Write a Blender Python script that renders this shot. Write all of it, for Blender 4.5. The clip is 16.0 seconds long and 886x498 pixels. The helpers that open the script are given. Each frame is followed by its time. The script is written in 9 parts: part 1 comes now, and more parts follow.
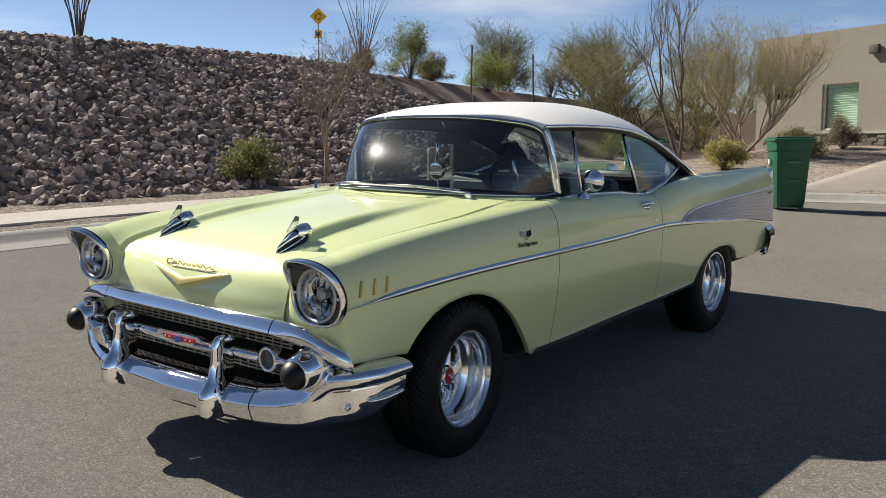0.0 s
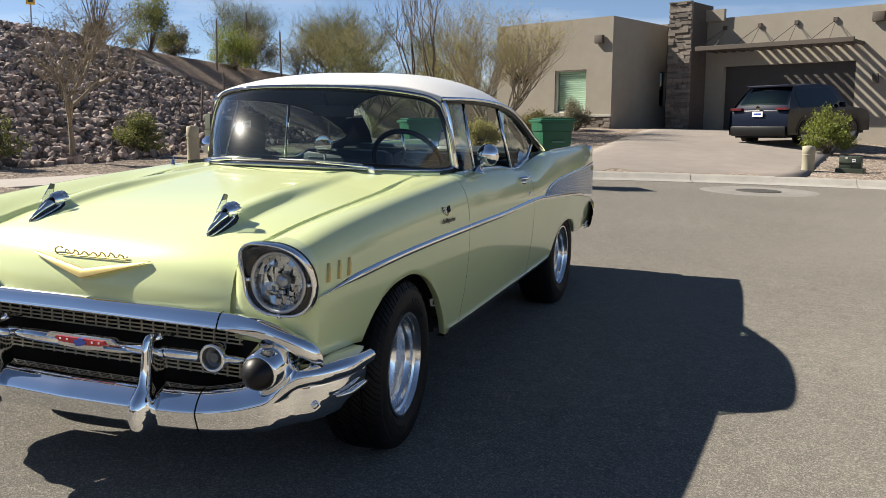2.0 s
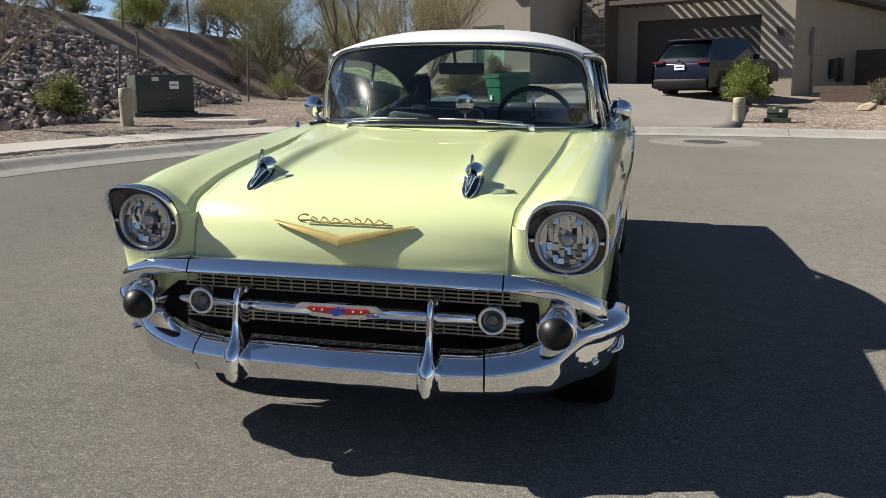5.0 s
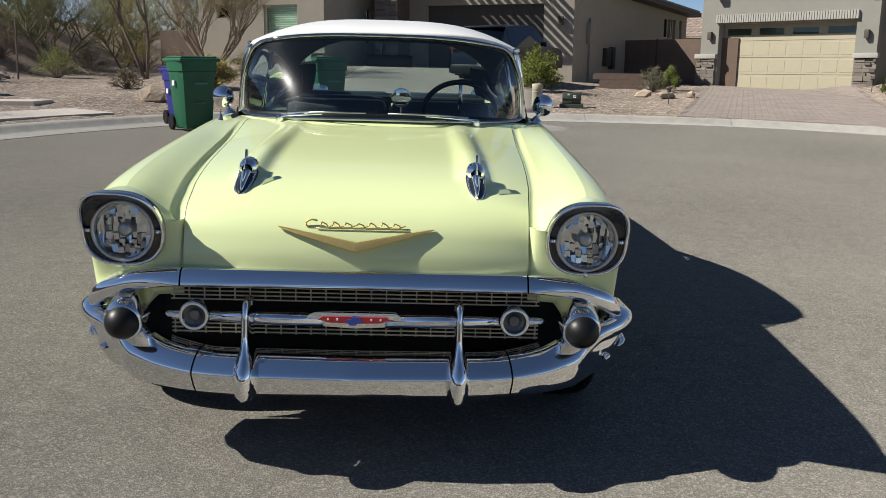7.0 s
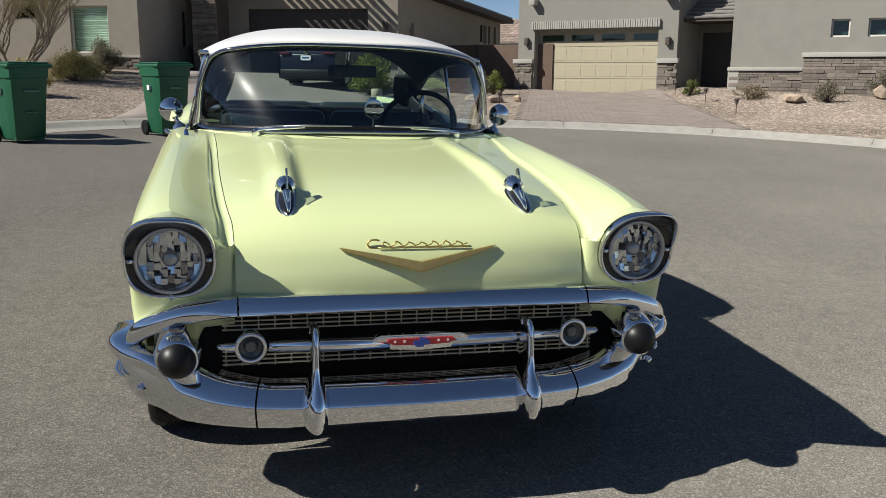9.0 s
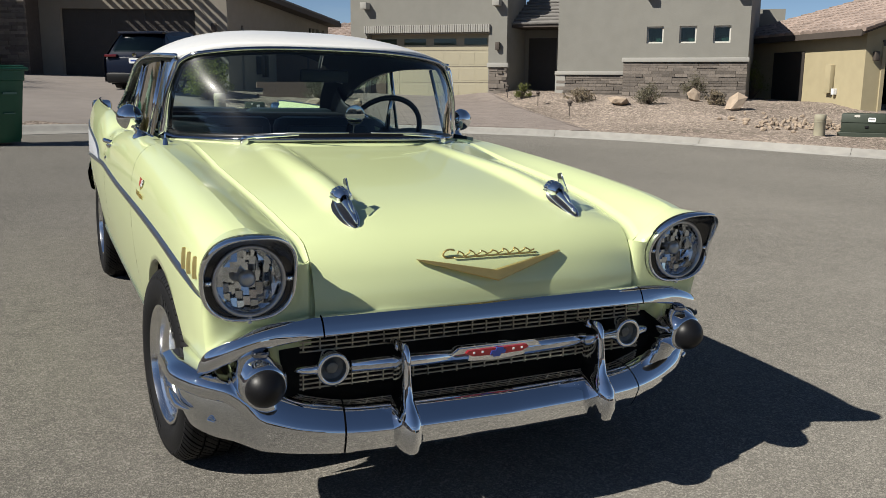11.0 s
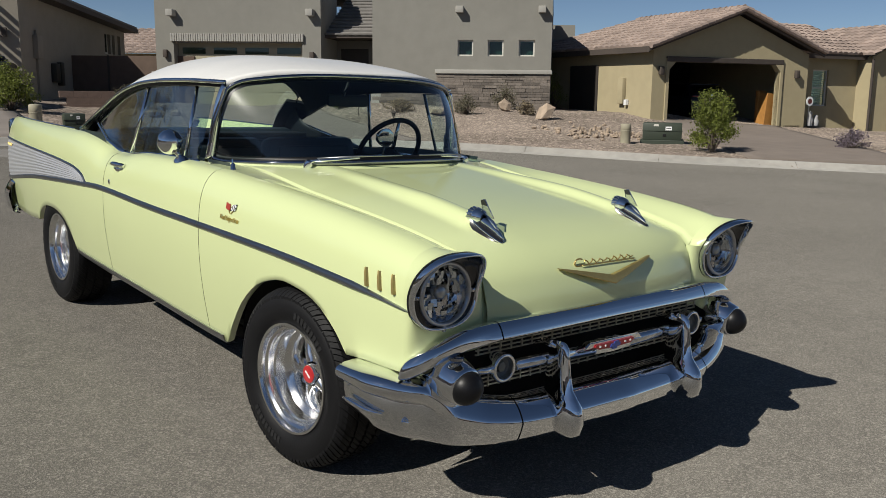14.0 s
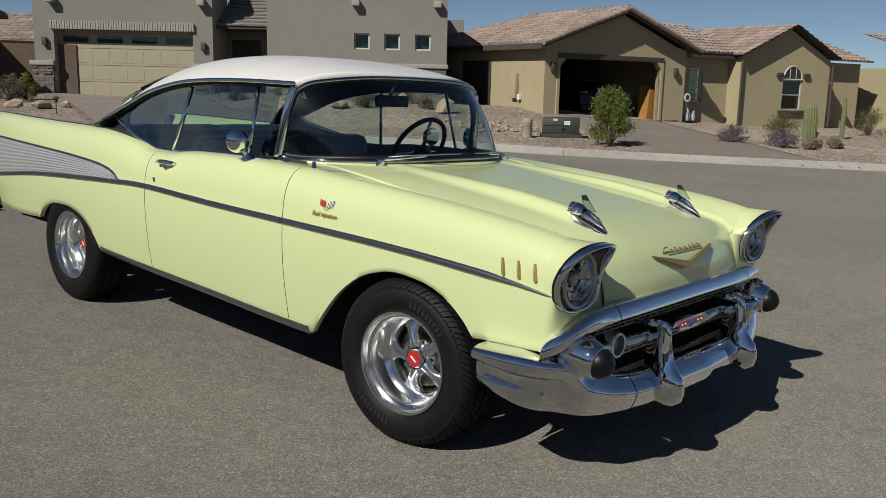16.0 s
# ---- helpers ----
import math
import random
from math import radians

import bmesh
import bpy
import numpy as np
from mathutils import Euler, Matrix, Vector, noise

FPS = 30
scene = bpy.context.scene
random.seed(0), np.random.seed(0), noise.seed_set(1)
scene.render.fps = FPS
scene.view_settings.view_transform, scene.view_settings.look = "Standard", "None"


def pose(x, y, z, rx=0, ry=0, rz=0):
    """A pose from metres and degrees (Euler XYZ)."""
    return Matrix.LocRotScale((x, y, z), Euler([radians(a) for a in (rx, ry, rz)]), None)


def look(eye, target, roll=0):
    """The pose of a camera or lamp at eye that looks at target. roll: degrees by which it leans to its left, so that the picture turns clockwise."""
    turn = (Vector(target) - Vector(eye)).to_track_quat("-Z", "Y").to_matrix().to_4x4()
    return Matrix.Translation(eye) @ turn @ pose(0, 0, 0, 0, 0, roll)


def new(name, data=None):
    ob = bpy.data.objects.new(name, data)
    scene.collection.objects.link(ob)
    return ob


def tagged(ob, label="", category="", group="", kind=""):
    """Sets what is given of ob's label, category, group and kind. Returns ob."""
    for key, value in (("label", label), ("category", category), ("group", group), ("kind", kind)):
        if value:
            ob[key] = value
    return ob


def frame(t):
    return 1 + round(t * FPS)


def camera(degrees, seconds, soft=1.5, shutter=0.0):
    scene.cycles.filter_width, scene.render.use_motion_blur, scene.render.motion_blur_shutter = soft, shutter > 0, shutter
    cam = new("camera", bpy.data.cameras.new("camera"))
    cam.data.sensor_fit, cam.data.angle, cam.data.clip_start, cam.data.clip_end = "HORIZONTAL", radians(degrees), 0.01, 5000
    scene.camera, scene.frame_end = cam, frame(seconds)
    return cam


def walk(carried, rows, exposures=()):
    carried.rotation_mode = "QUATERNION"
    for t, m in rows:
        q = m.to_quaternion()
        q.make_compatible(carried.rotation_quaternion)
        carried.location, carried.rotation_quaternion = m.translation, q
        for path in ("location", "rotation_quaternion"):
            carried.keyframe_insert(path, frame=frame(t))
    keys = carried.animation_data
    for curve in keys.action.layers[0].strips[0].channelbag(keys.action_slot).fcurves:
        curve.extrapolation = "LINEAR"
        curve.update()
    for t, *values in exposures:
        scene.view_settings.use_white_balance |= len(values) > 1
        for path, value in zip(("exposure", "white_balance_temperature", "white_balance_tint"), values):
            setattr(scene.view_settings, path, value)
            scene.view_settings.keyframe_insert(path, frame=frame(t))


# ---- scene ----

cam = camera(54.05, 16.0, soft=0.5)
# The road falls gently to the front and to the side: LEAN_M lays the car's level into the world's.
_n = Vector((math.sin(radians(1.1)), -math.sin(radians(1.3)), 0))
_n.z = math.sqrt(1 - _n.x ** 2 - _n.y ** 2)
LEAN_M = Vector((0, 0, 1)).rotation_difference(_n).to_matrix().to_4x4()
PATH = [
    (0, (3.038, -2.858, 1.409), (1.809, -1.306, 1.127), 0.15),
    (0.5, (2.826, -2.973, 1.399), (1.771, -1.296, 1.122), 0.25),
    (1, (2.630, -3.051, 1.386), (1.752, -1.278, 1.092), 0.22),
    (1.5, (2.413, -3.068, 1.359), (1.632, -1.252, 1.052), 0.73),
    (2, (2.215, -3.089, 1.354), (1.518, -1.242, 1.036), 1.01),
    (2.5, (1.991, -3.173, 1.346), (1.353, -1.306, 1.020), 1.71),
    (3, (1.745, -3.304, 1.365), (1.130, -1.431, 1.025), 1.49),
    (3.5, (1.591, -3.367, 1.360), (0.920, -1.517, 1.004), 1.19),
    (4, (1.420, -3.396, 1.333), (0.770, -1.542, 0.960), 0.68),
    (6.5, (0.383, -3.528, 1.381), (0.339, -1.578, 0.937), 1.48),
    (7, (0.206, -3.487, 1.391), (0.260, -1.538, 0.947), 1.68),
    (7.5, (-0.038, -3.478, 1.394), (0.200, -1.540, 0.965), 1.82),
    (8, (-0.246, -3.469, 1.400), (0.111, -1.547, 0.977), 1.84),
    (8.5, (-0.410, -3.404, 1.385), (0.005, -1.493, 0.965), 2.03),
    (9, (-0.586, -3.340, 1.399), (-0.106, -1.445, 0.976), 1.82),
    (9.5, (-0.786, -3.292, 1.392), (-0.234, -1.415, 0.981), 1.88),
    (12, (-1.685, -2.874, 1.379), (-0.608, -1.239, 0.969), 2.20),
    (12.5, (-1.899, -2.836, 1.394), (-0.745, -1.255, 0.983), 2.52),
    (13, (-2.057, -2.780, 1.397), (-0.861, -1.229, 0.990), 2.75),
    (13.5, (-2.229, -2.728, 1.420), (-0.999, -1.200, 1.028), 2.18),
    (14, (-2.454, -2.700, 1.424), (-1.184, -1.199, 1.057), 2.36),
    (14.5, (-2.683, -2.687, 1.429), (-1.363, -1.230, 1.061), 2.39),
    (15, (-2.841, -2.572, 1.408), (-1.459, -1.176, 1.031), 2.97),
    (15.5, (-3.020, -2.411, 1.432), (-1.585, -1.072, 1.047), 2.77),
    (16, (-3.276, -2.295, 1.434), (-1.800, -0.996, 1.063), 3.01),
]
walk(cam, [(t, LEAN_M @ look(eye, target, roll)) for t, eye, target, roll in PATH],
     exposures=[(0.0, 0.97, 7000, 9), (1.0, 1.08, 7000, 9), (2.0, 1.13, 7000, 9), (3.5, 0.99, 6930, 9), (4.0, 0.94, 6880, 9), (7.0, 0.71, 6560, 8), (9.5, 0.48, 6540, 8), (12.0, 0.29, 6540, 8), (14.0, -0.02, 6560, 8), (15.5, -0.10, 6580, 8), (16.0, -0.21, 6600, 8)])

# ---- light ----
SUN_ELEV = 40.5
world = bpy.data.worlds.new("sky")
scene.world = world
world.use_nodes = True
_nt = world.node_tree
_nt.nodes.clear()
_sky = _nt.nodes.new("ShaderNodeTexSky")
_sky.sky_type = "NISHITA"
_sky.sun_disc = False
_sky.sun_elevation = radians(SUN_ELEV)
_sky.sun_rotation = radians(270)
_sky.altitude = 2200
_sky.air_density, _sky.dust_density, _sky.ozone_density = 0.7, 0.35, 2.0
_bg = _nt.nodes.new("ShaderNodeBackground")
_bg.inputs["Strength"].default_value = 0.061
_tc = _nt.nodes.new("ShaderNodeTexCoord")
_mp = _nt.nodes.new("ShaderNodeMapping")
_mp.inputs["Scale"].default_value = (1.2, 1.2, 6.0)
_cn = _nt.nodes.new("ShaderNodeTexNoise")
_cn.inputs["Scale"].default_value = 2.2
_cn.inputs["Detail"].default_value = 7
_cr = _nt.nodes.new("ShaderNodeValToRGB")
_cr.color_ramp.elements[0].position, _cr.color_ramp.elements[1].position = 0.53, 0.78
_mx = _nt.nodes.new("ShaderNodeMix")
_mx.data_type = "RGBA"
_mx.inputs["B"].default_value = (9.0, 9.2, 9.6, 1)
_mul = _nt.nodes.new("ShaderNodeMath")
_mul.operation = "MULTIPLY"
_mul.inputs[1].default_value = 0.55
_out = _nt.nodes.new("ShaderNodeOutputWorld")
_nt.links.new(_tc.outputs["Generated"], _mp.inputs["Vector"])
_nt.links.new(_mp.outputs["Vector"], _cn.inputs["Vector"])
_nt.links.new(_cn.outputs["Fac"], _cr.inputs["Fac"])
_sx = _nt.nodes.new("ShaderNodeSeparateXYZ")
_nt.links.new(_tc.outputs["Generated"], _sx.inputs[0])
_el = _nt.nodes.new("ShaderNodeMapRange")
_el.inputs["From Min"].default_value, _el.inputs["From Max"].default_value = 0.18, 0.42
_el.inputs["To Min"].default_value, _el.inputs["To Max"].default_value = 1.0, 0.0
_nt.links.new(_sx.outputs["Z"], _el.inputs["Value"])
_wisp = _nt.nodes.new("ShaderNodeMath")
_wisp.operation = "MULTIPLY"
_nt.links.new(_cr.outputs["Color"], _wisp.inputs[0])
_west = _nt.nodes.new("ShaderNodeMapRange")   # thin cloud, thickest over the western hills
_west.inputs["From Min"].default_value, _west.inputs["From Max"].default_value = -0.15, 0.25
_west.inputs["To Min"].default_value, _west.inputs["To Max"].default_value = 1.0, 0.6
_nt.links.new(_sx.outputs["X"], _west.inputs["Value"])
_wz = _nt.nodes.new("ShaderNodeMath")
_wz.operation = "MULTIPLY"
_nt.links.new(_el.outputs["Result"], _wz.inputs[0])
_nt.links.new(_west.outputs["Result"], _wz.inputs[1])
_nt.links.new(_wz.outputs[0], _wisp.inputs[1])
_nt.links.new(_wisp.outputs[0], _mul.inputs[0])
_nt.links.new(_mul.outputs[0], _mx.inputs["Factor"])
_nt.links.new(_sky.outputs["Color"], _mx.inputs["A"])
_nt.links.new(_mx.outputs["Result"], _bg.inputs["Color"])
_nt.links.new(_bg.outputs["Background"], _out.inputs["Surface"])
_sl = bpy.data.lights.new("sun", "SUN")
_sl.energy, _sl.angle, _sl.color = 5.0, radians(0.53), (1.0, 0.955, 0.88)
sun = new("sun", _sl)
_dir = LEAN_M.to_3x3() @ Vector((1.20, 0.085, -1.0))
sun.matrix_world = look((-60, -2, 52), Vector((-60, -2, 52)) + _dir)


# ---- materials ----
def mat(name, color, rough=0.6, metal=0.0, vary=0.0, scale=8.0, bump=0.0, bscale=60.0, coat=0.0, color2=None, spec=0.5,
        coords="Object", island=0.0, rand=0.0, detail=6.0, vscale2=None):
    """A surface with colour variation at two scales and fine relief."""
    m = bpy.data.materials.new(name)
    m.use_nodes = True
    nt = m.node_tree
    b = nt.nodes["Principled BSDF"]
    b.inputs["Roughness"].default_value = rough
    b.inputs["Metallic"].default_value = metal
    b.inputs["Coat Weight"].default_value = coat
    b.inputs["Coat Roughness"].default_value = 0.03
    b.inputs["Specular IOR Level"].default_value = spec
    if rough >= 0.85:
        b.inputs["Diffuse Roughness"].default_value = 0.5
    c1 = (*color, 1)
    tc = nt.nodes.new("ShaderNodeTexCoord")
    last = None
    if vary or color2:
        n1 = nt.nodes.new("ShaderNodeTexNoise")
        n1.inputs["Scale"].default_value = scale
        n1.inputs["Detail"].default_value = detail
        n2 = nt.nodes.new("ShaderNodeTexNoise")
        n2.inputs["Scale"].default_value = vscale2 or scale * 0.13
        n2.inputs["Detail"].default_value = 3
        for n in (n1, n2):
            nt.links.new(tc.outputs[coords], n.inputs["Vector"])
        add = nt.nodes.new("ShaderNodeMath")
        add.operation = "ADD"
        nt.links.new(n1.outputs["Fac"], add.inputs[0])
        nt.links.new(n2.outputs["Fac"], add.inputs[1])
        ramp = nt.nodes.new("ShaderNodeMapRange")
        ramp.inputs["From Min"].default_value, ramp.inputs["From Max"].default_value = 0.72, 1.28
        nt.links.new(add.outputs[0], ramp.inputs["Value"])
        mix = nt.nodes.new("ShaderNodeMix")
        mix.data_type = "RGBA"
        other = color2 or tuple(c * (1 - vary) for c in color)
        mix.inputs["A"].default_value = c1
        mix.inputs["B"].default_value = (*other, 1)
        nt.links.new(ramp.outputs["Result"], mix.inputs["Factor"])
        last = mix.outputs["Result"]
    if island or rand:
        if island:
            g = nt.nodes.new("ShaderNodeNewGeometry")
            src, amount = g.outputs["Random Per Island"], island
        else:
            g = nt.nodes.new("ShaderNodeObjectInfo")
            src, amount = g.outputs["Random"], rand
        mr = nt.nodes.new("ShaderNodeMapRange")
        mr.inputs["To Min"].default_value, mr.inputs["To Max"].default_value = 1 - amount, 1 + amount
        nt.links.new(src, mr.inputs["Value"])
        hs = nt.nodes.new("ShaderNodeHueSaturation")
        hs.inputs["Color"].default_value = c1
        if last:
            nt.links.new(last, hs.inputs["Color"])
        nt.links.new(mr.outputs["Result"], hs.inputs["Value"])
        last = hs.outputs["Color"]
    if last:
        nt.links.new(last, b.inputs["Base Color"])
    else:
        b.inputs["Base Color"].default_value = c1
    if bump:
        n3 = nt.nodes.new("ShaderNodeTexNoise")
        n3.inputs["Scale"].default_value = bscale
        n3.inputs["Detail"].default_value = 4
        nt.links.new(tc.outputs[coords], n3.inputs["Vector"])
        bp = nt.nodes.new("ShaderNodeBump")
        bp.inputs["Strength"].default_value = bump
        bp.inputs["Distance"].default_value = 0.6 / bscale
        nt.links.new(n3.outputs["Fac"], bp.inputs["Height"])
        nt.links.new(bp.outputs["Normal"], b.inputs["Normal"])
    return m


def glass(name, tint=(0.75, 0.86, 0.80), rough=0.0, ior=1.5, gloss=1.0, haze=0.0):
    """A thin pane: tinted see-through, mirror gloss by Fresnel."""
    m = bpy.data.materials.new(name)
    m.use_nodes = True
    nt = m.node_tree
    nt.nodes.clear()
    tr = nt.nodes.new("ShaderNodeBsdfTransparent")
    tr.inputs["Color"].default_value = (*tint, 1)
    gl = nt.nodes.new("ShaderNodeBsdfGlossy")
    gl.inputs["Roughness"].default_value = rough
    lw_ = nt.nodes.new("ShaderNodeLayerWeight")
    lw_.inputs["Blend"].default_value = 0.5
    pw = nt.nodes.new("ShaderNodeMath")
    pw.operation = "POWER"
    pw.inputs[1].default_value = 5.0
    k = nt.nodes.new("ShaderNodeMath")
    k.operation = "MULTIPLY_ADD"
    k.use_clamp = True
    f0 = ((ior - 1) / (ior + 1)) ** 2
    k.inputs[1].default_value = 1.6 * gloss * (1 - f0)
    k.inputs[2].default_value = 1.6 * gloss * f0
    mx = nt.nodes.new("ShaderNodeMixShader")
    o = nt.nodes.new("ShaderNodeOutputMaterial")
    nt.links.new(lw_.outputs["Facing"], pw.inputs[0])
    nt.links.new(pw.outputs[0], k.inputs[0])
    nt.links.new(k.outputs[0], mx.inputs["Fac"])
    nt.links.new(tr.outputs[0], mx.inputs[1])
    nt.links.new(gl.outputs[0], mx.inputs[2])
    if haze:
        # a film of dust scatters the sun about its mirror image
        gl2 = nt.nodes.new("ShaderNodeBsdfGlossy")
        gl2.inputs["Roughness"].default_value = 0.24
        mx2 = nt.nodes.new("ShaderNodeMixShader")
        mx2.inputs["Fac"].default_value = haze
        nt.links.new(mx.outputs[0], mx2.inputs[1])
        nt.links.new(gl2.outputs[0], mx2.inputs[2])
        mx = mx2
    nt.links.new(mx.outputs[0], o.inputs["Surface"])
    return m


def asphalt(name, dark, light, coarse=0.35, cell=85, spec=0.12, relief=0.006, patch=(0.06, 0.36)):
    """Worn road: stones of two sizes in a dark binder, broad patches of wear."""
    m = bpy.data.materials.new(name)
    m.use_nodes = True
    nt = m.node_tree
    b = nt.nodes["Principled BSDF"]
    b.inputs["Roughness"].default_value = 0.85
    b.inputs["Diffuse Roughness"].default_value = 0.6
    b.inputs["Specular IOR Level"].default_value = spec
    tc = nt.nodes.new("ShaderNodeTexCoord")
    v = nt.nodes.new("ShaderNodeTexVoronoi")
    v.inputs["Scale"].default_value = cell
    v2 = nt.nodes.new("ShaderNodeTexVoronoi")
    v2.inputs["Scale"].default_value = cell * 2.3
    n = nt.nodes.new("ShaderNodeTexNoise")
    n.inputs["Scale"].default_value = 0.35
    n.inputs["Detail"].default_value = 8
    n4 = nt.nodes.new("ShaderNodeTexNoise")
    n4.inputs["Scale"].default_value = 9
    n4.inputs["Detail"].default_value = 6
    for a in (v, v2, n, n4):
        nt.links.new(tc.outputs["Object"], a.inputs["Vector"])
    sep = nt.nodes.new("ShaderNodeSeparateColor")
    nt.links.new(v.outputs["Color"], sep.inputs["Color"])
    sep2 = nt.nodes.new("ShaderNodeSeparateColor")
    nt.links.new(v2.outputs["Color"], sep2.inputs["Color"])
    pw = nt.nodes.new("ShaderNodeMath")
    pw.operation = "POWER"
    pw.inputs[1].default_value = 5.0
    nt.links.new(sep.outputs["Red"], pw.inputs[0])
    pw2 = nt.nodes.new("ShaderNodeMath")
    pw2.operation = "POWER"
    pw2.inputs[1].default_value = 3.5
    nt.links.new(sep2.outputs["Red"], pw2.inputs[0])
    mxm = nt.nodes.new("ShaderNodeMath")
    mxm.operation = "MAXIMUM"
    nt.links.new(pw.outputs[0], mxm.inputs[0])
    nt.links.new(pw2.outputs[0], mxm.inputs[1])
    k = nt.nodes.new("ShaderNodeMath")
    k.operation = "MULTIPLY"
    k.inputs[1].default_value = coarse
    nt.links.new(mxm.outputs[0], k.inputs[0])
    ad = nt.nodes.new("ShaderNodeMath")
    ad.operation = "ADD"
    mr = nt.nodes.new("ShaderNodeMapRange")
    mr.inputs["From Min"].default_value, mr.inputs["From Max"].default_value = 0.3, 0.7
    mr.inputs["To Min"].default_value, mr.inputs["To Max"].default_value = patch
    nt.links.new(n.outputs["Fac"], mr.inputs["Value"])
    mr4 = nt.nodes.new("ShaderNodeMapRange")
    mr4.inputs["From Min"].default_value, mr4.inputs["From Max"].default_value = 0.3, 0.7
    mr4.inputs["To Min"].default_value, mr4.inputs["To Max"].default_value = 0.0, 0.10
    nt.links.new(n4.outputs["Fac"], mr4.inputs["Value"])
    ad4 = nt.nodes.new("ShaderNodeMath")
    ad4.operation = "ADD"
    nt.links.new(mr.outputs["Result"], ad4.inputs[0])
    nt.links.new(mr4.outputs["Result"], ad4.inputs[1])
    nt.links.new(k.outputs[0], ad.inputs[0])
    nt.links.new(ad4.outputs[0], ad.inputs[1])
    ad.use_clamp = True
    mix = nt.nodes.new("ShaderNodeMix")
    mix.data_type = "RGBA"
    mix.inputs["A"].default_value = (*dark, 1)
    mix.inputs["B"].default_value = (*light, 1)
    nt.links.new(ad.outputs[0], mix.inputs["Factor"])
    nt.links.new(mix.outputs["Result"], b.inputs["Base Color"])
    bp = nt.nodes.new("ShaderNodeBump")
    bp.inputs["Strength"].default_value = 0.4
    bp.inputs["Distance"].default_value = relief
    nt.links.new(v.outputs["Distance"], bp.inputs["Height"])
    nt.links.new(bp.outputs["Normal"], b.inputs["Normal"])
    return m


M_GARDENW = mat("brown_garden_wall", (0.15, 0.105, 0.08), rough=0.95, vary=0.2, scale=4, bump=0.3, bscale=40)
M_PAINT = mat("pale_yellow_paint", (0.640, 0.712, 0.375), rough=0.30, vary=0.03, scale=2.0, coat=0.8, spec=0.5)
M_ROOF = mat("white_roof_paint", (0.80, 0.79, 0.76), rough=0.38, vary=0.05, scale=40, coat=0.35, bump=0.05, bscale=300)
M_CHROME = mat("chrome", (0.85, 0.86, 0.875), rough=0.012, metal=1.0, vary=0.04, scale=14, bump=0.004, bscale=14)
# the same chrome, with dim reflections put into its colour
M_DKCHROME = mat("darkened_chrome", (0.36, 0.37, 0.40), rough=0.05, metal=1.0, vary=0.08, scale=14, bump=0.015, bscale=18)
M_RIM = mat("polished_alloy", (0.90, 0.90, 0.90), rough=0.17, metal=1.0, vary=0.06, scale=14, bump=0.02, bscale=25)
M_STEEL = mat("brushed_steel", (0.50, 0.51, 0.53), rough=0.32, metal=1.0, vary=0.15, scale=30)
M_GRILLE = mat("dull_gold_mesh", (0.47, 0.43, 0.34), rough=0.4, metal=0.6, vary=0.2, scale=40)
# chrome trim of the right side, its dark reflections put into the colour
M_DIMCHROME = mat("dim_chrome_trim", (0.42, 0.44, 0.47), rough=0.28, metal=1.0, vary=0.1, scale=20)
M_SILVER = mat("ribbed_silver_panel", (0.55, 0.56, 0.58), rough=0.42, metal=0.55, vary=0.08, scale=30)
M_GOLD = mat("gold_trim", (0.62, 0.47, 0.18), rough=0.34, metal=0.8, vary=0.15, scale=60)
M_BLACK = mat("black_rubber", (0.007, 0.007, 0.008), rough=0.42, spec=0.3, vary=0.3, scale=30, bump=0.05, bscale=120)
M_TYRE = mat("tyre_rubber", (0.008, 0.008, 0.009), rough=0.6, spec=0.22, vary=0.35, scale=14, bump=0.10, bscale=90)
M_TAILDK = mat("dark_red_lamp_plastic", (0.10, 0.008, 0.010), rough=0.15, vary=0.1, scale=20, coat=0.8)
M_TYREMARK = mat("tyre_letter_rubber", (0.022, 0.022, 0.023), rough=0.7, spec=0.2, vary=0.3, scale=40)
# near-black that stands for shade in hollows and under cars
M_DARK = mat("shade_black", (0.008, 0.008, 0.009), rough=0.9, vary=0.3, scale=9)
M_BLKPAINT = mat("black_enamel", (0.012, 0.012, 0.014), rough=0.22, vary=0.1, scale=30, coat=0.5)
M_RED = mat("red_enamel", (0.42, 0.018, 0.022), rough=0.3, vary=0.1, scale=40, coat=0.6)
M_FLAGRED = mat("faded_red_enamel", (0.36, 0.045, 0.03), rough=0.4, vary=0.15, scale=60, coat=0.3)
M_BLUE = mat("blue_enamel", (0.03, 0.07, 0.35), rough=0.3, vary=0.1, scale=40, coat=0.6)
M_WHITE = mat("white_enamel", (0.8, 0.8, 0.8), rough=0.35, vary=0.05, scale=40, coat=0.4)
M_GLASS = glass("car_glass", (0.80, 0.90, 0.88), gloss=1.1)
M_WSGLASS = glass("windscreen_glass", (0.80, 0.89, 0.87), rough=0.02, gloss=1.1, haze=0.006)
# right-hand panes only: dark cabin and reflections put into tint and gloss
M_SIDEGLASS = glass("darkened_side_glass", (0.46, 0.55, 0.56), gloss=2.0)
M_LENS = glass("lamp_glass", (0.93, 0.95, 0.96), gloss=0.35)
M_CLEARFIN = glass("clear_plastic", (0.80, 0.82, 0.82), gloss=2.2)
M_REFLECT = mat("lamp_reflector", (0.66, 0.67, 0.68), rough=0.12, metal=1.0)
M_LAMPBOWL = mat("grey_lamp_bowl", (0.20, 0.20, 0.19), rough=0.3, metal=0.4, vary=0.3, scale=90)
M_SEAT = mat("dark_blue_vinyl", (0.035, 0.050, 0.060), rough=0.42, vary=0.25, scale=12, bump=0.15, bscale=80)
M_DASH = mat("dark_dash", (0.012, 0.015, 0.02), rough=0.6, vary=0.25, scale=12)
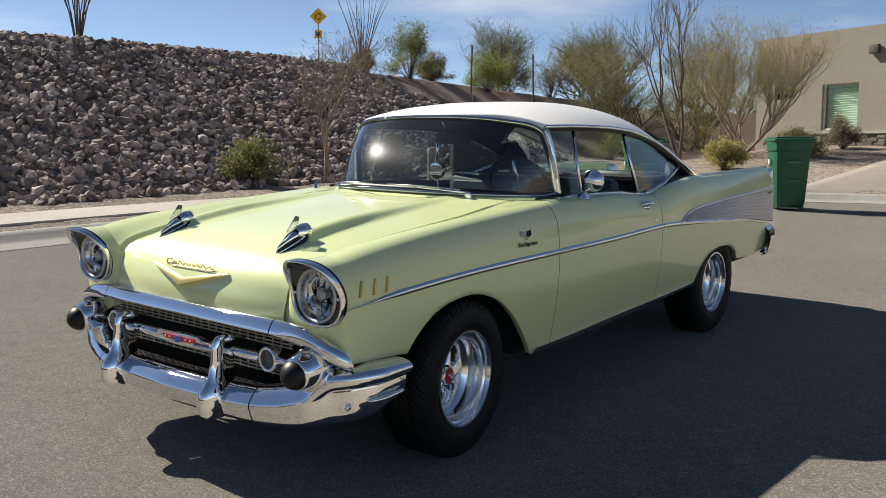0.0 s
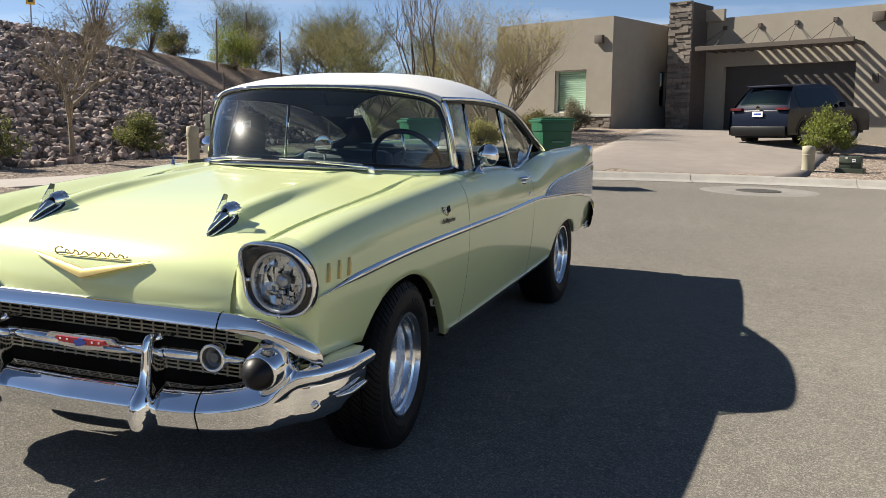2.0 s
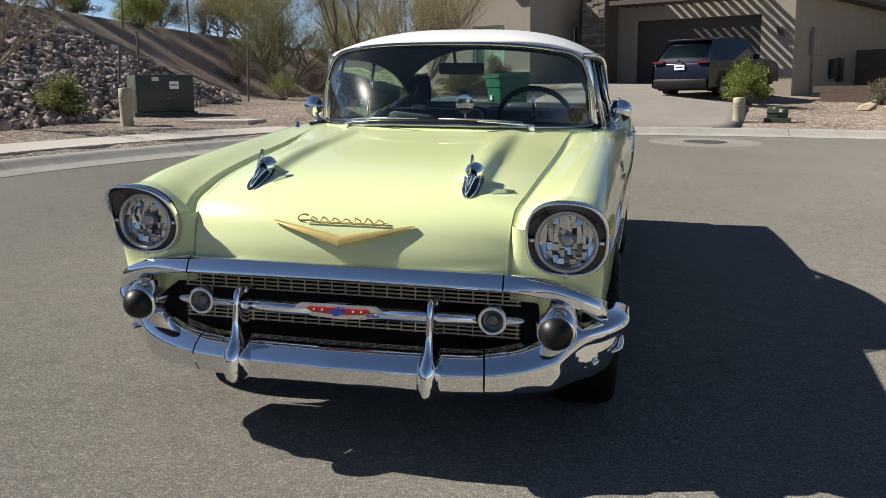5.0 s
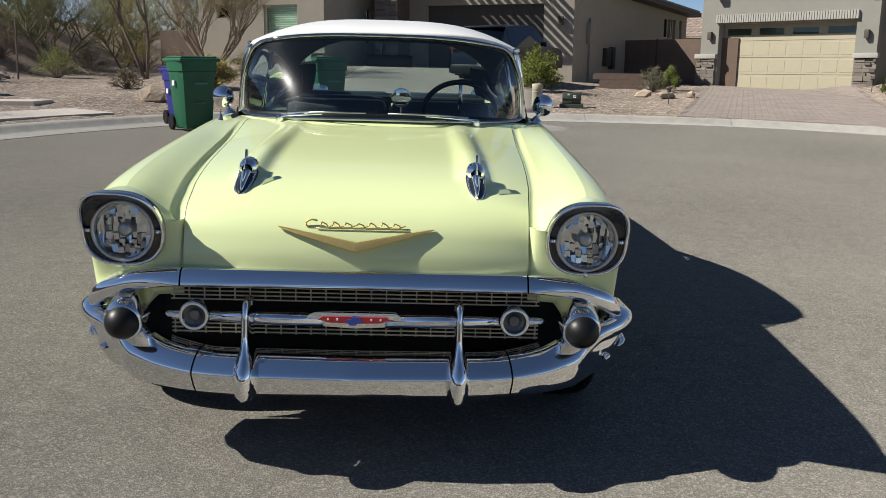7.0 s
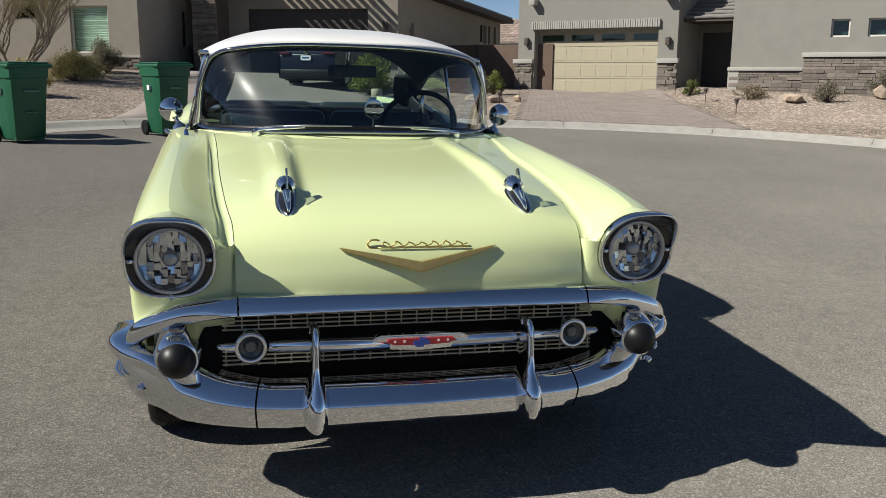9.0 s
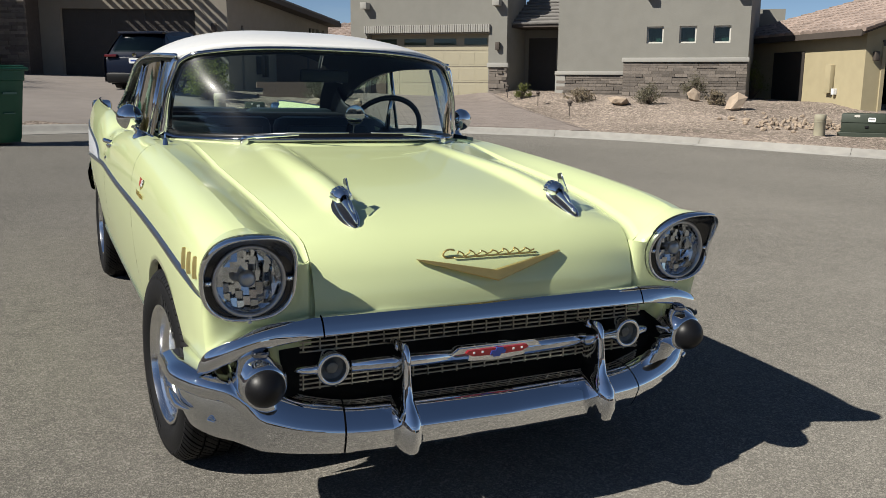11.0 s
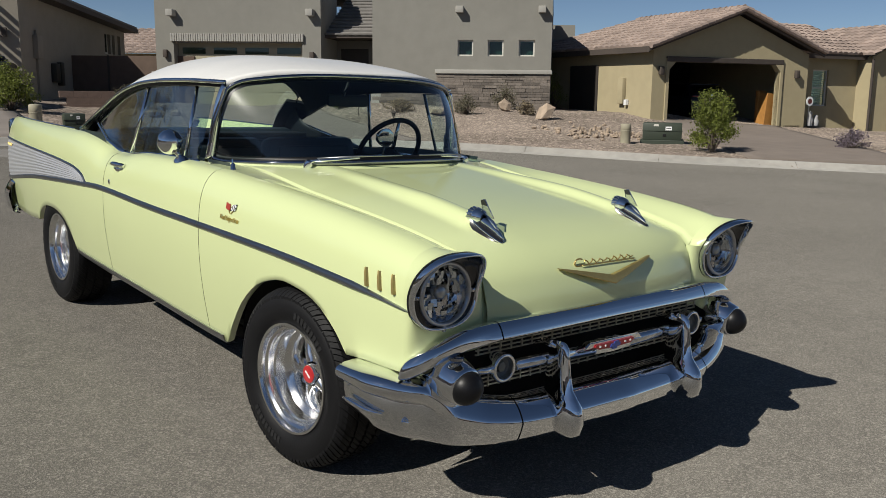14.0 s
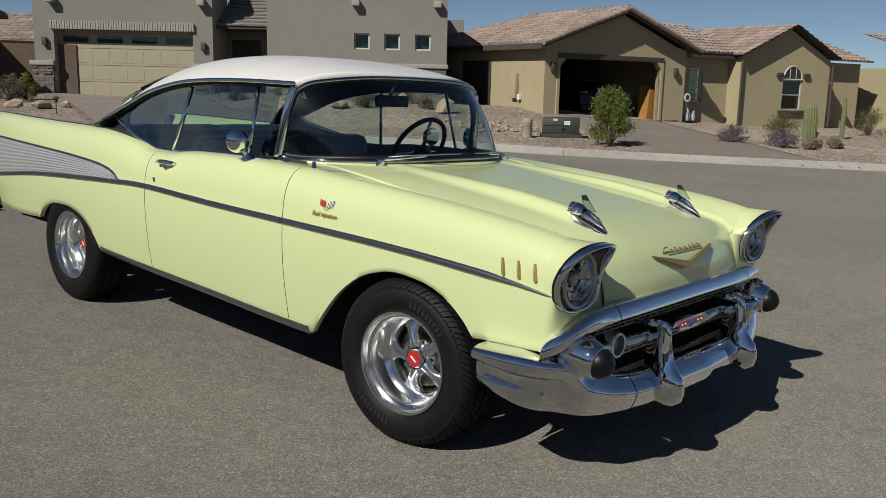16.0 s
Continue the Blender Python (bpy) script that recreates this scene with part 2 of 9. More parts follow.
M_HEADLN = mat("grey_headliner", (0.05, 0.05, 0.05), rough=0.9, vary=0.15, scale=20)
M_TAIL = mat("red_tail_lens", (0.35, 0.01, 0.01), rough=0.12, vary=0.1, scale=40, coat=1.0)

M_ROAD = asphalt("worn_asphalt", (0.050, 0.047, 0.042), (0.318, 0.296, 0.258), 0.62, 125, patch=(0.13, 0.26))
M_CONC = mat("kerb_concrete", (0.37, 0.352, 0.318), rough=0.9, vary=0.25, scale=5, bump=0.2, bscale=40, rand=0.06)
M_WALK = mat("sidewalk_concrete", (0.52, 0.47, 0.42), rough=0.9, vary=0.18, scale=4, bump=0.2, bscale=50, rand=0.05)
M_GRAVEL = asphalt("desert_gravel", (0.050, 0.040, 0.033), (0.42, 0.345, 0.285), 0.85, 14, 0.1, 0.05)
M_SOIL = asphalt("slope_soil", (0.10, 0.072, 0.056), (0.40, 0.305, 0.242), 0.70, 22, 0.1, 0.03)
M_PAVER = mat("paver_brick", (0.25, 0.208, 0.182), rough=0.9, vary=0.2, scale=8, bump=0.3, bscale=60, island=0.10)
M_DRIVEDK = mat("dark_driveway_concrete", (0.190, 0.158, 0.134), rough=0.9, vary=0.22, scale=2.0, bump=0.2, bscale=40)
M_DRIVE = mat("driveway_concrete", (0.262, 0.228, 0.202), rough=0.9, vary=0.2, scale=2.2, bump=0.2, bscale=40)
M_STUCCO1 = mat("grey_brown_stucco", (0.32, 0.287, 0.238), rough=0.95, vary=0.12, scale=3, bump=0.35, bscale=45)
M_STUCCO2 = mat("grey_green_stucco", (0.265, 0.255, 0.225), rough=0.95, vary=0.10, scale=3, bump=0.35, bscale=45)
M_STUCCO3 = mat("tan_stucco", (0.405, 0.345, 0.215), rough=0.95, vary=0.10, scale=3, bump=0.35, bscale=45)
M_TRIMLT = mat("light_stucco_trim", (0.40, 0.385, 0.35), rough=0.9, vary=0.1, scale=6, bump=0.2, bscale=50)
M_TRIMDK = mat("dark_brown_trim", (0.075, 0.06, 0.05), rough=0.8, vary=0.2, scale=10)
M_GARAGE = mat("beige_garage_door", (0.34, 0.305, 0.215), rough=0.6, vary=0.06, scale=4)
M_GARDK = mat("dark_garage_door", (0.05, 0.043, 0.038), rough=0.6, vary=0.15, scale=4)
M_STONE = mat("stacked_stone", (0.235, 0.20, 0.17), rough=0.9, vary=0.35, scale=6, bump=0.6, bscale=20, rand=0.35, coords="Object")
M_STONEJ = mat("stone_joint", (0.13, 0.105, 0.09), rough=0.95, vary=0.3, scale=12, bump=0.4, bscale=30, island=0.35)
M_STONEI = mat("stacked_stone_far", (0.215, 0.19, 0.165), rough=0.9, vary=0.3, scale=6, bump=0.5, bscale=20, island=0.35)
M_TILE = mat("clay_roof_tile", (0.35, 0.270, 0.228), rough=0.85, vary=0.3, scale=4, bump=0.3, bscale=30, island=0.22)
M_SHINGLE = mat("grey_flat_tile", (0.23, 0.215, 0.20), rough=0.9, vary=0.3, scale=4, bump=0.4, bscale=30)
M_RIPRAP = mat("riprap_stone", (0.43, 0.345, 0.305), rough=0.92, color2=(0.16, 0.125, 0.108), scale=5, bump=0.5, bscale=14, island=0.6, vscale2=1.5)
M_RIPRAP_O = mat("riprap_stone_single", (0.43, 0.345, 0.305), rough=0.92, color2=(0.16, 0.125, 0.108), scale=5, bump=0.5, bscale=14, rand=0.6, vscale2=1.5)
M_BOULDER = mat("pale_boulder", (0.46, 0.36, 0.27), rough=0.92, vary=0.35, scale=3, bump=0.5, bscale=10, rand=0.12)
M_BARKL = mat("pale_twig_bark", (0.30, 0.245, 0.175), rough=0.95, vary=0.3, scale=12, bump=0.4, bscale=30)
M_BARK = mat("grey_bark", (0.16, 0.125, 0.10), rough=0.95, vary=0.4, scale=12, bump=0.6, bscale=30)
M_BARKG = mat("green_bark", (0.15, 0.14, 0.07), rough=0.9, vary=0.3, scale=12, bump=0.4, bscale=30)
M_LEAF = mat("bush_leaf", (0.18, 0.195, 0.06), rough=0.7, vary=0.3, scale=6, island=0.45)
M_LEAFY = mat("yellow_green_leaf", (0.40, 0.35, 0.13), rough=0.7, vary=0.3, scale=6, island=0.4)
M_LEAFG = mat("grey_green_leaf", (0.20, 0.185, 0.125), rough=0.8, vary=0.3, scale=6, island=0.4)
M_LEAFD = mat("dry_twig", (0.25, 0.20, 0.13), rough=0.9, vary=0.3, scale=6, island=0.35)
M_LEAFB = mat("bright_leaf", (0.20, 0.235, 0.045), rough=0.65, vary=0.3, scale=6, island=0.45)
M_LAV = mat("mauve_blossom", (0.27, 0.22, 0.26), rough=0.8, vary=0.4, scale=9, island=0.4)
M_BING = mat("green_bin_plastic", (0.006, 0.085, 0.040), rough=0.5, vary=0.15, scale=5)
M_BINB = mat("blue_bin_plastic", (0.012, 0.014, 0.16), rough=0.5, vary=0.15, scale=5)
M_BINMARK = mat("faded_green_mark", (0.10, 0.19, 0.15), rough=0.6, vary=0.2, scale=12)
M_UTIL = mat("green_utility_steel", (0.042, 0.055, 0.038), rough=0.55, vary=0.25, scale=4)
M_UTILB = mat("brown_utility_steel", (0.05, 0.045, 0.035), rough=0.6, vary=0.25, scale=4)
M_POST = mat("tan_pedestal", (0.36, 0.33, 0.24), rough=0.7, vary=0.2, scale=7)
M_IRON = mat("cast_iron", (0.06, 0.055, 0.05), rough=0.7, vary=0.3, scale=20, bump=0.3, bscale=50)
M_SIGN = mat("yellow_sign", (0.75, 0.42, 0.02), rough=0.5, vary=0.06, scale=10)
M_GALV = mat("galvanised_steel", (0.35, 0.36, 0.37), rough=0.45, metal=0.8, vary=0.2, scale=20)
M_SUV = mat("dark_blue_metallic", (0.005, 0.008, 0.020), rough=0.3, vary=0.1, scale=20, coat=0.12, spec=0.25)
M_COLLAR = mat("worn_concrete_collar", (0.24, 0.225, 0.205), rough=0.9, vary=0.3, scale=6, bump=0.2, bscale=40)
M_WINGLB = glass("shaded_glass", (0.90, 0.96, 0.92), gloss=0.4)
M_WINGL = glass("house_glass", (0.25, 0.35, 0.34), gloss=0.8)
M_BLIND = mat("window_blind", (0.70, 0.80, 0.72), rough=0.7, vary=0.08, scale=10)
M_GREENBLIND = mat("green_grey_blind", (0.22, 0.32, 0.27), rough=0.8, vary=0.1, scale=6)
M_FRAME = mat("white_window_frame", (0.58, 0.56, 0.50), rough=0.6, vary=0.05, scale=10)
# near-black: the shade of unlit rooms put into the colour
M_INSIDE = mat("interior_shade", (0.03, 0.028, 0.026), rough=0.9, vary=0.3, scale=2)
M_WOODO = mat("orange_wood", (0.42, 0.20, 0.05), rough=0.6, vary=0.3, scale=5)
M_CACTUS = mat("cactus_skin", (0.17, 0.19, 0.085), rough=0.8, vary=0.25, scale=10)
M_CLOTH = mat("plain_grey_plastic", (0.4, 0.4, 0.4), rough=0.6, vary=0.2, scale=10)
M_BLOCKW = mat("red_block", (0.20, 0.140, 0.115), rough=0.95, vary=0.25, scale=6, bump=0.4, bscale=30)


def backlit(m, k=0.45):
    """Thin leaves let part of the light through."""
    nt = m.node_tree
    b = nt.nodes["Principled BSDF"]
    tl = nt.nodes.new("ShaderNodeBsdfTranslucent")
    mx = nt.nodes.new("ShaderNodeMixShader")
    mx.inputs["Fac"].default_value = k
    nt.links.new(b.inputs["Base Color"].links[0].from_socket, tl.inputs["Color"])
    nt.links.new(b.outputs[0], mx.inputs[1])
    nt.links.new(tl.outputs[0], mx.inputs[2])
    nt.links.new(mx.outputs[0], nt.nodes["Material Output"].inputs["Surface"])


for _m in (M_LEAF, M_LEAFY, M_LEAFG, M_LEAFB, M_LAV):
    backlit(_m)

# ---- building helpers ----
def rot(rx=0, ry=0, rz=0):
    return pose(0, 0, 0, rx, ry, rz)


def mesh_of(name, verts, faces, material, smooth=False):
    me = bpy.data.meshes.new(name)
    me.from_pydata([tuple(map(float, v)) for v in verts], [], faces)
    me.materials.append(material)
    me.update()
    if smooth:
        me.polygons.foreach_set("use_smooth", [True] * len(me.polygons))
    return me


def finish(name, bm, material, smooth=False):
    me = bpy.data.meshes.new(name)
    bmesh.ops.recalc_face_normals(bm, faces=bm.faces)
    bm.to_mesh(me)
    bm.free()
    me.materials.append(material)
    if smooth:
        me.polygons.foreach_set("use_smooth", [True] * len(me.polygons))
        if smooth != "all":
            me.set_sharp_from_angle(angle=radians(smooth if smooth is not True else 40))
    return me


def part(name, data, material, parent, label="", smooth=False):
    """One mesh object under a thing or a part. data: a bmesh or a mesh."""
    me = finish(name, data, material, smooth) if isinstance(data, bmesh.types.BMesh) else data
    ob = new(name, me)
    ob.parent = parent
    if label:
        ob["label"] = label
    return ob


def thing(name, label, category, m=None, group="", kind=""):
    ob = new(name)
    ob.empty_display_size = 0.2
    if m is not None:
        ob.matrix_world = m
    return tagged(ob, label, category, group, kind)


def box(bm, x0, x1, y0, y1, z0, z1, bevel=0.0, m=None):
    vs = [bm.verts.new((x, y, z)) for z in (z0, z1) for y in (y0, y1) for x in (x0, x1)]
    fs = [bm.faces.new([vs[i] for i in f]) for f in ((0, 2, 3, 1), (4, 5, 7, 6), (0, 1, 5, 4), (2, 6, 7, 3), (0, 4, 6, 2), (1, 3, 7, 5))]
    if bevel:
        es = {e for f in fs for e in f.edges}
        out = bmesh.ops.bevel(bm, geom=list(es), offset=bevel, segments=2, affect="EDGES", profile=0.5)
        vs = list({v for f in out["faces"] for v in f.verts} | {v for v in vs if v.is_valid})
    if m is not None:
        bmesh.ops.transform(bm, matrix=m, verts=vs)
    return vs


def boxbm(x0, x1, y0, y1, z0, z1, bevel=0.0, m=None):
    bm = bmesh.new()
    box(bm, x0, x1, y0, y1, z0, z1, bevel, m)
    return bm


def tube(bm, pts, radii, seg=8, caps=True):
    """A round bar through points, with a radius at each."""
    pts = [Vector(p) for p in pts]
    if not hasattr(radii, "__len__"):
        radii = [radii] * len(pts)
    rings, side = [], None
    for i, p in enumerate(pts):
        d = (pts[min(i + 1, len(pts) - 1)] - pts[max(i - 1, 0)]).normalized()
        if side is None:
            side = d.orthogonal().normalized()
        side = (side - d * side.dot(d))
        side = side.normalized() if side.length > 1e-6 else d.orthogonal().normalized()
        up = d.cross(side)
        rings.append([bm.verts.new(p + radii[i] * (math.cos(a) * side + math.sin(a) * up)) for a in [2 * math.pi * k / seg for k in range(seg)]])
    for a, b in zip(rings, rings[1:]):
        for k in range(seg):
            bm.faces.new((a[k], a[(k + 1) % seg], b[(k + 1) % seg], b[k]))
    if caps and seg > 2:
        bm.faces.new(rings[0][::-1])
        bm.faces.new(rings[-1])
    return bm


def lathe(bm, profile, m=None, seg=32, closed=False):
    """Turns (radius, height) pairs about z; m places it."""
    rings = []
    for r, h in profile:
        if r < 1e-6:
            rings.append([bm.verts.new((0, 0, h))] * seg)
        else:
            rings.append([bm.verts.new((r * math.cos(2 * math.pi * k / seg), r * math.sin(2 * math.pi * k / seg), h)) for k in range(seg)])
    pairs = list(zip(rings, rings[1:])) + ([(rings[-1], rings[0])] if closed else [])
    for a, b in pairs:
        for k in range(seg):
            q = []
            for v in (a[k], a[(k + 1) % seg], b[(k + 1) % seg], b[k]):
                if v not in q:
                    q.append(v)
            if len(q) > 2:
                bm.faces.new(q)
    if m is not None:
        bmesh.ops.transform(bm, matrix=m, verts=list({v for r in rings for v in r}))
    return bm


def sheet(P, flip=False, wrap=False):
    """A bmesh grid from an array of points (n, m, 3)."""
    P = np.asarray(P, float)
    n, m = P.shape[:2]
    bm = bmesh.new()
    vs = [[bm.verts.new(P[i, j]) for j in range(m)] for i in range(n)]
    for i in range(n - 1):
        for j in range(m if wrap else m - 1):
            q = (vs[i][j], vs[i + 1][j], vs[i + 1][(j + 1) % m], vs[i][(j + 1) % m])
            bm.faces.new(q[::-1] if flip else q)
    return bm


def spline(keys, x):
    """Smooth monotone curve through keys [(x, value...)], at x (array)."""
    k = np.array(keys, float)
    X, Y = k[:, 0], k[:, 1]
    h = np.diff(X)
    d = np.diff(Y) / h
    s = np.zeros(len(X))
    s[0], s[-1] = d[0], d[-1]
    for i in range(1, len(X) - 1):
        if d[i - 1] * d[i] > 0:
            w1, w2 = 2 * h[i] + h[i - 1], h[i] + 2 * h[i - 1]
            s[i] = (w1 + w2) / (w1 / d[i - 1] + w2 / d[i])
    x = np.clip(np.asarray(x, float), X[0], X[-1])
    i = np.clip(np.searchsorted(X, x) - 1, 0, len(h) - 1)
    t = (x - X[i]) / h[i]
    return ((2 * t**3 - 3 * t**2 + 1) * Y[i] + (t**3 - 2 * t**2 + t) * h[i] * s[i] + (-2 * t**3 + 3 * t**2) * Y[i + 1] + (t**3 - t**2) * h[i] * s[i + 1])


def catmull(pts, n):
    """A smooth curve of n points through pts."""
    p = np.array(pts, float)
    q = np.vstack([2 * p[0] - p[1], p, 2 * p[-1] - p[-2]])
    t = np.linspace(0, len(p) - 1, n)
    i = np.clip(t.astype(int), 0, len(p) - 2)
    f = (t - i)[:, None]
    a, b, c, d = q[i], q[i + 1], q[i + 2], q[i + 3]
    return 0.5 * (2 * b + (c - a) * f + (2 * a - 5 * b + 4 * c - d) * f**2 + (3 * b - a - 3 * c + d) * f**3)


# ---- the ground ----
def plane_z(x, y):
    return -(_n.x * x + _n.y * y) / _n.z


ROAD_EDGE = catmull([(-4.2, -14), (-5.9, -7), (-6.6, -1), (-6.8, 3), (-6.6, 6), (-5.6, 9), (-4.4, 11.3), (-3.0, 13.1), (-1.2, 14.3), (1, 14.85),
                     (3.6, 15.05), (6.3, 14.95), (8.2, 14.4), (10, 13.2), (11.4, 11.7), (12.5, 10), (13.8, 8.1), (15.7, 6.1), (17.9, 3.9), (24, -2.2), (42, -20)], 150)
ROAD_LOOP = np.vstack([ROAD_EDGE, [(36, -28), (20, -17), (8, -15), (0, -16)]])


def beyond(x, y):
    """Distance outside the asphalt's edge (0 inside)."""
    p = np.stack([np.ravel(x), np.ravel(y)], -1)
    a, b = ROAD_LOOP, np.roll(ROAD_LOOP, -1, 0)
    best = np.full(len(p), 1e9)
    inside = np.zeros(len(p), bool)
    for (ax, ay), (bx, by) in zip(a, b):
        ex, ey = bx - ax, by - ay
        t = np.clip(((p[:, 0] - ax) * ex + (p[:, 1] - ay) * ey) / (ex * ex + ey * ey + 1e-12), 0, 1)
        best = np.minimum(best, np.hypot(p[:, 0] - ax - t * ex, p[:, 1] - ay - t * ey))
        hit = (ay > p[:, 1]) != (by > p[:, 1])
        inside ^= hit & (p[:, 0] < ex * (p[:, 1] - ay) / (by - ay + 1e-12) + ax)
    return np.where(inside, 0, best).reshape(np.shape(x))


def toe_x(y):
    return spline([(-60, -10.6), (0, -10.9), (10, -11.0), (16, -11.6), (24, -12.4), (40, -12.5), (90, -12)], y)


def hill(x, y):
    top = spline([(-60, 3.12), (14, 3.12), (22, 2.8), (32, 2.3), (45, 2.0), (90, 1.8)], y)
    h = np.maximum((toe_x(y) - x) * 0.56, 0)
    return np.minimum(h, top + 0.02 * np.maximum(h - top, 0))


def ground_z(x, y):
    x, y = np.asarray(x, float), np.asarray(y, float)
    d = beyond(x, y)
    rise = 0.11 * np.clip((d - 0.62) / 0.1, 0, 1) + (0.062 - 0.034 * np.clip((x - 1.5) / 4.5, 0, 1)) * np.clip(d - 1.2 - 1.7 * np.clip((-1.6 - x) / 1.0, 0, 1), 0, 10.5)
    flat = np.clip((x + 9.0) / 3.0, 0, 1) * 0.85 + 0.15
    bed = 0.36 * np.clip((d - 1.2) / 6.5, 0, 1) * np.clip((x - 13.2) / 2.0, 0, 1) * np.clip((y - 13.0) / 4.0, 0, 1)
    return plane_z(x, y) + bed + 0.12 * np.clip((d - 0.62) / 0.1, 0, 1) * (1 - flat) + rise * flat + hill(x, y) - 0.05 * (d < 0.6)


def gz(x, y):
    return float(ground_z(np.array([x]), np.array([y]))[0])


_rings = np.concatenate([np.linspace(0, 9, 8), np.linspace(9.5, 30, 72), 31 * 1.09 ** np.arange(0, 40)])
_ang = np.linspace(0, 2 * np.pi, 241)[:-1]
_gx = 4 + _rings[:, None] * np.cos(_ang)
_gy = 3 + _rings[:, None] * np.sin(_ang)
_gzv = ground_z(_gx, _gy)
_far = np.clip((_rings - 60) / 60, 0, 1)[:, None]
_gzv = _gzv * (1 - _far) + _far * (_gzv * 0 + 1.0)
_nr = np.random.default_rng(5)
_gzv = _gzv + (beyond(_gx, _gy) > 1.0) * _nr.normal(0, 0.012, _gx.shape)
_bm = sheet(np.stack([_gx, _gy, _gzv], -1), wrap=True)
ground = tagged(new("ground", finish("ground", _bm, M_GRAVEL, True)), "reddish-brown desert gravel ground with a planted embankment", "ground", kind="structure")


def loop_sheet(name, pts, material, lift):
    """A flat-lying polygon that follows the road's fall."""
    bm = bmesh.new()
    bm.faces.new([bm.verts.new((x, y, plane_z(x, y) + lift)) for x, y in pts])
    bmesh.ops.triangulate(bm, faces=bm.faces)
    return finish(name, bm, material)


road = tagged(new("road", loop_sheet("road", ROAD_LOOP, M_ROAD, 0.0)), "worn grey asphalt cul-de-sac road", "road", kind="structure")


def edge_frame(i):
    a, b = ROAD_EDGE[max(i - 1, 0)], ROAD_EDGE[min(i + 1, len(ROAD_EDGE) - 1)]
    t = (b - a) / np.linalg.norm(b - a)
    return ROAD_EDGE[i], np.array([-t[1], t[0]])  # outward normal (edge runs clockwise)


kerb = tagged(new("kerb"), "pale concrete rolled kerb and gutter round the road", "kerb", kind="structure")
KERB_PROFILE = [(0.0, -0.03), (0.0, 0.006), (0.02, 0.012), (0.46, 0.006), (0.54, 0.030), (0.62, 0.090), (0.68, 0.118), (0.80, 0.124), (0.84, 0.115), (0.84, -0.05)]
_arc = np.concatenate([[0], np.cumsum(np.linalg.norm(np.diff(ROAD_EDGE, axis=0), axis=1))])
_cuts = np.arange(2.0, _arc[-1] - 3, 3.05)
for s0, s1 in zip(_cuts, _cuts[1:]):
    rows = []
    for s in np.linspace(s0 + 0.005, s1 - 0.005, 5):
        i = min(int(np.searchsorted(_arc, s)), len(ROAD_EDGE) - 1)
        j = max(i - 1, 0)
        f = (s - _arc[j]) / max(_arc[i] - _arc[j], 1e-6)
        p = ROAD_EDGE[j] * (1 - f) + ROAD_EDGE[i] * f
        nrm = edge_frame(j)[1] * (1 - f) + edge_frame(i)[1] * f
        rows.append([(*(p + nrm * o), plane_z(*(p + nrm * o)) + h) for o, h in KERB_PROFILE])
    _bm = sheet(np.array(rows))
    part("kerb_segment", _bm, M_CONC, kerb, smooth=50)

sidewalk = tagged(new("sidewalk"), "pale concrete sidewalk slabs beside the gravel strip", "sidewalk", kind="structure")
for s0, s1 in zip(_cuts, _cuts[1:]):
    rows = []
    for s in np.linspace(s0 + 0.01, s1 - 0.01, 4):
        i = min(int(np.searchsorted(_arc, s)), len(ROAD_EDGE) - 1)
        p, nrm = edge_frame(i)
        a, b = p + nrm * 1.40, p + nrm * 2.60
        z = plane_z(*a) + 0.145
        rows.append([(*a, z - 0.12), (*a, z), (*b, plane_z(*b) + 0.155), (*b, plane_z(*b) + 0.05)])
    mid = ROAD_EDGE[min(int(np.searchsorted(_arc, s1)), len(ROAD_EDGE) - 1)]
    if mid[0] < -2.4 and mid[1] > -9:
        part("slab", sheet(np.array(rows)), M_WALK, sidewalk)


# ---- stones on the embankment ----
def stone_mesh(name, r, material, seed, flat=0.75):
    rng = random.Random(seed)
    bm = bmesh.new()
    bmesh.ops.create_icosphere(bm, subdivisions=1, radius=r)
    axes = [Vector((rng.uniform(-1, 1), rng.uniform(-1, 1), rng.uniform(-1, 1))).normalized() for _ in range(7)]
    cut = [r * rng.uniform(0.45, 0.85) for _ in axes]
    for v in bm.verts:
        for a, c in zip(axes, cut):
            d = v.co.dot(a)
            if d > c:
                v.co -= a * (d - c)
        v.co *= rng.uniform(0.88, 1.12)
        v.co.z *= flat
    return finish(name, bm, material)


def riprap_far(x):
    """The bank's stones end along a slanting line."""
    return 23.5 + (x + 12.4) * 1.15


_rs = random.Random(11)
STONES = [stone_mesh("stone", 0.135, M_RIPRAP_O, k, 0.8) for k in range(9)]
riprap = thing("stone_bank", "bank of loose broken reddish-grey riprap stones", "stone bank", kind="structure")
_single, _v, _f = 0, [], []
_sv = [(np.array([v.co[:] for v in me.vertices]), [list(p.vertices) for p in me.polygons]) for me in STONES]
_cand = []
_y = -9.0
while _y < 24:
    _x = -10.75
    while _x > -18.2:
        px, py = _x + _rs.uniform(-0.07, 0.07), _y + _rs.uniform(-0.07, 0.07)
        if px < toe_x(np.array([py]))[0] + 0.25 and py < riprap_far(px) + _rs.uniform(-0.5, 0.5):
            _cand.append((px, py))
        _x -= 0.118
    _y += 0.135
_zs = ground_z(np.array([c[0] for c in _cand]), np.array([c[1] for c in _cand]))
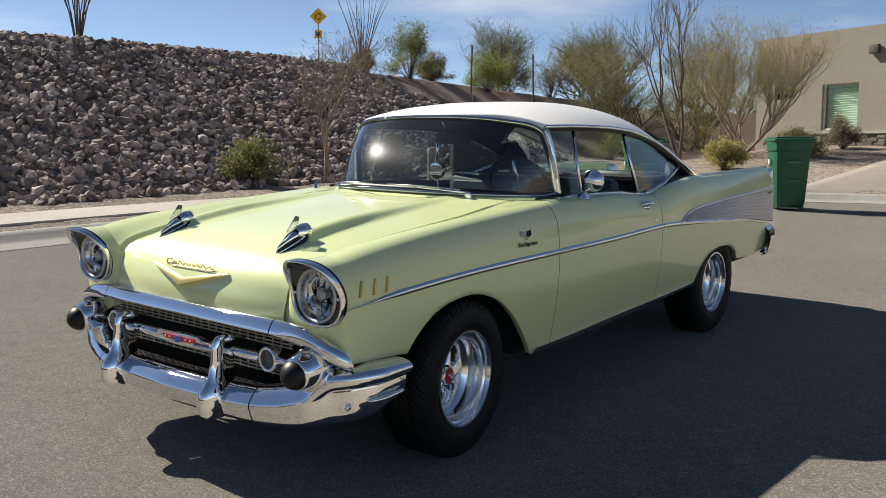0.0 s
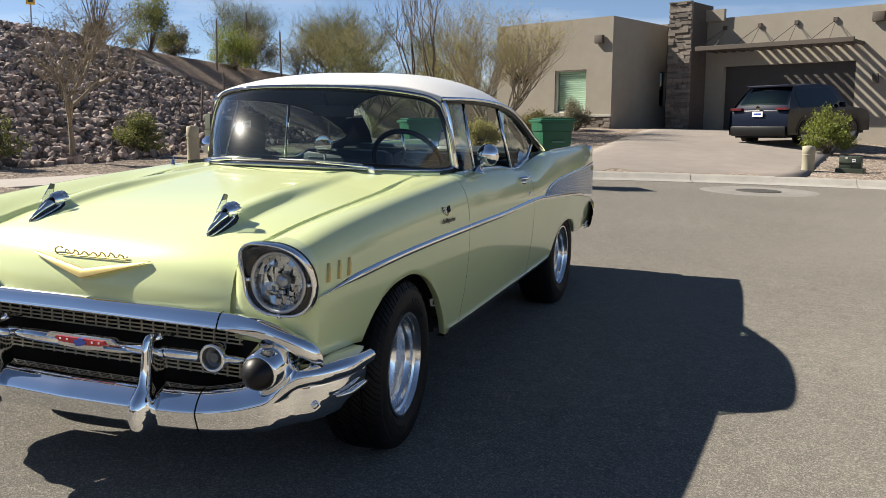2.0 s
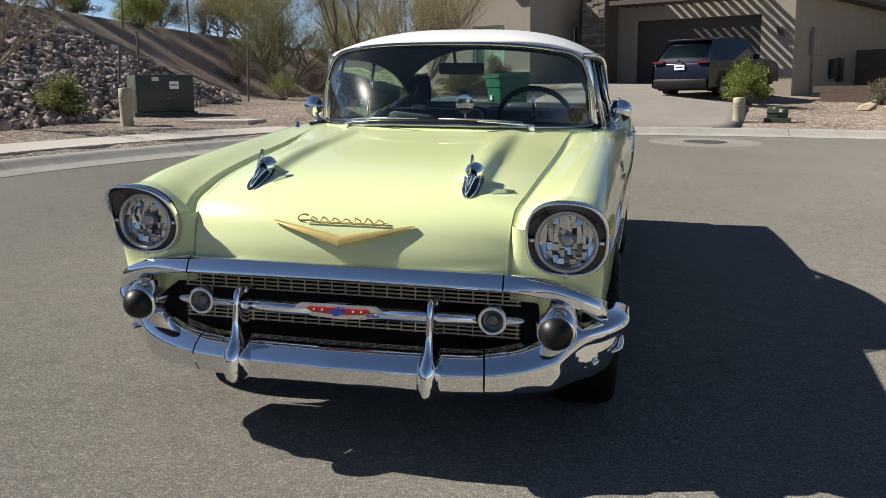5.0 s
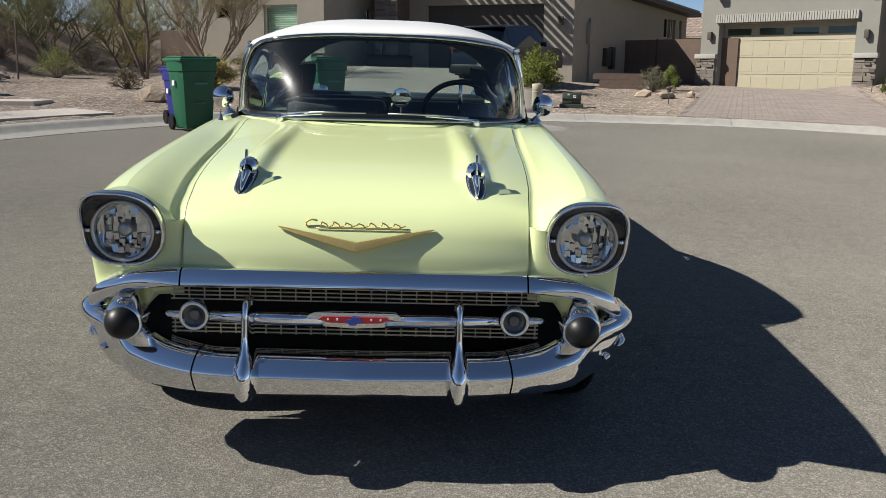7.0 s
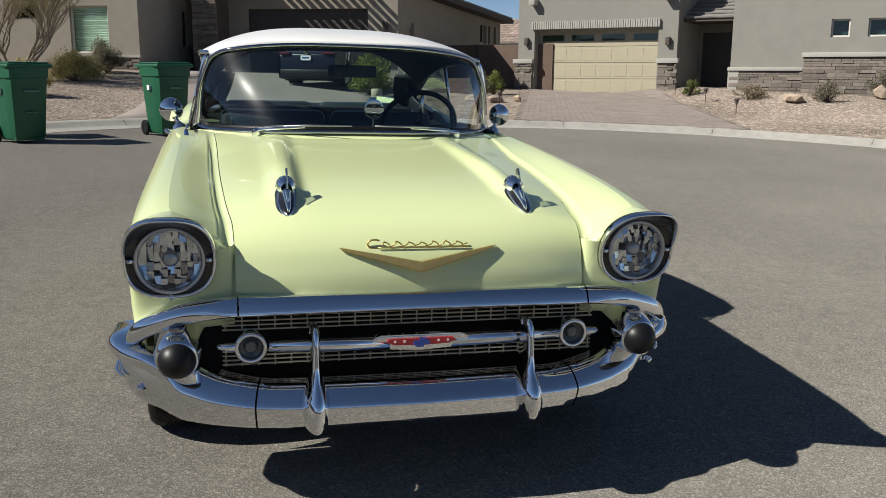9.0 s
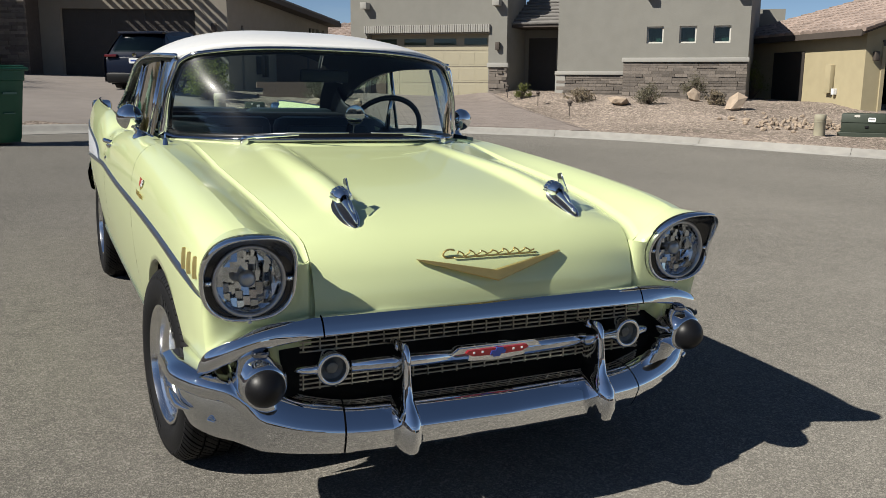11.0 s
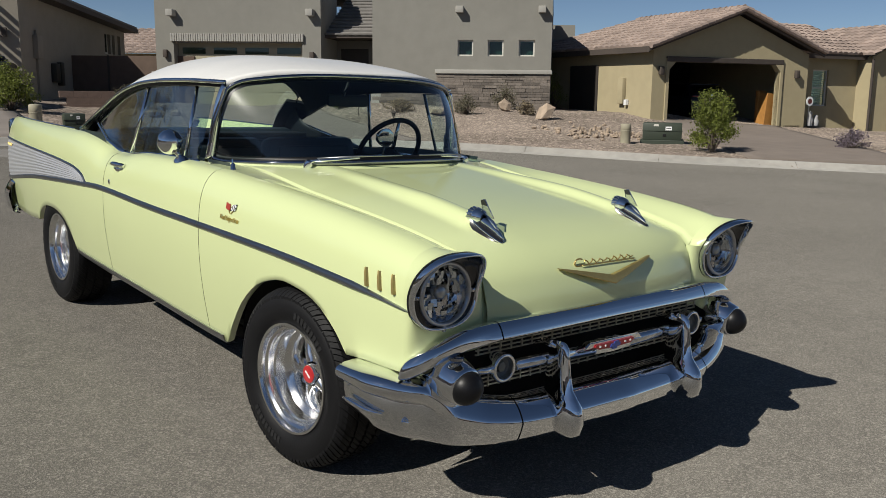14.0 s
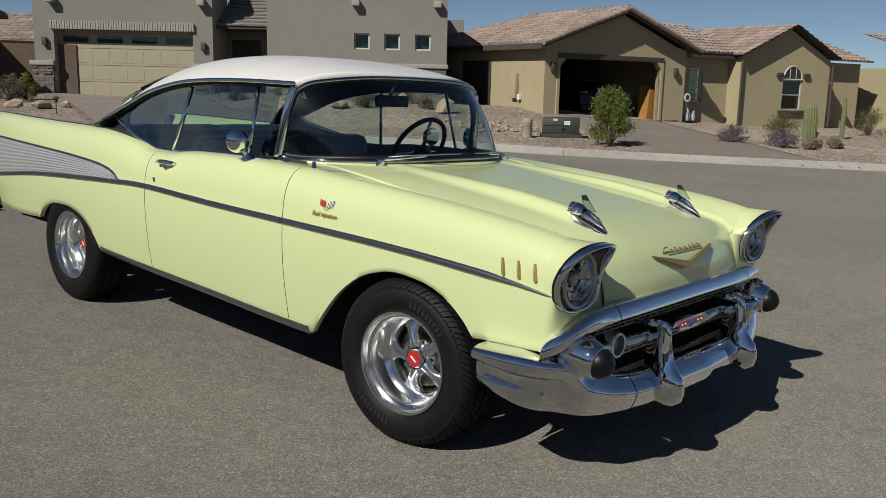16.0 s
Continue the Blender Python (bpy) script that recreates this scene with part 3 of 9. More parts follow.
for (px, py), pz in zip(_cand, _zs):
    k = _rs.randrange(9)
    s = _rs.choice((0.45, 0.6, 0.7, 0.85, 1.15))
    e = Euler((_rs.uniform(-0.9, 0.9), _rs.uniform(-0.9, 0.9), _rs.uniform(0, 6.28)))
    loc = Vector((px, py, float(pz) + 0.02 + _rs.uniform(-0.02, 0.07)))
    if _single < 290 and 6.0 < py < 11.5 and px > -12.6 and _rs.random() < 0.8:
        o = new("stone", STONES[k])
        o.parent = riprap
        o.matrix_local = Matrix.LocRotScale(loc, e, (s * 1.2, s * 0.9, s * 0.9))
        _single += 1
    else:
        R = np.array(e.to_matrix()) * s * np.array([1.2, 0.9, 0.9])
        base = len(_v)
        _v.extend((_sv[k][0] @ R.T + np.array(loc)).tolist())
        _f.extend([[base + i for i in p] for p in _sv[k][1]])
_o = new("loose_stones", mesh_of("loose_stones", _v, _f, M_RIPRAP))
_o.parent = riprap
tagged(_o, kind="stuff")


# ---- plants ----
def leaf_cloud(rng, centres, count, size, spread, material, name, narrow=0.4, up=0.0):
    """Many small leaf blades scattered about given twig ends."""
    v, f = [], []
    for _ in range(count):
        c = rng.choice(centres)
        p = Vector(c) + Vector((rng.gauss(0, spread), rng.gauss(0, spread), rng.gauss(0, spread * 0.8)))
        d = Vector((rng.uniform(-1, 1), rng.uniform(-1, 1), rng.uniform(-0.6, 1) + up)).normalized()
        w = d.orthogonal().normalized()
        w = (w * math.cos(a := rng.uniform(0, 6.28)) + d.cross(w) * math.sin(a)).normalized()
        s = size * rng.uniform(0.6, 1.4)
        b = len(v)
        v += [p - d * s * 0.5, p + w * s * narrow * 0.5, p + d * s * 0.5, p - w * s * narrow * 0.5]
        f.append((b, b + 1, b + 2, b + 3))
    return mesh_of(name, v, f, material)


def grow(rng, base, height, trunks=1, levels=3, lean=0.25, r0=0.05, kids=3, shrink=0.62, spread=0.7, upward=0.35, start=0.3):
    """Branches as tapered tubes; returns the bmesh of trunk, of limbs, and the twig ends."""
    bt, bl, ends = bmesh.new(), bmesh.new(), []

    def limb(p, d, length, r, level):
        pts, q, dd = [p], p, d
        n = 4
        for _ in range(n):
            dd = (dd + Vector((rng.gauss(0, 0.13), rng.gauss(0, 0.13), rng.gauss(0.03, 0.08)))).normalized()
            q = q + dd * (length / n)
            pts.append(q)
        radii = [r * (1 - 0.45 * i / n) for i in range(n + 1)]
        tube(bt if level == 0 else bl, pts, radii, 6 if level < 2 else 3, caps=level < 2)
        if level >= levels:
            ends.append(pts[-1]), ends.append(pts[2]), ends.append(pts[1])
            return
        for k in range(kids + (level == 0)):
            i = rng.randint(2, n) if k else n
            out = Vector((rng.uniform(-1, 1), rng.uniform(-1, 1), rng.uniform(-0.1, 0.5))).normalized()
            nd = (dd * (1 - spread * 0.5) + out * spread + Vector((0, 0, upward))).normalized()
            limb(pts[i], nd, length * shrink * rng.uniform(0.8, 1.2), r * 0.55, level + 1)

    for k in range(trunks):
        a = 6.28 * k / trunks + rng.uniform(-0.5, 0.5)
        d = Vector((math.cos(a) * lean, math.sin(a) * lean, 1)).normalized()
        limb(Vector(base) + Vector((math.cos(a), math.sin(a), 0)) * 0.04 * (trunks > 1), d, height * start, r0, 0)
    return bt, bl, ends


def tree(name, label, x, y, height, seed, bark, leaf=None, leaves=1500, lsize=0.09, lspread=0.16, trunks=1, category="tree", z=None, narrow=0.35, **kw):
    rng = random.Random(seed)
    t = thing(name, label, category, Matrix.Translation((x, y, (gz(x, y) if z is None else z) - 0.05)))
    bt, bl, ends = grow(rng, (0, 0, 0), height, trunks=trunks, **kw)
    part("trunk", bt, bark, t, smooth="all")
    part("bough", bl, bark, t, smooth="all")
    if leaf:
        part("crown", leaf_cloud(rng, ends, leaves, lsize, lspread, leaf, "crown", narrow), leaf, t)
    return t


def bush(name, label, x, y, w, h, seed, leaf, count=1400, size=0.06, narrow=0.4, category="bush", z=None):
    rng = random.Random(seed)
    t = thing(name, label, category, Matrix.Translation((x, y, (gz(x, y) if z is None else z) - 0.03)))
    bm = bmesh.new()
    ends = []
    for k in range(46):
        a, e = rng.uniform(0, 6.28), rng.uniform(0.12, 1.5)
        k2 = rng.uniform(0.72, 1.08)
        tip = Vector((math.cos(a) * math.cos(e) * w / 2 * k2, math.sin(a) * math.cos(e) * w / 2 * k2, h * (0.12 + 0.86 * math.sin(e)) * k2))
        mid = tip * 0.5 + Vector((rng.gauss(0, 0.03), rng.gauss(0, 0.03), 0.06 * h))
        tube(bm, [(tip.x * 0.04, tip.y * 0.04, 0), mid, tip], [0.012, 0.008, 0.003], 3, caps=False)
        ends += [tip, tip * 0.85, tip * 0.66 + Vector((0, 0, 0.05 * h))]
    part("stem", bm, M_BARK, t)
    part("foliage", leaf_cloud(rng, ends, count, size, 0.065 * (w + h) / 2, leaf, "foliage", narrow, up=0.3), leaf, t)
    return t


# ---- houses ----
def house_frame(p, ang):
    """x along the front to the viewer's right, y into the house, z up; p on the front wall."""
    n = Vector((math.cos(radians(ang)), math.sin(radians(ang)), 0))
    u = Vector((-n.y, n.x, 0))
    return Matrix(((u.x, -n.x, 0, p[0]), (u.y, -n.y, 0, p[1]), (0, 0, 1, 0), (0, 0, 0, 1)))


def weld(bm):
    bmesh.ops.remove_doubles(bm, verts=bm.verts, dist=0.001)


def wall_cells(bm, s0, s1, z0, z1, y0, y1, holes=()):
    """A wall along x with rectangular openings cut right through."""
    xs = sorted({s0, s1, *[h for q in holes for h in q[:2] if s0 < h < s1]})
    zs = sorted({z0, z1, *[h for q in holes for h in q[2:] if z0 < h < z1]})
    for a, b in zip(xs, xs[1:]):
        for c, d in zip(zs, zs[1:]):
            if not any(q[0] <= (a + b) / 2 <= q[1] and q[2] <= (c + d) / 2 <= q[3] for q in holes):
                box(bm, a, b, y0, y1, c, d)


def side_cells(bm, y0, y1, z0, z1, x0, x1, holes=()):
    ys = sorted({y0, y1, *[h for q in holes for h in q[:2] if y0 < h < y1]})
    zs = sorted({z0, z1, *[h for q in holes for h in q[2:] if z0 < h < z1]})
    for a, b in zip(ys, ys[1:]):
        for c, d in zip(zs, zs[1:]):
            if not any(q[0] <= (a + b) / 2 <= q[1] and q[2] <= (c + d) / 2 <= q[3] for q in holes):
                box(bm, x0, x1, a, b, c, d)


def window(parent, x0, x1, z0, z1, y, blinds=False, frame=M_FRAME, surround=None, cross=True, depth=0.12, backing=None):
    """A window set back in its opening: frame, glass, mullion, blinds behind."""
    w = new("window")
    w.parent = parent
    bm = bmesh.new()
    f = 0.05
    for q in ((x0, x0 + f, z0, z1), (x1 - f, x1, z0, z1), (x0 + f, x1 - f, z0, z0 + f), (x0 + f, x1 - f, z1 - f, z1)):
        box(bm, q[0], q[1], y + depth - 0.04, y + depth + 0.04, q[2], q[3])
    if cross:
        box(bm, x0 + f, x1 - f, y + depth - 0.02, y + depth + 0.02, (z0 + z1) / 2 - 0.02, (z0 + z1) / 2 + 0.02)
    part("window_frame", bm, frame, w)
    o = part("pane", boxbm(x0 + f, x1 - f, y + depth, y + depth + 0.008, z0 + f, z1 - f), M_WINGLB if blinds else M_WINGL, w)
    o.visible_shadow = False
    if blinds:
        bm = bmesh.new()
        n = int((z1 - z0) / 0.075)
        for k in range(n):
            z = z0 + 0.05 + (z1 - z0 - 0.1) * (k + 0.5) / n
            box(bm, x0 + f, x1 - f, -0.028, 0.028, -0.003, 0.003, 0, Matrix.Translation((0, y + depth + 0.07, z)) @ rot(-38))
        part("blind_slats", bm, M_BLIND, w)
    # backing sheet; without blinds or a given backing its near-black paints room shade
    part("dark_room", boxbm(x0 - 0.02, x1 + 0.02, y + 0.34, y + 0.36, z0 - 0.02, z1 + 0.02), backing or (M_INSIDE if not blinds else M_BLIND), w)
    if surround:
        bm = bmesh.new()
        t = 0.09
        for q in ((x0 - t, x0, z0 - t, z1 + t), (x1, x1 + t, z0 - t, z1 + t), (x0, x1, z0 - t, z0), (x0, x1, z1, z1 + t)):
            box(bm, q[0], q[1], y - 0.035, y + 0.02, q[2], q[3])
        part("surround", bm, surround, w)
    return w


def wall_lamp(parent, x, z, y, w=0.16, h=0.28):
    o = part("wall_lamp", boxbm(x - w / 2, x + w / 2, y - 0.16, y - 0.02, z - h / 2, z + h / 2, 0.02), M_TRIMDK, parent, smooth=True)
    part("lamp_bracket", boxbm(x - 0.03, x + 0.03, y - 0.03, y + 0.0, z - 0.09, z + 0.05), M_TRIMDK, o)


def stones_on(parent, x0, x1, z0, z1, y, rng, course=0.11, length=0.34, depth=0.07, axis="x", out=-1, mats=None, name="stone", gap=0.008):
    """Courses of ledge stones proud of a wall, each its own piece."""
    z = z0
    shapes = {}
    while z < z1 - 0.02:
        h = min(course * rng.choice((0.7, 1.0, 1.0, 1.3)), z1 - z)
        x = x0
        while x < x1 - 0.01:
            l = min(length * rng.choice((0.6, 0.8, 1.0, 1.2, 1.5)), x1 - x)
            if x1 - x - l < 0.06:
                l = x1 - x
            d = depth * rng.choice((0.55, 0.75, 1.0, 1.2))
            key = (round(l, 2), round(h, 2), round(d, 2))
            if key not in shapes:
                shapes[key] = finish("stone", boxbm(0, max(key[0] - gap, 0.02), -key[2], 0.02, 0, max(key[1] - gap, 0.02), 0), M_STONE)
            o = part(name, shapes[key], M_STONE, parent)
            if axis == "x":
                o.location = (x, y, z)
            else:
                o.matrix_local = Matrix.Translation((y, x + l, z)) @ rot(0, 0, -90)
            x += l
        z += h



def garage_door(parent, x0, x1, z0, z1, y, material, panels=4, lights=False):
    d = part("garage_door", boxbm(x0, x1, y + 0.02, y + 0.06, z0, z1), material, parent)
    h = (z1 - z0) / panels
    cols = 8
    w = (x1 - x0) / cols
    me = finish("door_panel", boxbm(0.05, w - 0.05, -0.006, 0.02, 0.08, h - 0.08, 0.005), material)
    lt = finish("door_light", boxbm(0.16, w * 2 - 0.16, -0.006, 0.02, 0.20, h - 0.16), M_WINGL)
    for r in range(panels):
        if lights and r == panels - 1:
            for c in range(cols // 2):
                part("door_light", lt, M_WINGL, d).location = (x0 + c * w * 2, y + 0.02, z0 + r * h)
            continue
        for c in range(cols):
            part("door_panel", me, material, d).location = (x0 + c * w, y + 0.02, z0 + r * h)
    for r in range(1, panels):
        part("door_joint", boxbm(x0, x1, y + 0.016, y + 0.03, z0 + r * h - 0.006, z0 + r * h + 0.006), M_TRIMDK, d)
    return d


_hr = random.Random(4)
# House with the stone pillar and pergola
_c1 = Matrix.Translation((2.2, -3.1, 1.4))
H1 = thing("stone_pillar_house", "grey-brown flat-roofed stucco house with stone pillar and pergola", "house",
           _c1 @ Matrix.Scale(1.12, 4) @ _c1.inverted() @ house_frame((-2.72, 24.93), -112))
Z1 = 1.42
bm = bmesh.new()
wall_cells(bm, -4.7, 0.0, Z1 - 1.2, 4.98, 0.0, 0.25, [(-2.20, -0.96, 1.98, 3.37), (-4.0, -3.25, 2.98, 3.42)])
side_cells(bm, 0.25, 4.3, Z1 - 1.2, 4.98, -0.25, 0.0, [(3.05, 3.8, 2.26, 3.43)])
side_cells(bm, 0.25, 9, Z1 - 1.2, 4.98, -4.7, -4.45)
wall_cells(bm, -4.7, 0.0, Z1 - 1.2, 4.98, 9.0, 9.25)
weld(bm)
part("wall", bm, M_STUCCO1, H1)
part("roof", boxbm(-4.45, -0.25, 0.25, 9.0, 4.70, 4.80), M_SHINGLE, H1)
window(H1, -2.20, -0.96, 1.98, 3.37, 0.0, blinds=True, cross=False)
window(H1, -4.0, -3.25, 2.98, 3.42, 0.0, frame=M_TRIMDK, cross=False)
part("garden_wall", boxbm(-6.6, -4.7, 0.35, 0.55, Z1 - 1.2, 2.62, 0.01), M_GARDENW, H1, "low brown garden wall")
part("sill_ledge", boxbm(-2.6, 0.06, -0.10, 0.0, 1.84, 1.92, 0.01), M_TRIMLT, H1)
stones_on(H1, -2.55, 0.02, Z1 - 0.1, 1.84, 0.0, _hr, course=0.10, length=0.30)
wall_lamp(H1, -0.45, 4.28, 0.0, 0.30, 0.26)
sw = new("window")
sw.parent = H1
part("window_frame", boxbm(-0.14, -0.10, 3.05, 3.8, 2.26, 3.43), M_TRIMDK, sw)
part("pane", boxbm(-0.09, -0.08, 3.1, 3.75, 2.31, 3.38), M_WINGL, sw)
part("sash_bar", boxbm(-0.12, -0.06, 3.05, 3.8, 2.82, 2.87), M_TRIMDK, sw)
# garage wing, set back
g0 = house_frame((-2.72, 24.93), -112).inverted() @ Vector((-1.19, 27.48, 0))
GX, GY = g0.x, g0.y
FX, FY, FLEN = 7.3, GY + 0.5, 10.0   # flank wall: front corner and length, splayed outwards
FLANK = Matrix.Translation((FX, FY, 0)) @ rot(0, 0, -14.7)
FTOP = lambda y: 4.10 - 0.049 * y
bm = bmesh.new()
wall_cells(bm, GX + 0.25, FX, Z1 - 1.2, 5.05, GY + 0.25, GY + 0.5, [(GX + 1.75, GX + 5.85, Z1 - 1.2, 3.50)])
side_cells(bm, GY + 0.5, GY + 10.3, Z1 - 1.2, 5.05, -0.25, 0.0)
wall_cells(bm, -0.25, 9.55, Z1 - 1.2, 3.55, GY + 10.3, GY + 10.5)
weld(bm)
part("wing_wall", bm, M_STUCCO1, H1)
part("wing_roof", boxbm(0.0, FX - 0.3, GY + 0.5, GY + 10.3, 4.75, 4.85), M_SHINGLE, H1)
bm = bmesh.new()
FWIN = ((7.55, 8.2), (8.3, 8.75), (9.1, 9.45))
side_cells(bm, 0.0, FLEN, Z1 - 1.2, 3.60, -0.25, 0.0, [(a_, b_, 2.68, 3.42) for a_, b_ in FWIN])
for v in bm.verts:
    if v.co.z > 3.55:
        v.co.z = FTOP(v.co.y)
weld(bm)
bm.transform(FLANK)
part("flank_wall", bm, M_STUCCO1, H1)
for a_, b_ in FWIN:
    fw = new("window")
    fw.parent = H1
    fw.matrix_local = FLANK
    part("window_frame", boxbm(-0.16, -0.11, a_, b_, 2.68, 2.74), M_FRAME, fw)
    part("window_frame", boxbm(-0.16, -0.11, a_, a_ + 0.05, 2.74, 3.42), M_FRAME, fw)
    part("window_frame", boxbm(-0.16, -0.11, b_ - 0.05, b_, 2.74, 3.42), M_FRAME, fw)
    part("pane", boxbm(-0.14, -0.13, a_ + 0.05, b_ - 0.05, 2.74, 3.42), M_WINGL, fw)
bm = boxbm(-0.05, 0.5, -0.15, FLEN + 0.3, 0.0, 0.16)
for v in bm.verts:
    v.co.z += FTOP(v.co.y)
bm.transform(FLANK)
part("side_eave", bm, M_TRIMDK, H1)
bm = boxbm(-2.2, 0.46, -0.1, FLEN + 0.25, 0.16, 0.24)
for v in bm.verts:
    v.co.z += FTOP(v.co.y) + (0.35 if v.co.x < 0 else 0.0)
bm.transform(FLANK)
part("side_roof", bm, M_SHINGLE, H1)
meters = new("meter_boxes")
meters.parent = H1
meters.matrix_local = FLANK
part("conduit", boxbm(0.0, 0.08, 0.95, 1.05, Z1 - 0.4, 3.1), M_STUCCO1, meters)
part("service_box", boxbm(0.0, 0.16, 0.80, 1.20, 2.25, 2.95, 0.02), M_STUCCO1, meters, smooth=True)
part("meter_case", boxbm(0.0, 0.18, 2.10, 2.45, 1.55, 2.15, 0.02), M_UTILB, meters, smooth=True)
part("meter_case", boxbm(0.0, 0.16, 2.60, 2.85, 1.45, 2.20, 0.02), M_UTILB, meters, smooth=True)
garage_door(H1, GX + 1.75, GX + 5.85, Z1 - 0.05, 3.5, GY + 0.42, M_GARDK)
pil = part("pillar_core", boxbm(GX + 0.42, GX + 1.12, GY - 0.85, GY + 0.62, Z1 - 0.6, 5.50), M_STONEJ, H1)
stones_on(pil, GX + 0.36, GX + 1.16, Z1 - 0.1, 5.52, GY - 0.85, _hr, course=0.085, length=0.26, depth=0.09)
stones_on(pil, GY - 0.88, GY + 0.25, Z1 - 0.1, 5.52, GX + 0.40, _hr, course=0.09, length=0.34, depth=0.06, axis="y")
part("stone_return", boxbm(GX + 1.08, GX + 1.75, GY + 0.1, GY + 0.25, 4.95, 5.32), M_STUCCO1, H1)
perg = new("pergola")
perg.parent = H1
part("pergola_beam", boxbm(GX + 1.35, GX + 6.15, GY - 1.02, GY - 0.92, 3.92, 4.06, 0.01), M_TRIMDK, perg)
_sl_ = finish("pergola_slat", boxbm(-0.045, 0.045, -0.92, 0.25, 4.12, 4.22), M_TRIMDK)
for k in range(16):
    part("pergola_slat", _sl_, M_TRIMDK, perg).location = (GX + 1.50 + 0.30 * k, GY, -0.19)
for k in range(4):
    x = GX + 1.75 + 1.15 * k
    bm = bmesh.new()
    tube(bm, [(x, GY + 0.25, 4.72), (x - 0.26, GY - 0.95, 4.06)], 0.010, 5)
    tube(bm, [(x, GY + 0.25, 4.72), (x + 0.26, GY - 0.95, 4.06)], 0.010, 5)
    box(bm, x - 0.06, x + 0.06, GY + 0.18, GY + 0.25, 4.66, 4.78)
    part("tie_rod", bm, M_TRIMDK, perg)
wall_lamp(H1, FX - 0.42, 4.70, GY + 0.25, 0.34, 0.28)
wall_lamp(H1, FX - 0.40, 2.95, GY + 0.25)

# House with the beige garage door and the stone-based wing
H2 = thing("beige_garage_house", "grey-green stucco house with beige garage door and stone base", "house", house_frame((14.39, 25.48), -137))
Z2 = 0.76
EX = 2.60
bm = bmesh.new()
wall_cells(bm, -5.60, 0.70, Z2 - 1.2, 5.6, 0.0, 0.42, [(-4.90, 0.0, Z2 - 1.2, 3.08)])
side_cells(bm, 0.3, 9, Z2 - 1.2, 5.6, -5.60, -5.35)
side_cells(bm, 0.3, 2.4, Z2 - 1.2, 5.6, 0.45, 0.70)
wall_cells(bm, 0.45, EX + 0.3, Z2 - 1.2, 3.5, 2.4, 2.65, [(0.85, 1.95, Z2 - 1.2, 3.0)])
wall_cells(bm, -5.6, 10, Z2 - 1.2, 4.4, 9.0, 9.25)
weld(bm)
part("wall", bm, M_STUCCO2, H2)
part("garage_soffit", boxbm(-5.6, 0.7, 0.3, 9.0, 5.2, 5.3), M_SHINGLE, H2)
garage_door(H2, -4.88, 0.0, Z2 - 0.04, 3.08, 0.34, M_GARAGE, panels=4, lights=True)
tr = new("brick_trim")
tr.parent = H2
tb = finish("trim_brick", boxbm(0.008, 0.082, -0.11, 0.02, 3.12, 3.40, 0.012), M_TRIMLT)
for k in range(56):
    part("trim_brick", tb, M_TRIMLT, tr).location = (-5.0 + 0.0905 * k, 0, 0)
for x0, x1 in ((-5.75, -4.90), (0.0, 0.80)):
    pc = part("pier_cap", boxbm(x0, x1, -0.16, 0.05, 1.86, 2.02, 0.015), M_TRIMLT, H2, smooth=True)
    stones_on(pc, x0 + 0.05, x1 - 0.05, Z2 - 0.2, 1.86, -0.01, _hr, course=0.12, length=0.34, depth=0.09)
wall_lamp(H2, -5.2, 2.68, 0.0)
wall_lamp(H2, 0.38, 2.62, 0.0)
for x in (-4.9, 0.35):
    part("roof_scupper", boxbm(x - 0.13, x + 0.13, -0.34, 0.02, 4.02, 4.26, 0.02), M_TRIMLT, H2, smooth=True)
part("entry_door", boxbm(0.85, 1.95, 2.44, 2.50, Z2, 3.0), M_GARDK, H2)
part("entry_roof", boxbm(0.60, EX + 0.2, 0.55, 2.7, 3.30, 3.45), M_TRIMDK, H2)
bm = bmesh.new()
for k in range(14):
    y = 0.5 + k * 0.33
    z = 3.42 + k * 0.15
    box(bm, 0.70, EX + 0.1, y, y + 0.36, z, z + 0.05, 0, None)
part("tile_roof", bm, M_SHINGLE, H2)
part("entry_slope", sheet(np.array([[(x, 0.5 + 5 * k, 3.40 + 2.25 * k) for x in (0.70, EX + 0.1)] for k in (0, 1)])), M_SHINGLE, H2)
# the wing
w0 = house_frame((14.39, 25.48), -137).inverted() @ Vector((20.22, 18.59, 0))
WX, WY = w0.x, w0.y
bm = bmesh.new()
L0 = WX - 6.32
HW = [(WX - 3.27, WX - 2.72, 2.64, 3.19), (WX - 2.21, WX - 1.66, 2.64, 3.19), (WX - 1.13, WX - 0.58, 2.64, 3.19)]
wall_cells(bm, L0, WX - 3.95, Z2 - 1.2, 5.0, WY + 0.0, WY + 0.25)
wall_cells(bm, WX - 3.95, WX, Z2 - 1.2, 4.85, WY - 0.06, WY + 0.20, HW)
side_cells(bm, WY + 0.25, WY + 2.6, Z2 - 1.2, 5.0, L0, L0 + 0.25, [(WY + 0.5, WY + 1.2, 2.1, 3.5)])
side_cells(bm, WY + 0.2, WY + 9, Z2 - 1.2, 4.85, WX - 0.25, WX)
weld(bm)
part("wing_wall", bm, M_STUCCO2, H2)
part("wing_roof", boxbm(L0 + 0.25, WX - 0.25, WY + 0.25, WY + 9, 4.6, 4.7), M_SHINGLE, H2)
for h in HW:
    window(H2, *h, WY - 0.06, cross=False, backing=M_GREENBLIND)
part("side_glass", boxbm(L0 + 0.02, L0 + 0.06, WY + 0.5, WY + 1.2, 2.1, 3.5), M_WINGL, H2)
for q in ((L0 - 0.03, L0 + 0.05, WY + 0.42, WY + 0.5, 2.02, 3.58), (L0 - 0.03, L0 + 0.05, WY + 1.2, WY + 1.28, 2.02, 3.58)):
    part("side_trim", boxbm(*q), M_TRIMLT, H2)
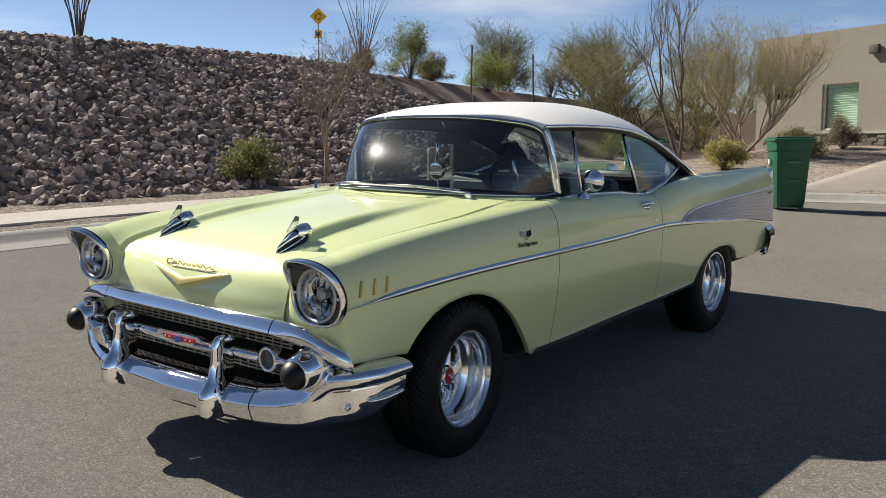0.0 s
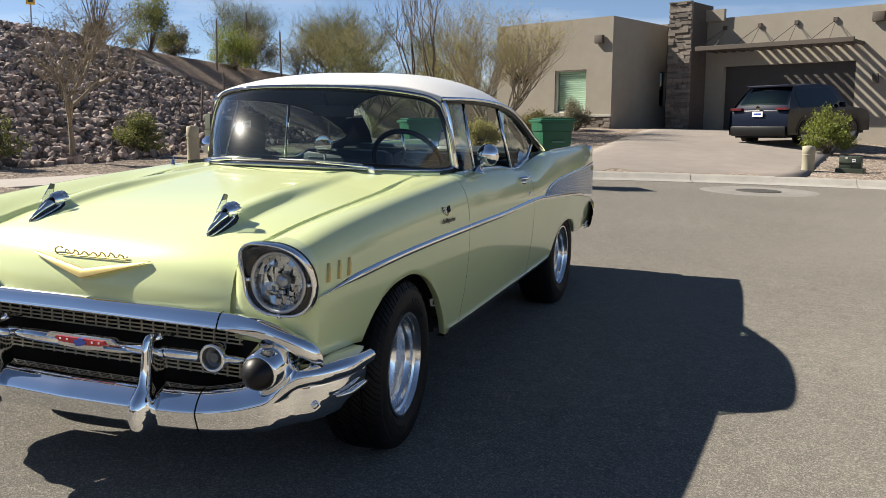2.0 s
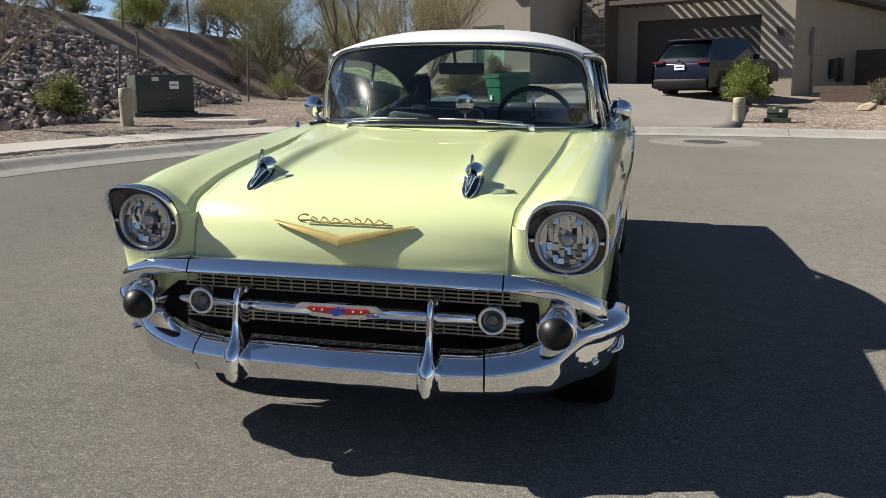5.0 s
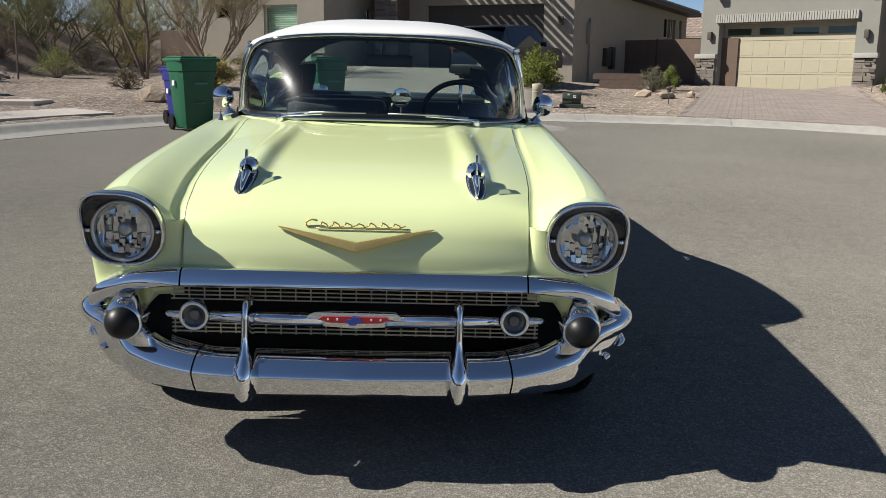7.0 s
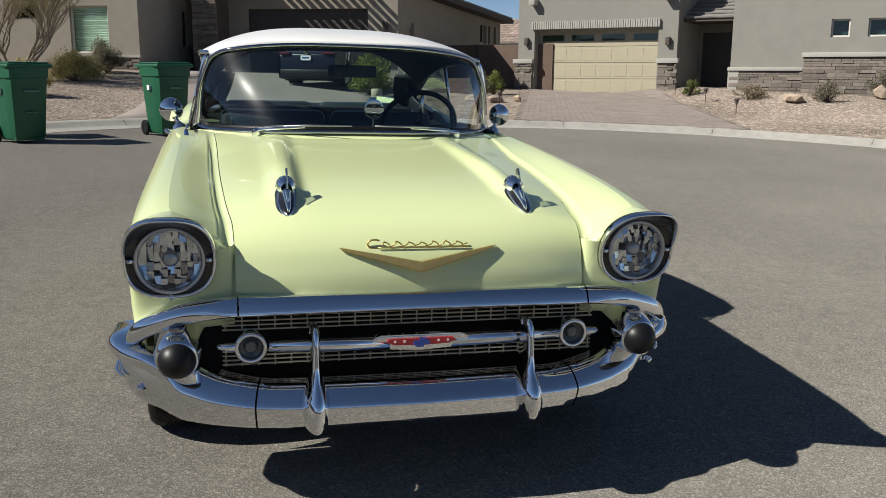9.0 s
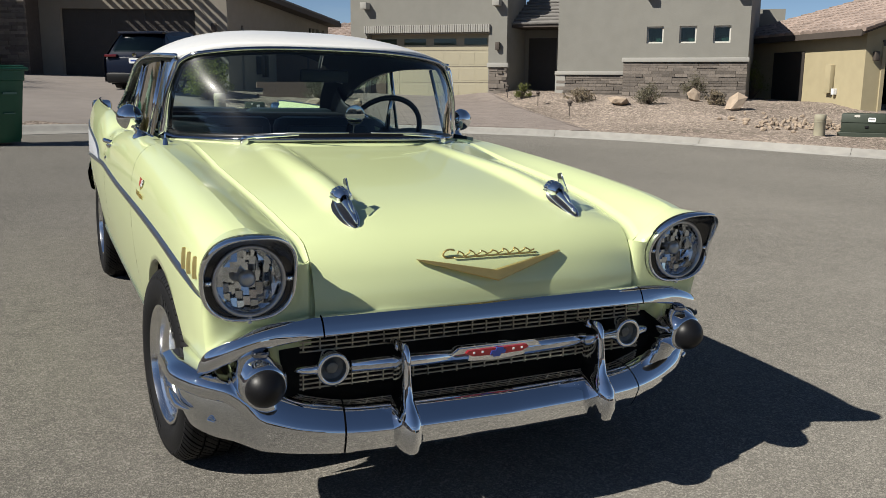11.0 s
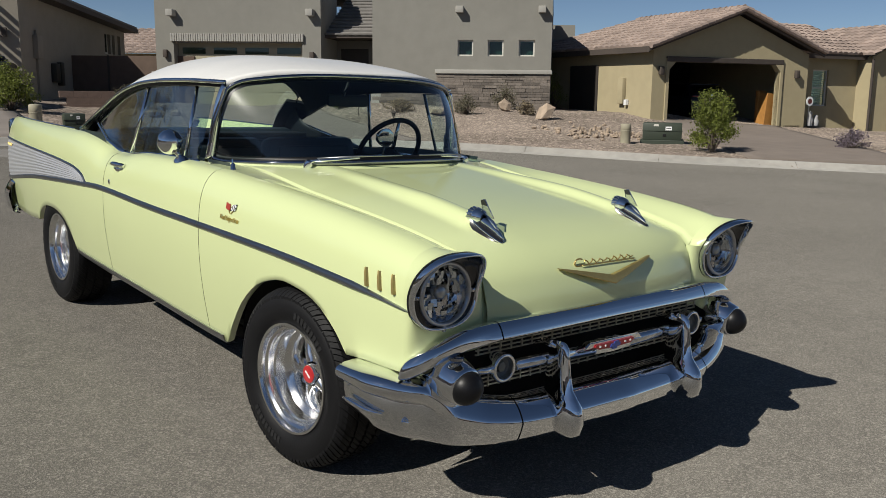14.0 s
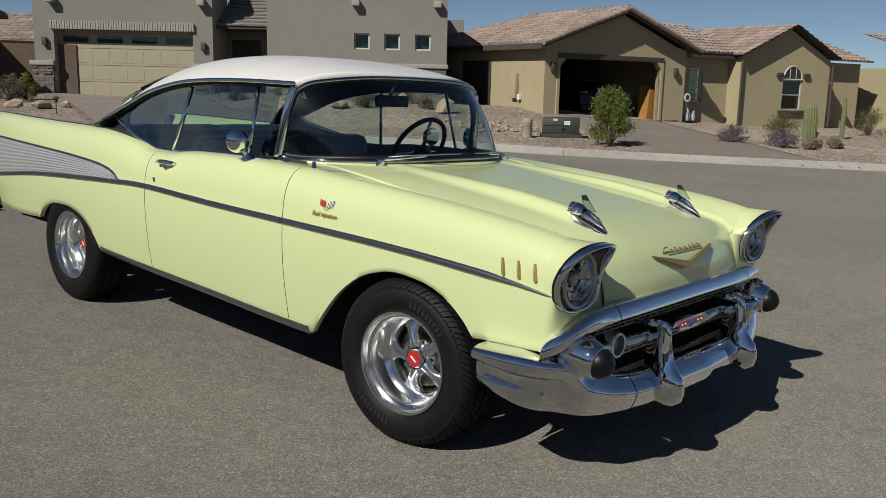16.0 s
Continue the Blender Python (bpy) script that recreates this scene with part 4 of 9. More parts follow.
part("ledge", boxbm(WX - 4.05, WX + 0.05, WY - 0.17, WY, 2.03, 2.17, 0.015), M_TRIMLT, H2, smooth=True)
part("low_ledge", boxbm(L0 - 0.06, WX - 4.0, WY - 0.11, WY, 1.60, 1.72, 0.015), M_TRIMLT, H2, smooth=True)
stones_on(H2, WX - 4.0, WX, Z2 - 0.05, 2.03, WY - 0.06, _hr, course=0.10, length=0.42, depth=0.05)
stones_on(H2, L0, WX - 4.0, Z2 - 0.05, 1.60, WY, _hr, course=0.10, length=0.42, depth=0.05)
part("corner_pilaster", boxbm(L0 - 0.05, L0 + 0.30, WY - 0.05, WY + 0.05, Z2 - 0.3, 1.60), M_TRIMLT, H2)
for x in (WX - 3.2, WX - 0.35):
    part("roof_scupper", boxbm(x - 0.13, x + 0.13, WY - 0.36, WY, 4.10, 4.32, 0.02), M_TRIMLT, H2, smooth=True)


# Tan house with a tiled roof and open garage
def tiled_slope(parent, a, b, c, d, rows, cols, name="roof_tiles"):
    """Barrel tiles on the four-cornered slope a (eave left), b (eave right), c (ridge right), d (ridge left)."""
    a, b, c, d = map(np.array, (a, b, c, d))
    nrm = np.cross(b - a, d - a)
    nrm = nrm / np.linalg.norm(nrm)
    if nrm[2] < 0:
        nrm = -nrm
    v, f = [], []
    for r in range(rows):
        k0, k1 = r / rows, min((r + 1.22) / rows, 1.0)
        for q in range(cols):
            s0, s1 = q / cols, (q + 1) / cols
            base = len(v)
            for k, lift in ((k0, 0.055), (k1, 0.012)):
                p, e = a + (d - a) * k, b + (c - b) * k
                for j in range(5):
                    t = s0 + (s1 - s0) * j / 4
                    bulge = 0.060 * math.sin(math.pi * j / 4)
                    v.append(p + (e - p) * t + nrm * (lift + bulge))
            for j in range(4):
                f.append((base + j, base + j + 1, base + 6 + j, base + 5 + j))
            # the open front edge of each tile
            p, e = a + (d - a) * k0, b + (c - b) * k0
            nb = len(v)
            for j in range(5):
                t = s0 + (s1 - s0) * j / 4
                v.append(p + (e - p) * t + nrm * 0.0)
            for j in range(4):
                f.append((nb + j, nb + j + 1, base + j + 1, base + j))
    o = part(name, mesh_of(name, v, f, M_TILE), M_TILE, parent)
    part("roof_deck", sheet(np.array([[a, b], [d, c]])), M_TRIMDK, parent)
    return tagged(o, kind="stuff")


H4 = thing("tan_tiled_house", "tan stucco house with clay-tiled gables and open garage", "house", house_frame((21.96, 15.58), -106))
Z4 = 0.30
EV, PK = 2.98, 4.28
OW = (0.66, 5.60)
bm = bmesh.new()
wall_cells(bm, 0.0, 6.95, Z4 - 1.2, EV - 0.1, 0.0, 0.22, [(OW[0], OW[1], Z4 - 1.2, 2.52)])
v = [bm.verts.new(p) for p in ((-0.0, 0, EV - 0.1), (6.95, 0, EV - 0.1), (3.475, 0, PK - 0.12), (-0.0, 0.22, EV - 0.1), (6.95, 0.22, EV - 0.1), (3.475, 0.22, PK - 0.12))]
for q in ((0, 1, 2), (3, 5, 4), (0, 2, 5, 3), (1, 4, 5, 2)):
    bm.faces.new([v[i] for i in q])
side_cells(bm, 0.22, 9, Z4 - 1.2, EV - 0.1, 0.0, 0.22)
side_cells(bm, 0.22, 6.5, Z4 - 1.2, EV - 0.1, 6.73, 6.95)
wall_cells(bm, 0.0, 20, Z4 - 1.2, EV - 0.1, 9.0, 9.22)
weld(bm)
part("wall", bm, M_STUCCO3, H4)
# back wall and ceiling, with the garage's shade painted as near-black
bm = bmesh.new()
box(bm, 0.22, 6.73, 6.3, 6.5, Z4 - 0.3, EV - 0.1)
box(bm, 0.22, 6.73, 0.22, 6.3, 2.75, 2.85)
part("garage_shade_lining", bm, M_INSIDE, H4)
part("garage_slab", boxbm(0.2, 6.75, 0.0, 6.4, Z4 - 0.4, Z4 + 0.02), M_DRIVE, H4)
for x0, x1 in ((OW[0] - 0.12, OW[0]), (OW[1], OW[1] + 0.12)):
    part("jamb", boxbm(x0, x1, -0.05, 0.2, Z4 - 0.3, 2.60), M_STUCCO3, H4)
part("lintel", boxbm(OW[0] - 0.12, OW[1] + 0.12, -0.06, 0.24, 2.48, 2.66, 0.02), M_TRIMDK, H4)
for k in (0, 1):
    c = plate_pts = [(0, 0), (0.28, 0), (0, -0.28)]
    x = OW[0] if k == 0 else OW[1]
    sgn = 1 if k == 0 else -1
    bm = bmesh.new()
    vs = [bm.verts.new((x + sgn * a_, y_, 2.50 + b_)) for y_ in (-0.05, 0.2) for a_, b_ in c]
    for q in ((0, 1, 2), (3, 5, 4), (0, 3, 4, 1), (1, 4, 5, 2), (2, 5, 3, 0)):
        bm.faces.new([vs[i] for i in q])
    part("corner_brace", bm, M_STUCCO3, H4)
OH = 0.42
# the ridge ends in a hip towards the rear
tiled_slope(H4, (-OH, -0.35, EV - 0.03), (-OH, 9.4, EV - 0.03), (3.475, 5.6, PK + 0.02), (3.475, -0.35, PK + 0.02), 11, 30)
tiled_slope(H4, (6.95 + OH, -0.35, EV - 0.03), (6.95 + OH, 9.4, EV - 0.03), (3.475, 5.6, PK + 0.02), (3.475, -0.35, PK + 0.02), 11, 30)
tiled_slope(H4, (-OH, 9.4, EV - 0.03), (6.95 + OH, 9.4, EV - 0.03), (3.50, 5.6, PK + 0.02), (3.45, 5.6, PK + 0.02), 11, 22)
for s_ in (-1, 1):
    bm = bmesh.new()
    a_, b_ = (3.475 + s_ * 3.9, -0.40, EV - 0.09), (3.475, -0.40, PK - 0.03)
    for k in range(14):
        p = [a_[i] + (b_[i] - a_[i]) * k / 14 for i in range(3)]
        e = [a_[i] + (b_[i] - a_[i]) * (k + 1.1) / 14 for i in range(3)]
        tube(bm, [(p[0], p[1], p[2] + 0.09), (e[0], e[1], e[2] + 0.07)], [0.11, 0.09], 8)
    part("rake_tiles", bm, M_TILE, H4)
    bm = bmesh.new()
    bx = [(a_[0], -0.34, a_[2] - 0.10), (a_[0], -0.34, a_[2] + 0.02), (b_[0], -0.34, b_[2] + 0.02), (b_[0], -0.34, b_[2] - 0.10)]
    q0 = [bm.verts.new(p) for p in bx]
    q1 = [bm.verts.new((p[0], -0.28, p[2])) for p in bx]
    bm.faces.new(q0), bm.faces.new(q1[::-1])
    for i in range(4):
        bm.faces.new((q0[i], q1[i], q1[(i + 1) % 4], q0[(i + 1) % 4]))
    part("barge_board", bm, M_TRIMDK, H4)
part("side_fascia", boxbm(-OH, -OH + 0.05, -0.3, 9.3, EV - 0.22, EV - 0.02), M_TRIMDK, H4)
bm = bmesh.new()
for k in range(20):
    tube(bm, [(3.475, -0.35 + k * 0.305, PK + 0.07), (3.475, -0.35 + (k + 1.1) * 0.305, PK + 0.05)], [0.12, 0.10], 8)
part("ridge_tiles", bm, M_TILE, H4)
wall_lamp(H4, 0.30, 2.18, 0.0)
wall_lamp(H4, 6.35, 2.16, 0.0)
# services on the side wall
# dark slab put on the wall in place of a cast shadow
part("side_wall_shade", boxbm(-0.03, 0.02, 3.2, 5.1, Z4 + 0.2, 2.42), M_GARDK, H4)
part("meter_box", boxbm(-0.16, 0.0, 1.45, 1.75, 1.05, 1.95, 0.02), M_STUCCO3, H4, smooth=True)
part("meter", boxbm(-0.14, 0.0, 1.25, 1.38, 1.00, 1.2, 0.02), M_WHITE, H4)
# middle wing
MX0, MX1, MY = 6.95, 10.4, 0.75
bm = bmesh.new()
wall_cells(bm, MX0, MX1, Z4 - 1.2, EV - 0.1, MY, MY + 0.22, [(8.00, 8.80, 1.02, 2.38)])
weld(bm)
part("middle_wall", bm, M_STUCCO3, H4)
window(H4, 8.00, 8.80, 1.02, 2.38, MY, blinds=True)
tiled_slope(H4, (MX0 - 0.4, MY - 0.45, EV - 0.03), (MX1 + 0.4, MY - 0.45, EV - 0.03), (MX1 + 0.4, MY + 3.2, 4.30), (MX0 - 1.6, MY + 3.2, 4.30), 10, 16)
part("middle_fascia", boxbm(MX0 - 0.3, MX1 + 0.3, MY - 0.42, MY - 0.36, EV - 0.2, EV - 0.02), M_TRIMDK, H4)
# arched-window gable
AX0, AX1, AY = 10.3, 16.2, 0.10
bm = bmesh.new()
wall_cells(bm, AX0, AX1, Z4 - 1.2, EV - 0.1, AY, AY + 0.22, [(13.0, 14.3, 0.74, 2.02)])
v = [bm.verts.new(p) for p in ((AX0, AY, EV - 0.1), (AX1, AY, EV - 0.1), (13.25, AY, PK - 0.15), (AX0, AY + 0.22, EV - 0.1), (AX1, AY + 0.22, EV - 0.1), (13.25, AY + 0.22, PK - 0.15))]
for q in ((0, 1, 2), (3, 5, 4), (0, 2, 5, 3), (1, 4, 5, 2)):
    bm.faces.new([v[i] for i in q])
side_cells(bm, AY + 0.22, 2.0, Z4 - 1.2, EV - 0.1, AX0, AX0 + 0.22)
wall_cells(bm, AX1, 20.0, Z4 - 1.2, EV - 0.1, AY + 1.0, AY + 1.22, [(16.75, 17.5, 1.55, 2.60)])
side_cells(bm, AY + 1.22, 9, Z4 - 1.2, EV - 0.1, 19.78, 20.0)
weld(bm)
part("gable_wall", bm, M_STUCCO3, H4)
window(H4, 13.0, 14.3, 0.74, 2.02, AY, frame=M_FRAME, depth=0.05)
window(H4, 16.75, 17.5, 1.55, 2.60, AY + 1.0, surround=M_TRIMLT)
_arc = [(13.65 + 0.62 * math.cos(a), 2.03 + 0.56 * math.sin(a)) for a in np.linspace(0, math.pi, 17)]
bm = bmesh.new()
bm.faces.new([bm.verts.new((x, AY - 0.012, z)) for x, z in _arc])
al = part("arch_light", bm, M_GARDK, H4)
part("arch_frame", tube(bmesh.new(), [(x, AY - 0.015, z) for x, z in _arc] + [(_arc[0][0], AY - 0.015, _arc[0][1])], 0.035, 6), M_FRAME, al)
for dx in (-0.2, 0.2):
    part("arch_bar", boxbm(13.65 + dx - 0.012, 13.65 + dx + 0.012, AY - 0.03, AY - 0.008, 2.03, 2.53), M_FRAME, al)
part("arch_sill", boxbm(12.8, 14.5, AY - 0.12, AY, 0.60, 0.72, 0.02), M_TRIMDK, H4)
for x in (12.75, 14.55):
    part("arch_corbel", boxbm(x - 0.2, x + 0.2, AY - 0.10, AY, 2.14, 2.30, 0.02), M_TRIMDK, H4)
tiled_slope(H4, (AX0 - 0.3, AY - 0.35, EV - 0.03), (AX0 - 0.3, AY + 5, EV - 0.03), (13.25, AY + 5, PK), (13.25, AY - 0.35, PK), 9, 16)
tiled_slope(H4, (AX1 + 0.3, AY - 0.35, EV - 0.03), (AX1 + 0.3, AY + 5, EV - 0.03), (13.25, AY + 5, PK), (13.25, AY - 0.35, PK), 9, 16)
tiled_slope(H4, (AX1 - 0.2, AY + 0.6, EV - 0.03), (20.4, AY + 0.6, EV - 0.03), (20.4, AY + 4.2, 4.2), (AX1 - 2.2, AY + 4.2, 4.2), 9, 14)
part("downspout", tube(bmesh.new(), [(10.22, -0.02, Z4 - 0.3), (10.22, -0.02, 2.8)], 0.05, 8), M_TRIMDK, H4)
part("downspout", tube(bmesh.new(), [(16.28, 0.0, Z4 - 0.3), (16.28, 0.0, 2.8)], 0.05, 8), M_TRIMDK, H4)
H4M = house_frame((21.96, 15.58), -106)


def on_h4(x, y, z):
    return H4M @ Matrix.Translation((x, y, z))


# in the open garage
def simple_car(name, label, m, L, Wd, Ht, paint):
    """A parked car seen from behind: body, glass, lamps, plate, wheels."""
    t = thing(name, label, "car", m)
    P = []
    prof = [(-L / 2, 0.30), (-L / 2 - 0.02, 0.55), (-L / 2 + 0.02, 0.92), (-L / 2 + 0.10, 1.04), (-L / 2 + 0.50, Ht - 0.15), (-L / 2 + 0.86, Ht - 0.03), (-0.1, Ht), (0.55, Ht - 0.10), (L / 2 - 1.15, 1.08), (L / 2 - 0.3, 0.95), (L / 2, 0.75), (L / 2, 0.32)]
    pr = catmull(prof, 56)
    for y, z in pr:
        row = []
        wtop = 1.0 if z < 0.95 else 1.0 - 0.32 * (z - 0.95) / (Ht - 0.95)
        for u in np.sin(np.linspace(-1, 1, 13) * math.pi / 2):
            row.append((u * Wd / 2 * wtop, y + 0.05 * u * u * (1 if y < 0 else -1), z - 0.03 * u ** 4 * (z > 0.9)))
        P.append(row)
    body = part("body", sheet(np.array(P)), paint, t, smooth="all")
    for s in (1, -1):
        S = np.array([[(s * Wd / 2 * (1 if k < 0.5 else 1) * (1.0 if zz < 0.95 else 1.0 - 0.32 * (zz - 0.95) / (Ht - 0.95)), y, zz) for y, z in pr for zz in [0.30 + (z - 0.03 - 0.30) * k]] for k in np.linspace(0, 1, 12)])
        part("side_panel", sheet(S), paint, t, smooth="all")
        gs = np.array([[(s * (Wd / 2 * (1.0 - 0.32 * (zz - 0.95) / (Ht - 0.95)) + 0.006), y, zz) for y in np.linspace(-L / 2 + 0.60, L / 2 - 1.45 - (zz - 1.02) * 0.9, 12)] for zz in np.linspace(1.02, Ht - 0.14, 5)])
        part("side_glass", sheet(gs), M_WINGL, t, smooth="all")
        for yy in (-L / 2 + 0.85, L / 2 - 0.90):
            mw = Matrix.Translation((s * (Wd / 2 - 0.10), yy, 0.35)) @ rot(0, s * 90)
            w = part("wheel", lathe(bmesh.new(), [(0.22, -0.1), (0.33, -0.11), (0.355, -0.07), (0.355, 0.07), (0.33, 0.115), (0.24, 0.115), (0.23, 0.10)], mw, 28), M_TYRE, t, smooth=40)
            part("rim", lathe(bmesh.new(), [(0.235, 0.10), (0.22, 0.07), (0.10, 0.05), (0.0, 0.08)], mw, 10), M_GALV, w)
            ar = np.array([[(s * (Wd / 2 + 0.012), yy + r * math.cos(a), 0.35 + r * math.sin(a)) for a in np.linspace(0, math.pi, 13)] for r in (0.37, 0.44)])
            part("arch_trim", sheet(ar), M_BLACK, t)
        part("tail_lamp", boxbm(*sorted((s * Wd * 0.29, s * Wd * 0.485)), -L / 2 - 0.03, -L / 2 + 0.12, 0.97, 1.04, 0.02), M_TAILDK, t, smooth=True)
        part("exhaust", tube(bmesh.new(), [(s * Wd * 0.33, -L / 2 - 0.03, 0.33), (s * Wd * 0.33, -L / 2 + 0.15, 0.33)], 0.04, 10), M_CHROME, t)
        part("door_mirror", boxbm(*sorted((s * Wd / 2, s * (Wd / 2 + 0.2))), L / 2 - 1.75, L / 2 - 1.65, 1.0, 1.15, 0.03), paint, t, smooth=True)
    rg = np.array([[(u * Wd * (0.40 - 0.10 * (z - 1.12)), y - 0.045 + 0.05 * u * u, z + 0.035 - 0.02 * u * u) for u in np.linspace(-1, 1, 7)] for y, z in ((-L / 2 + 0.17, 1.12), (-L / 2 + 0.33, 1.34), (-L / 2 + 0.50, Ht - 0.17))])
    part("rear_glass", sheet(rg), M_WINGL, t, smooth="all")
    part("lower_bumper", boxbm(-Wd / 2 + 0.04, Wd / 2 - 0.04, -L / 2 - 0.05, -L / 2 + 0.2, 0.27, 0.55, 0.05), M_BLACK, t, smooth=True)
    part("number_plate", boxbm(-0.16, 0.16, -L / 2 - 0.045, -L / 2 - 0.03, 0.80, 0.94), M_WHITE, t)
    part("plate_bar", boxbm(-0.11, 0.11, -L / 2 - 0.049, -L / 2 - 0.044, 0.855, 0.895), M_BLUE, t)
    part("badge", lathe(bmesh.new(), [(0.06, 0), (0.06, 0.012), (0.0, 0.014)], Matrix.Translation((0, -L / 2 - 0.02, 1.03)) @ rot(90), 16), M_CHROME, t)
    part("roof_spoiler", boxbm(-Wd * 0.36, Wd * 0.36, -L / 2 + 0.42, -L / 2 + 0.80, Ht - 0.09, Ht - 0.03, 0.02), paint, t, smooth=True)
    part("underside", boxbm(-Wd / 2 + 0.12, Wd / 2 - 0.12, -L / 2 + 0.1, L / 2 - 0.1, 0.22, 0.36), M_DARK, t)
    return t


simple_car("parked_suv", "dark blue crossover parked on the paved driveway before the garage", Matrix.Translation((2.91, 24.4, gz(2.9, 24.4) + 0.04)) @ rot(2.5, 0, -32), 4.3, 1.80, 1.68, M_SUV)
simple_car("garage_car", "dark pickup-like car standing inside the open garage", on_h4(3.7, 3.6, Z4 + 0.03), 4.6, 1.85, 1.5, M_SUV)
sh = thing("orange_cabinet", "orange wooden cabinet leaning inside the garage", "cabinet", on_h4(5.55, 0.55, Z4 + 0.02))
part("panel", boxbm(-0.2, 0.2, -0.2, 0.2, 0, 1.15, 0.01, Matrix.Rotation(radians(5), 4, "Y")), M_WOODO, sh)
part("shelf", boxbm(-0.15, 0.2, 0.2, 0.35, 0, 1.25, 0.01), M_WOODO, sh)
bk = thing("grey_storage_boxes", "grey storage boxes stacked in the dark garage", "boxes", on_h4(1.35, 3.0, Z4 + 0.02))
part("box", boxbm(-0.5, 0.5, -0.3, 0.3, 0, 0.8, 0.03), M_IRON, bk)
part("box", boxbm(-0.4, 0.4, -0.25, 0.25, 0.8, 1.2, 0.03), M_CLOTH, bk)

# a far house and its roof between the others
FH = thing("far_tiled_house", "distant brown house with a clay-tiled roof", "house", house_frame((17.5, 45.0), -137))
part("wall", boxbm(-6.0, 6, 0, 8, 0.0, 3.3), M_STUCCO3, FH)
tiled_slope(FH, (-6.4, -0.4, 3.3), (6.4, -0.4, 3.3), (6.4, 4, 4.9), (-6.4, 4, 4.9), 10, 28)
SG = thing("side_fence", "dark brown steel gate and wall between two houses", "fence", house_frame((10.2, 30.4), -137))
part("gate", boxbm(-3.5, 2.2, 0, 0.08, 0.1, 2.6), M_GARDENW, SG)
for _gx_ in (-1.2, 1.1):
    part("gate_stile", boxbm(_gx_ - 0.04, _gx_ + 0.04, -0.03, 0.0, 0.1, 2.62), M_TRIMDK, SG)
part("post", boxbm(-3.7, -3.5, -0.06, 0.14, 0.3, 2.75), M_STUCCO2, SG)

# neighbouring house past the tan one
NH = thing("neighbour_house", "tan stucco house with clay-tiled roof beyond a gap", "house", house_frame((42.5, 7.2), -106))
part("wall", boxbm(0, 9, 0, 9, -1.5, 2.75), M_STUCCO3, NH)
tiled_slope(NH, (-0.5, -0.4, 2.75), (9.4, -0.4, 2.75), (9.4, 4.5, 4.4), (-0.5, 4.5, 4.4), 10, 24)


# made-up houses across the street, out of view, added for glass and chrome to reflect
def plain_house(x, y, turn, w, d, h, rise, stucco):
    t = thing("reflected_house", "unseen stucco house with a low tiled roof, added for reflections", "house", Matrix.Translation((x, y, gz(x, y) - 0.1)) @ rot(0, 0, turn), group="houses across the road")
    bm = bmesh.new()
    wall_cells(bm, -w / 2, w / 2, 0, h, 0, 0.25, [(-w * 0.42, -w * 0.12, 0.1, 2.4), (w * 0.1, w * 0.28, 0.9, 2.2)])
    for a, b, c, e in ((-w / 2, w / 2, -d, -d + 0.25), (-w / 2, -w / 2 + 0.25, -d + 0.25, 0), (w / 2 - 0.25, w / 2, -d + 0.25, 0)):
        box(bm, a, b, c, e, 0, h)
    part("wall", bm, stucco, t)
    part("garage_door", boxbm(-w * 0.42, -w * 0.12, 0.10, 0.16, 0.1, 2.4), M_GARDK, t)
    part("window", boxbm(w * 0.1, w * 0.28, 0.10, 0.14, 0.9, 2.2), M_WINGL, t)
    bm = bmesh.new()
    o = 0.5
    lo = [bm.verts.new(p) for p in ((-w / 2 - o, o + 0.25, h), (w / 2 + o, o + 0.25, h), (w / 2 + o, -d - o, h), (-w / 2 - o, -d - o, h))]
    up = [bm.verts.new(p) for p in ((-w / 2 + d / 2, -d / 2, h + rise), (w / 2 - d / 2, -d / 2, h + rise))]
    for f in ((lo[0], lo[1], up[1], up[0]), (lo[1], lo[2], up[1]), (lo[2], lo[3], up[0], up[1]), (lo[3], lo[0], up[0]), (lo[3], lo[2], lo[1], lo[0])):
        bm.faces.new(f)
    part("roof", bm, M_TILE, t)


plain_house(-12, -27, -12, 15, 10, 3.2, 1.6, M_STUCCO3)
plain_house(5, -29, 4, 14, 10, 3.4, 1.7, M_STUCCO2)
plain_house(21, -33, 14, 15, 10, 3.2, 1.6, M_STUCCO1)

# ---- driveways ----
def ground_patch(name, label, corners, material, n=14, lift=0.03, category="driveway"):
    a, b, c, d = [np.array(p, float) for p in corners]
    g = []
    for i in np.linspace(0, 1, n):
        g.append([(a + (d - a) * i) * (1 - j) + (b + (c - b) * i) * j for j in np.linspace(0, 1, n)])
    g = np.array(g)
    g = np.pad(g, ((1, 1), (1, 1), (0, 0)), "edge")
    z = ground_z(g[..., 0], g[..., 1]) + lift
    z[0], z[-1], z[:, 0], z[:, -1] = z[0] - 0.12, z[-1] - 0.12, z[:, 0] - 0.12, z[:, -1] - 0.12
    return tagged(new(name, finish(name, sheet(np.dstack([g, z])), material, "all")), label, category, kind="structure")


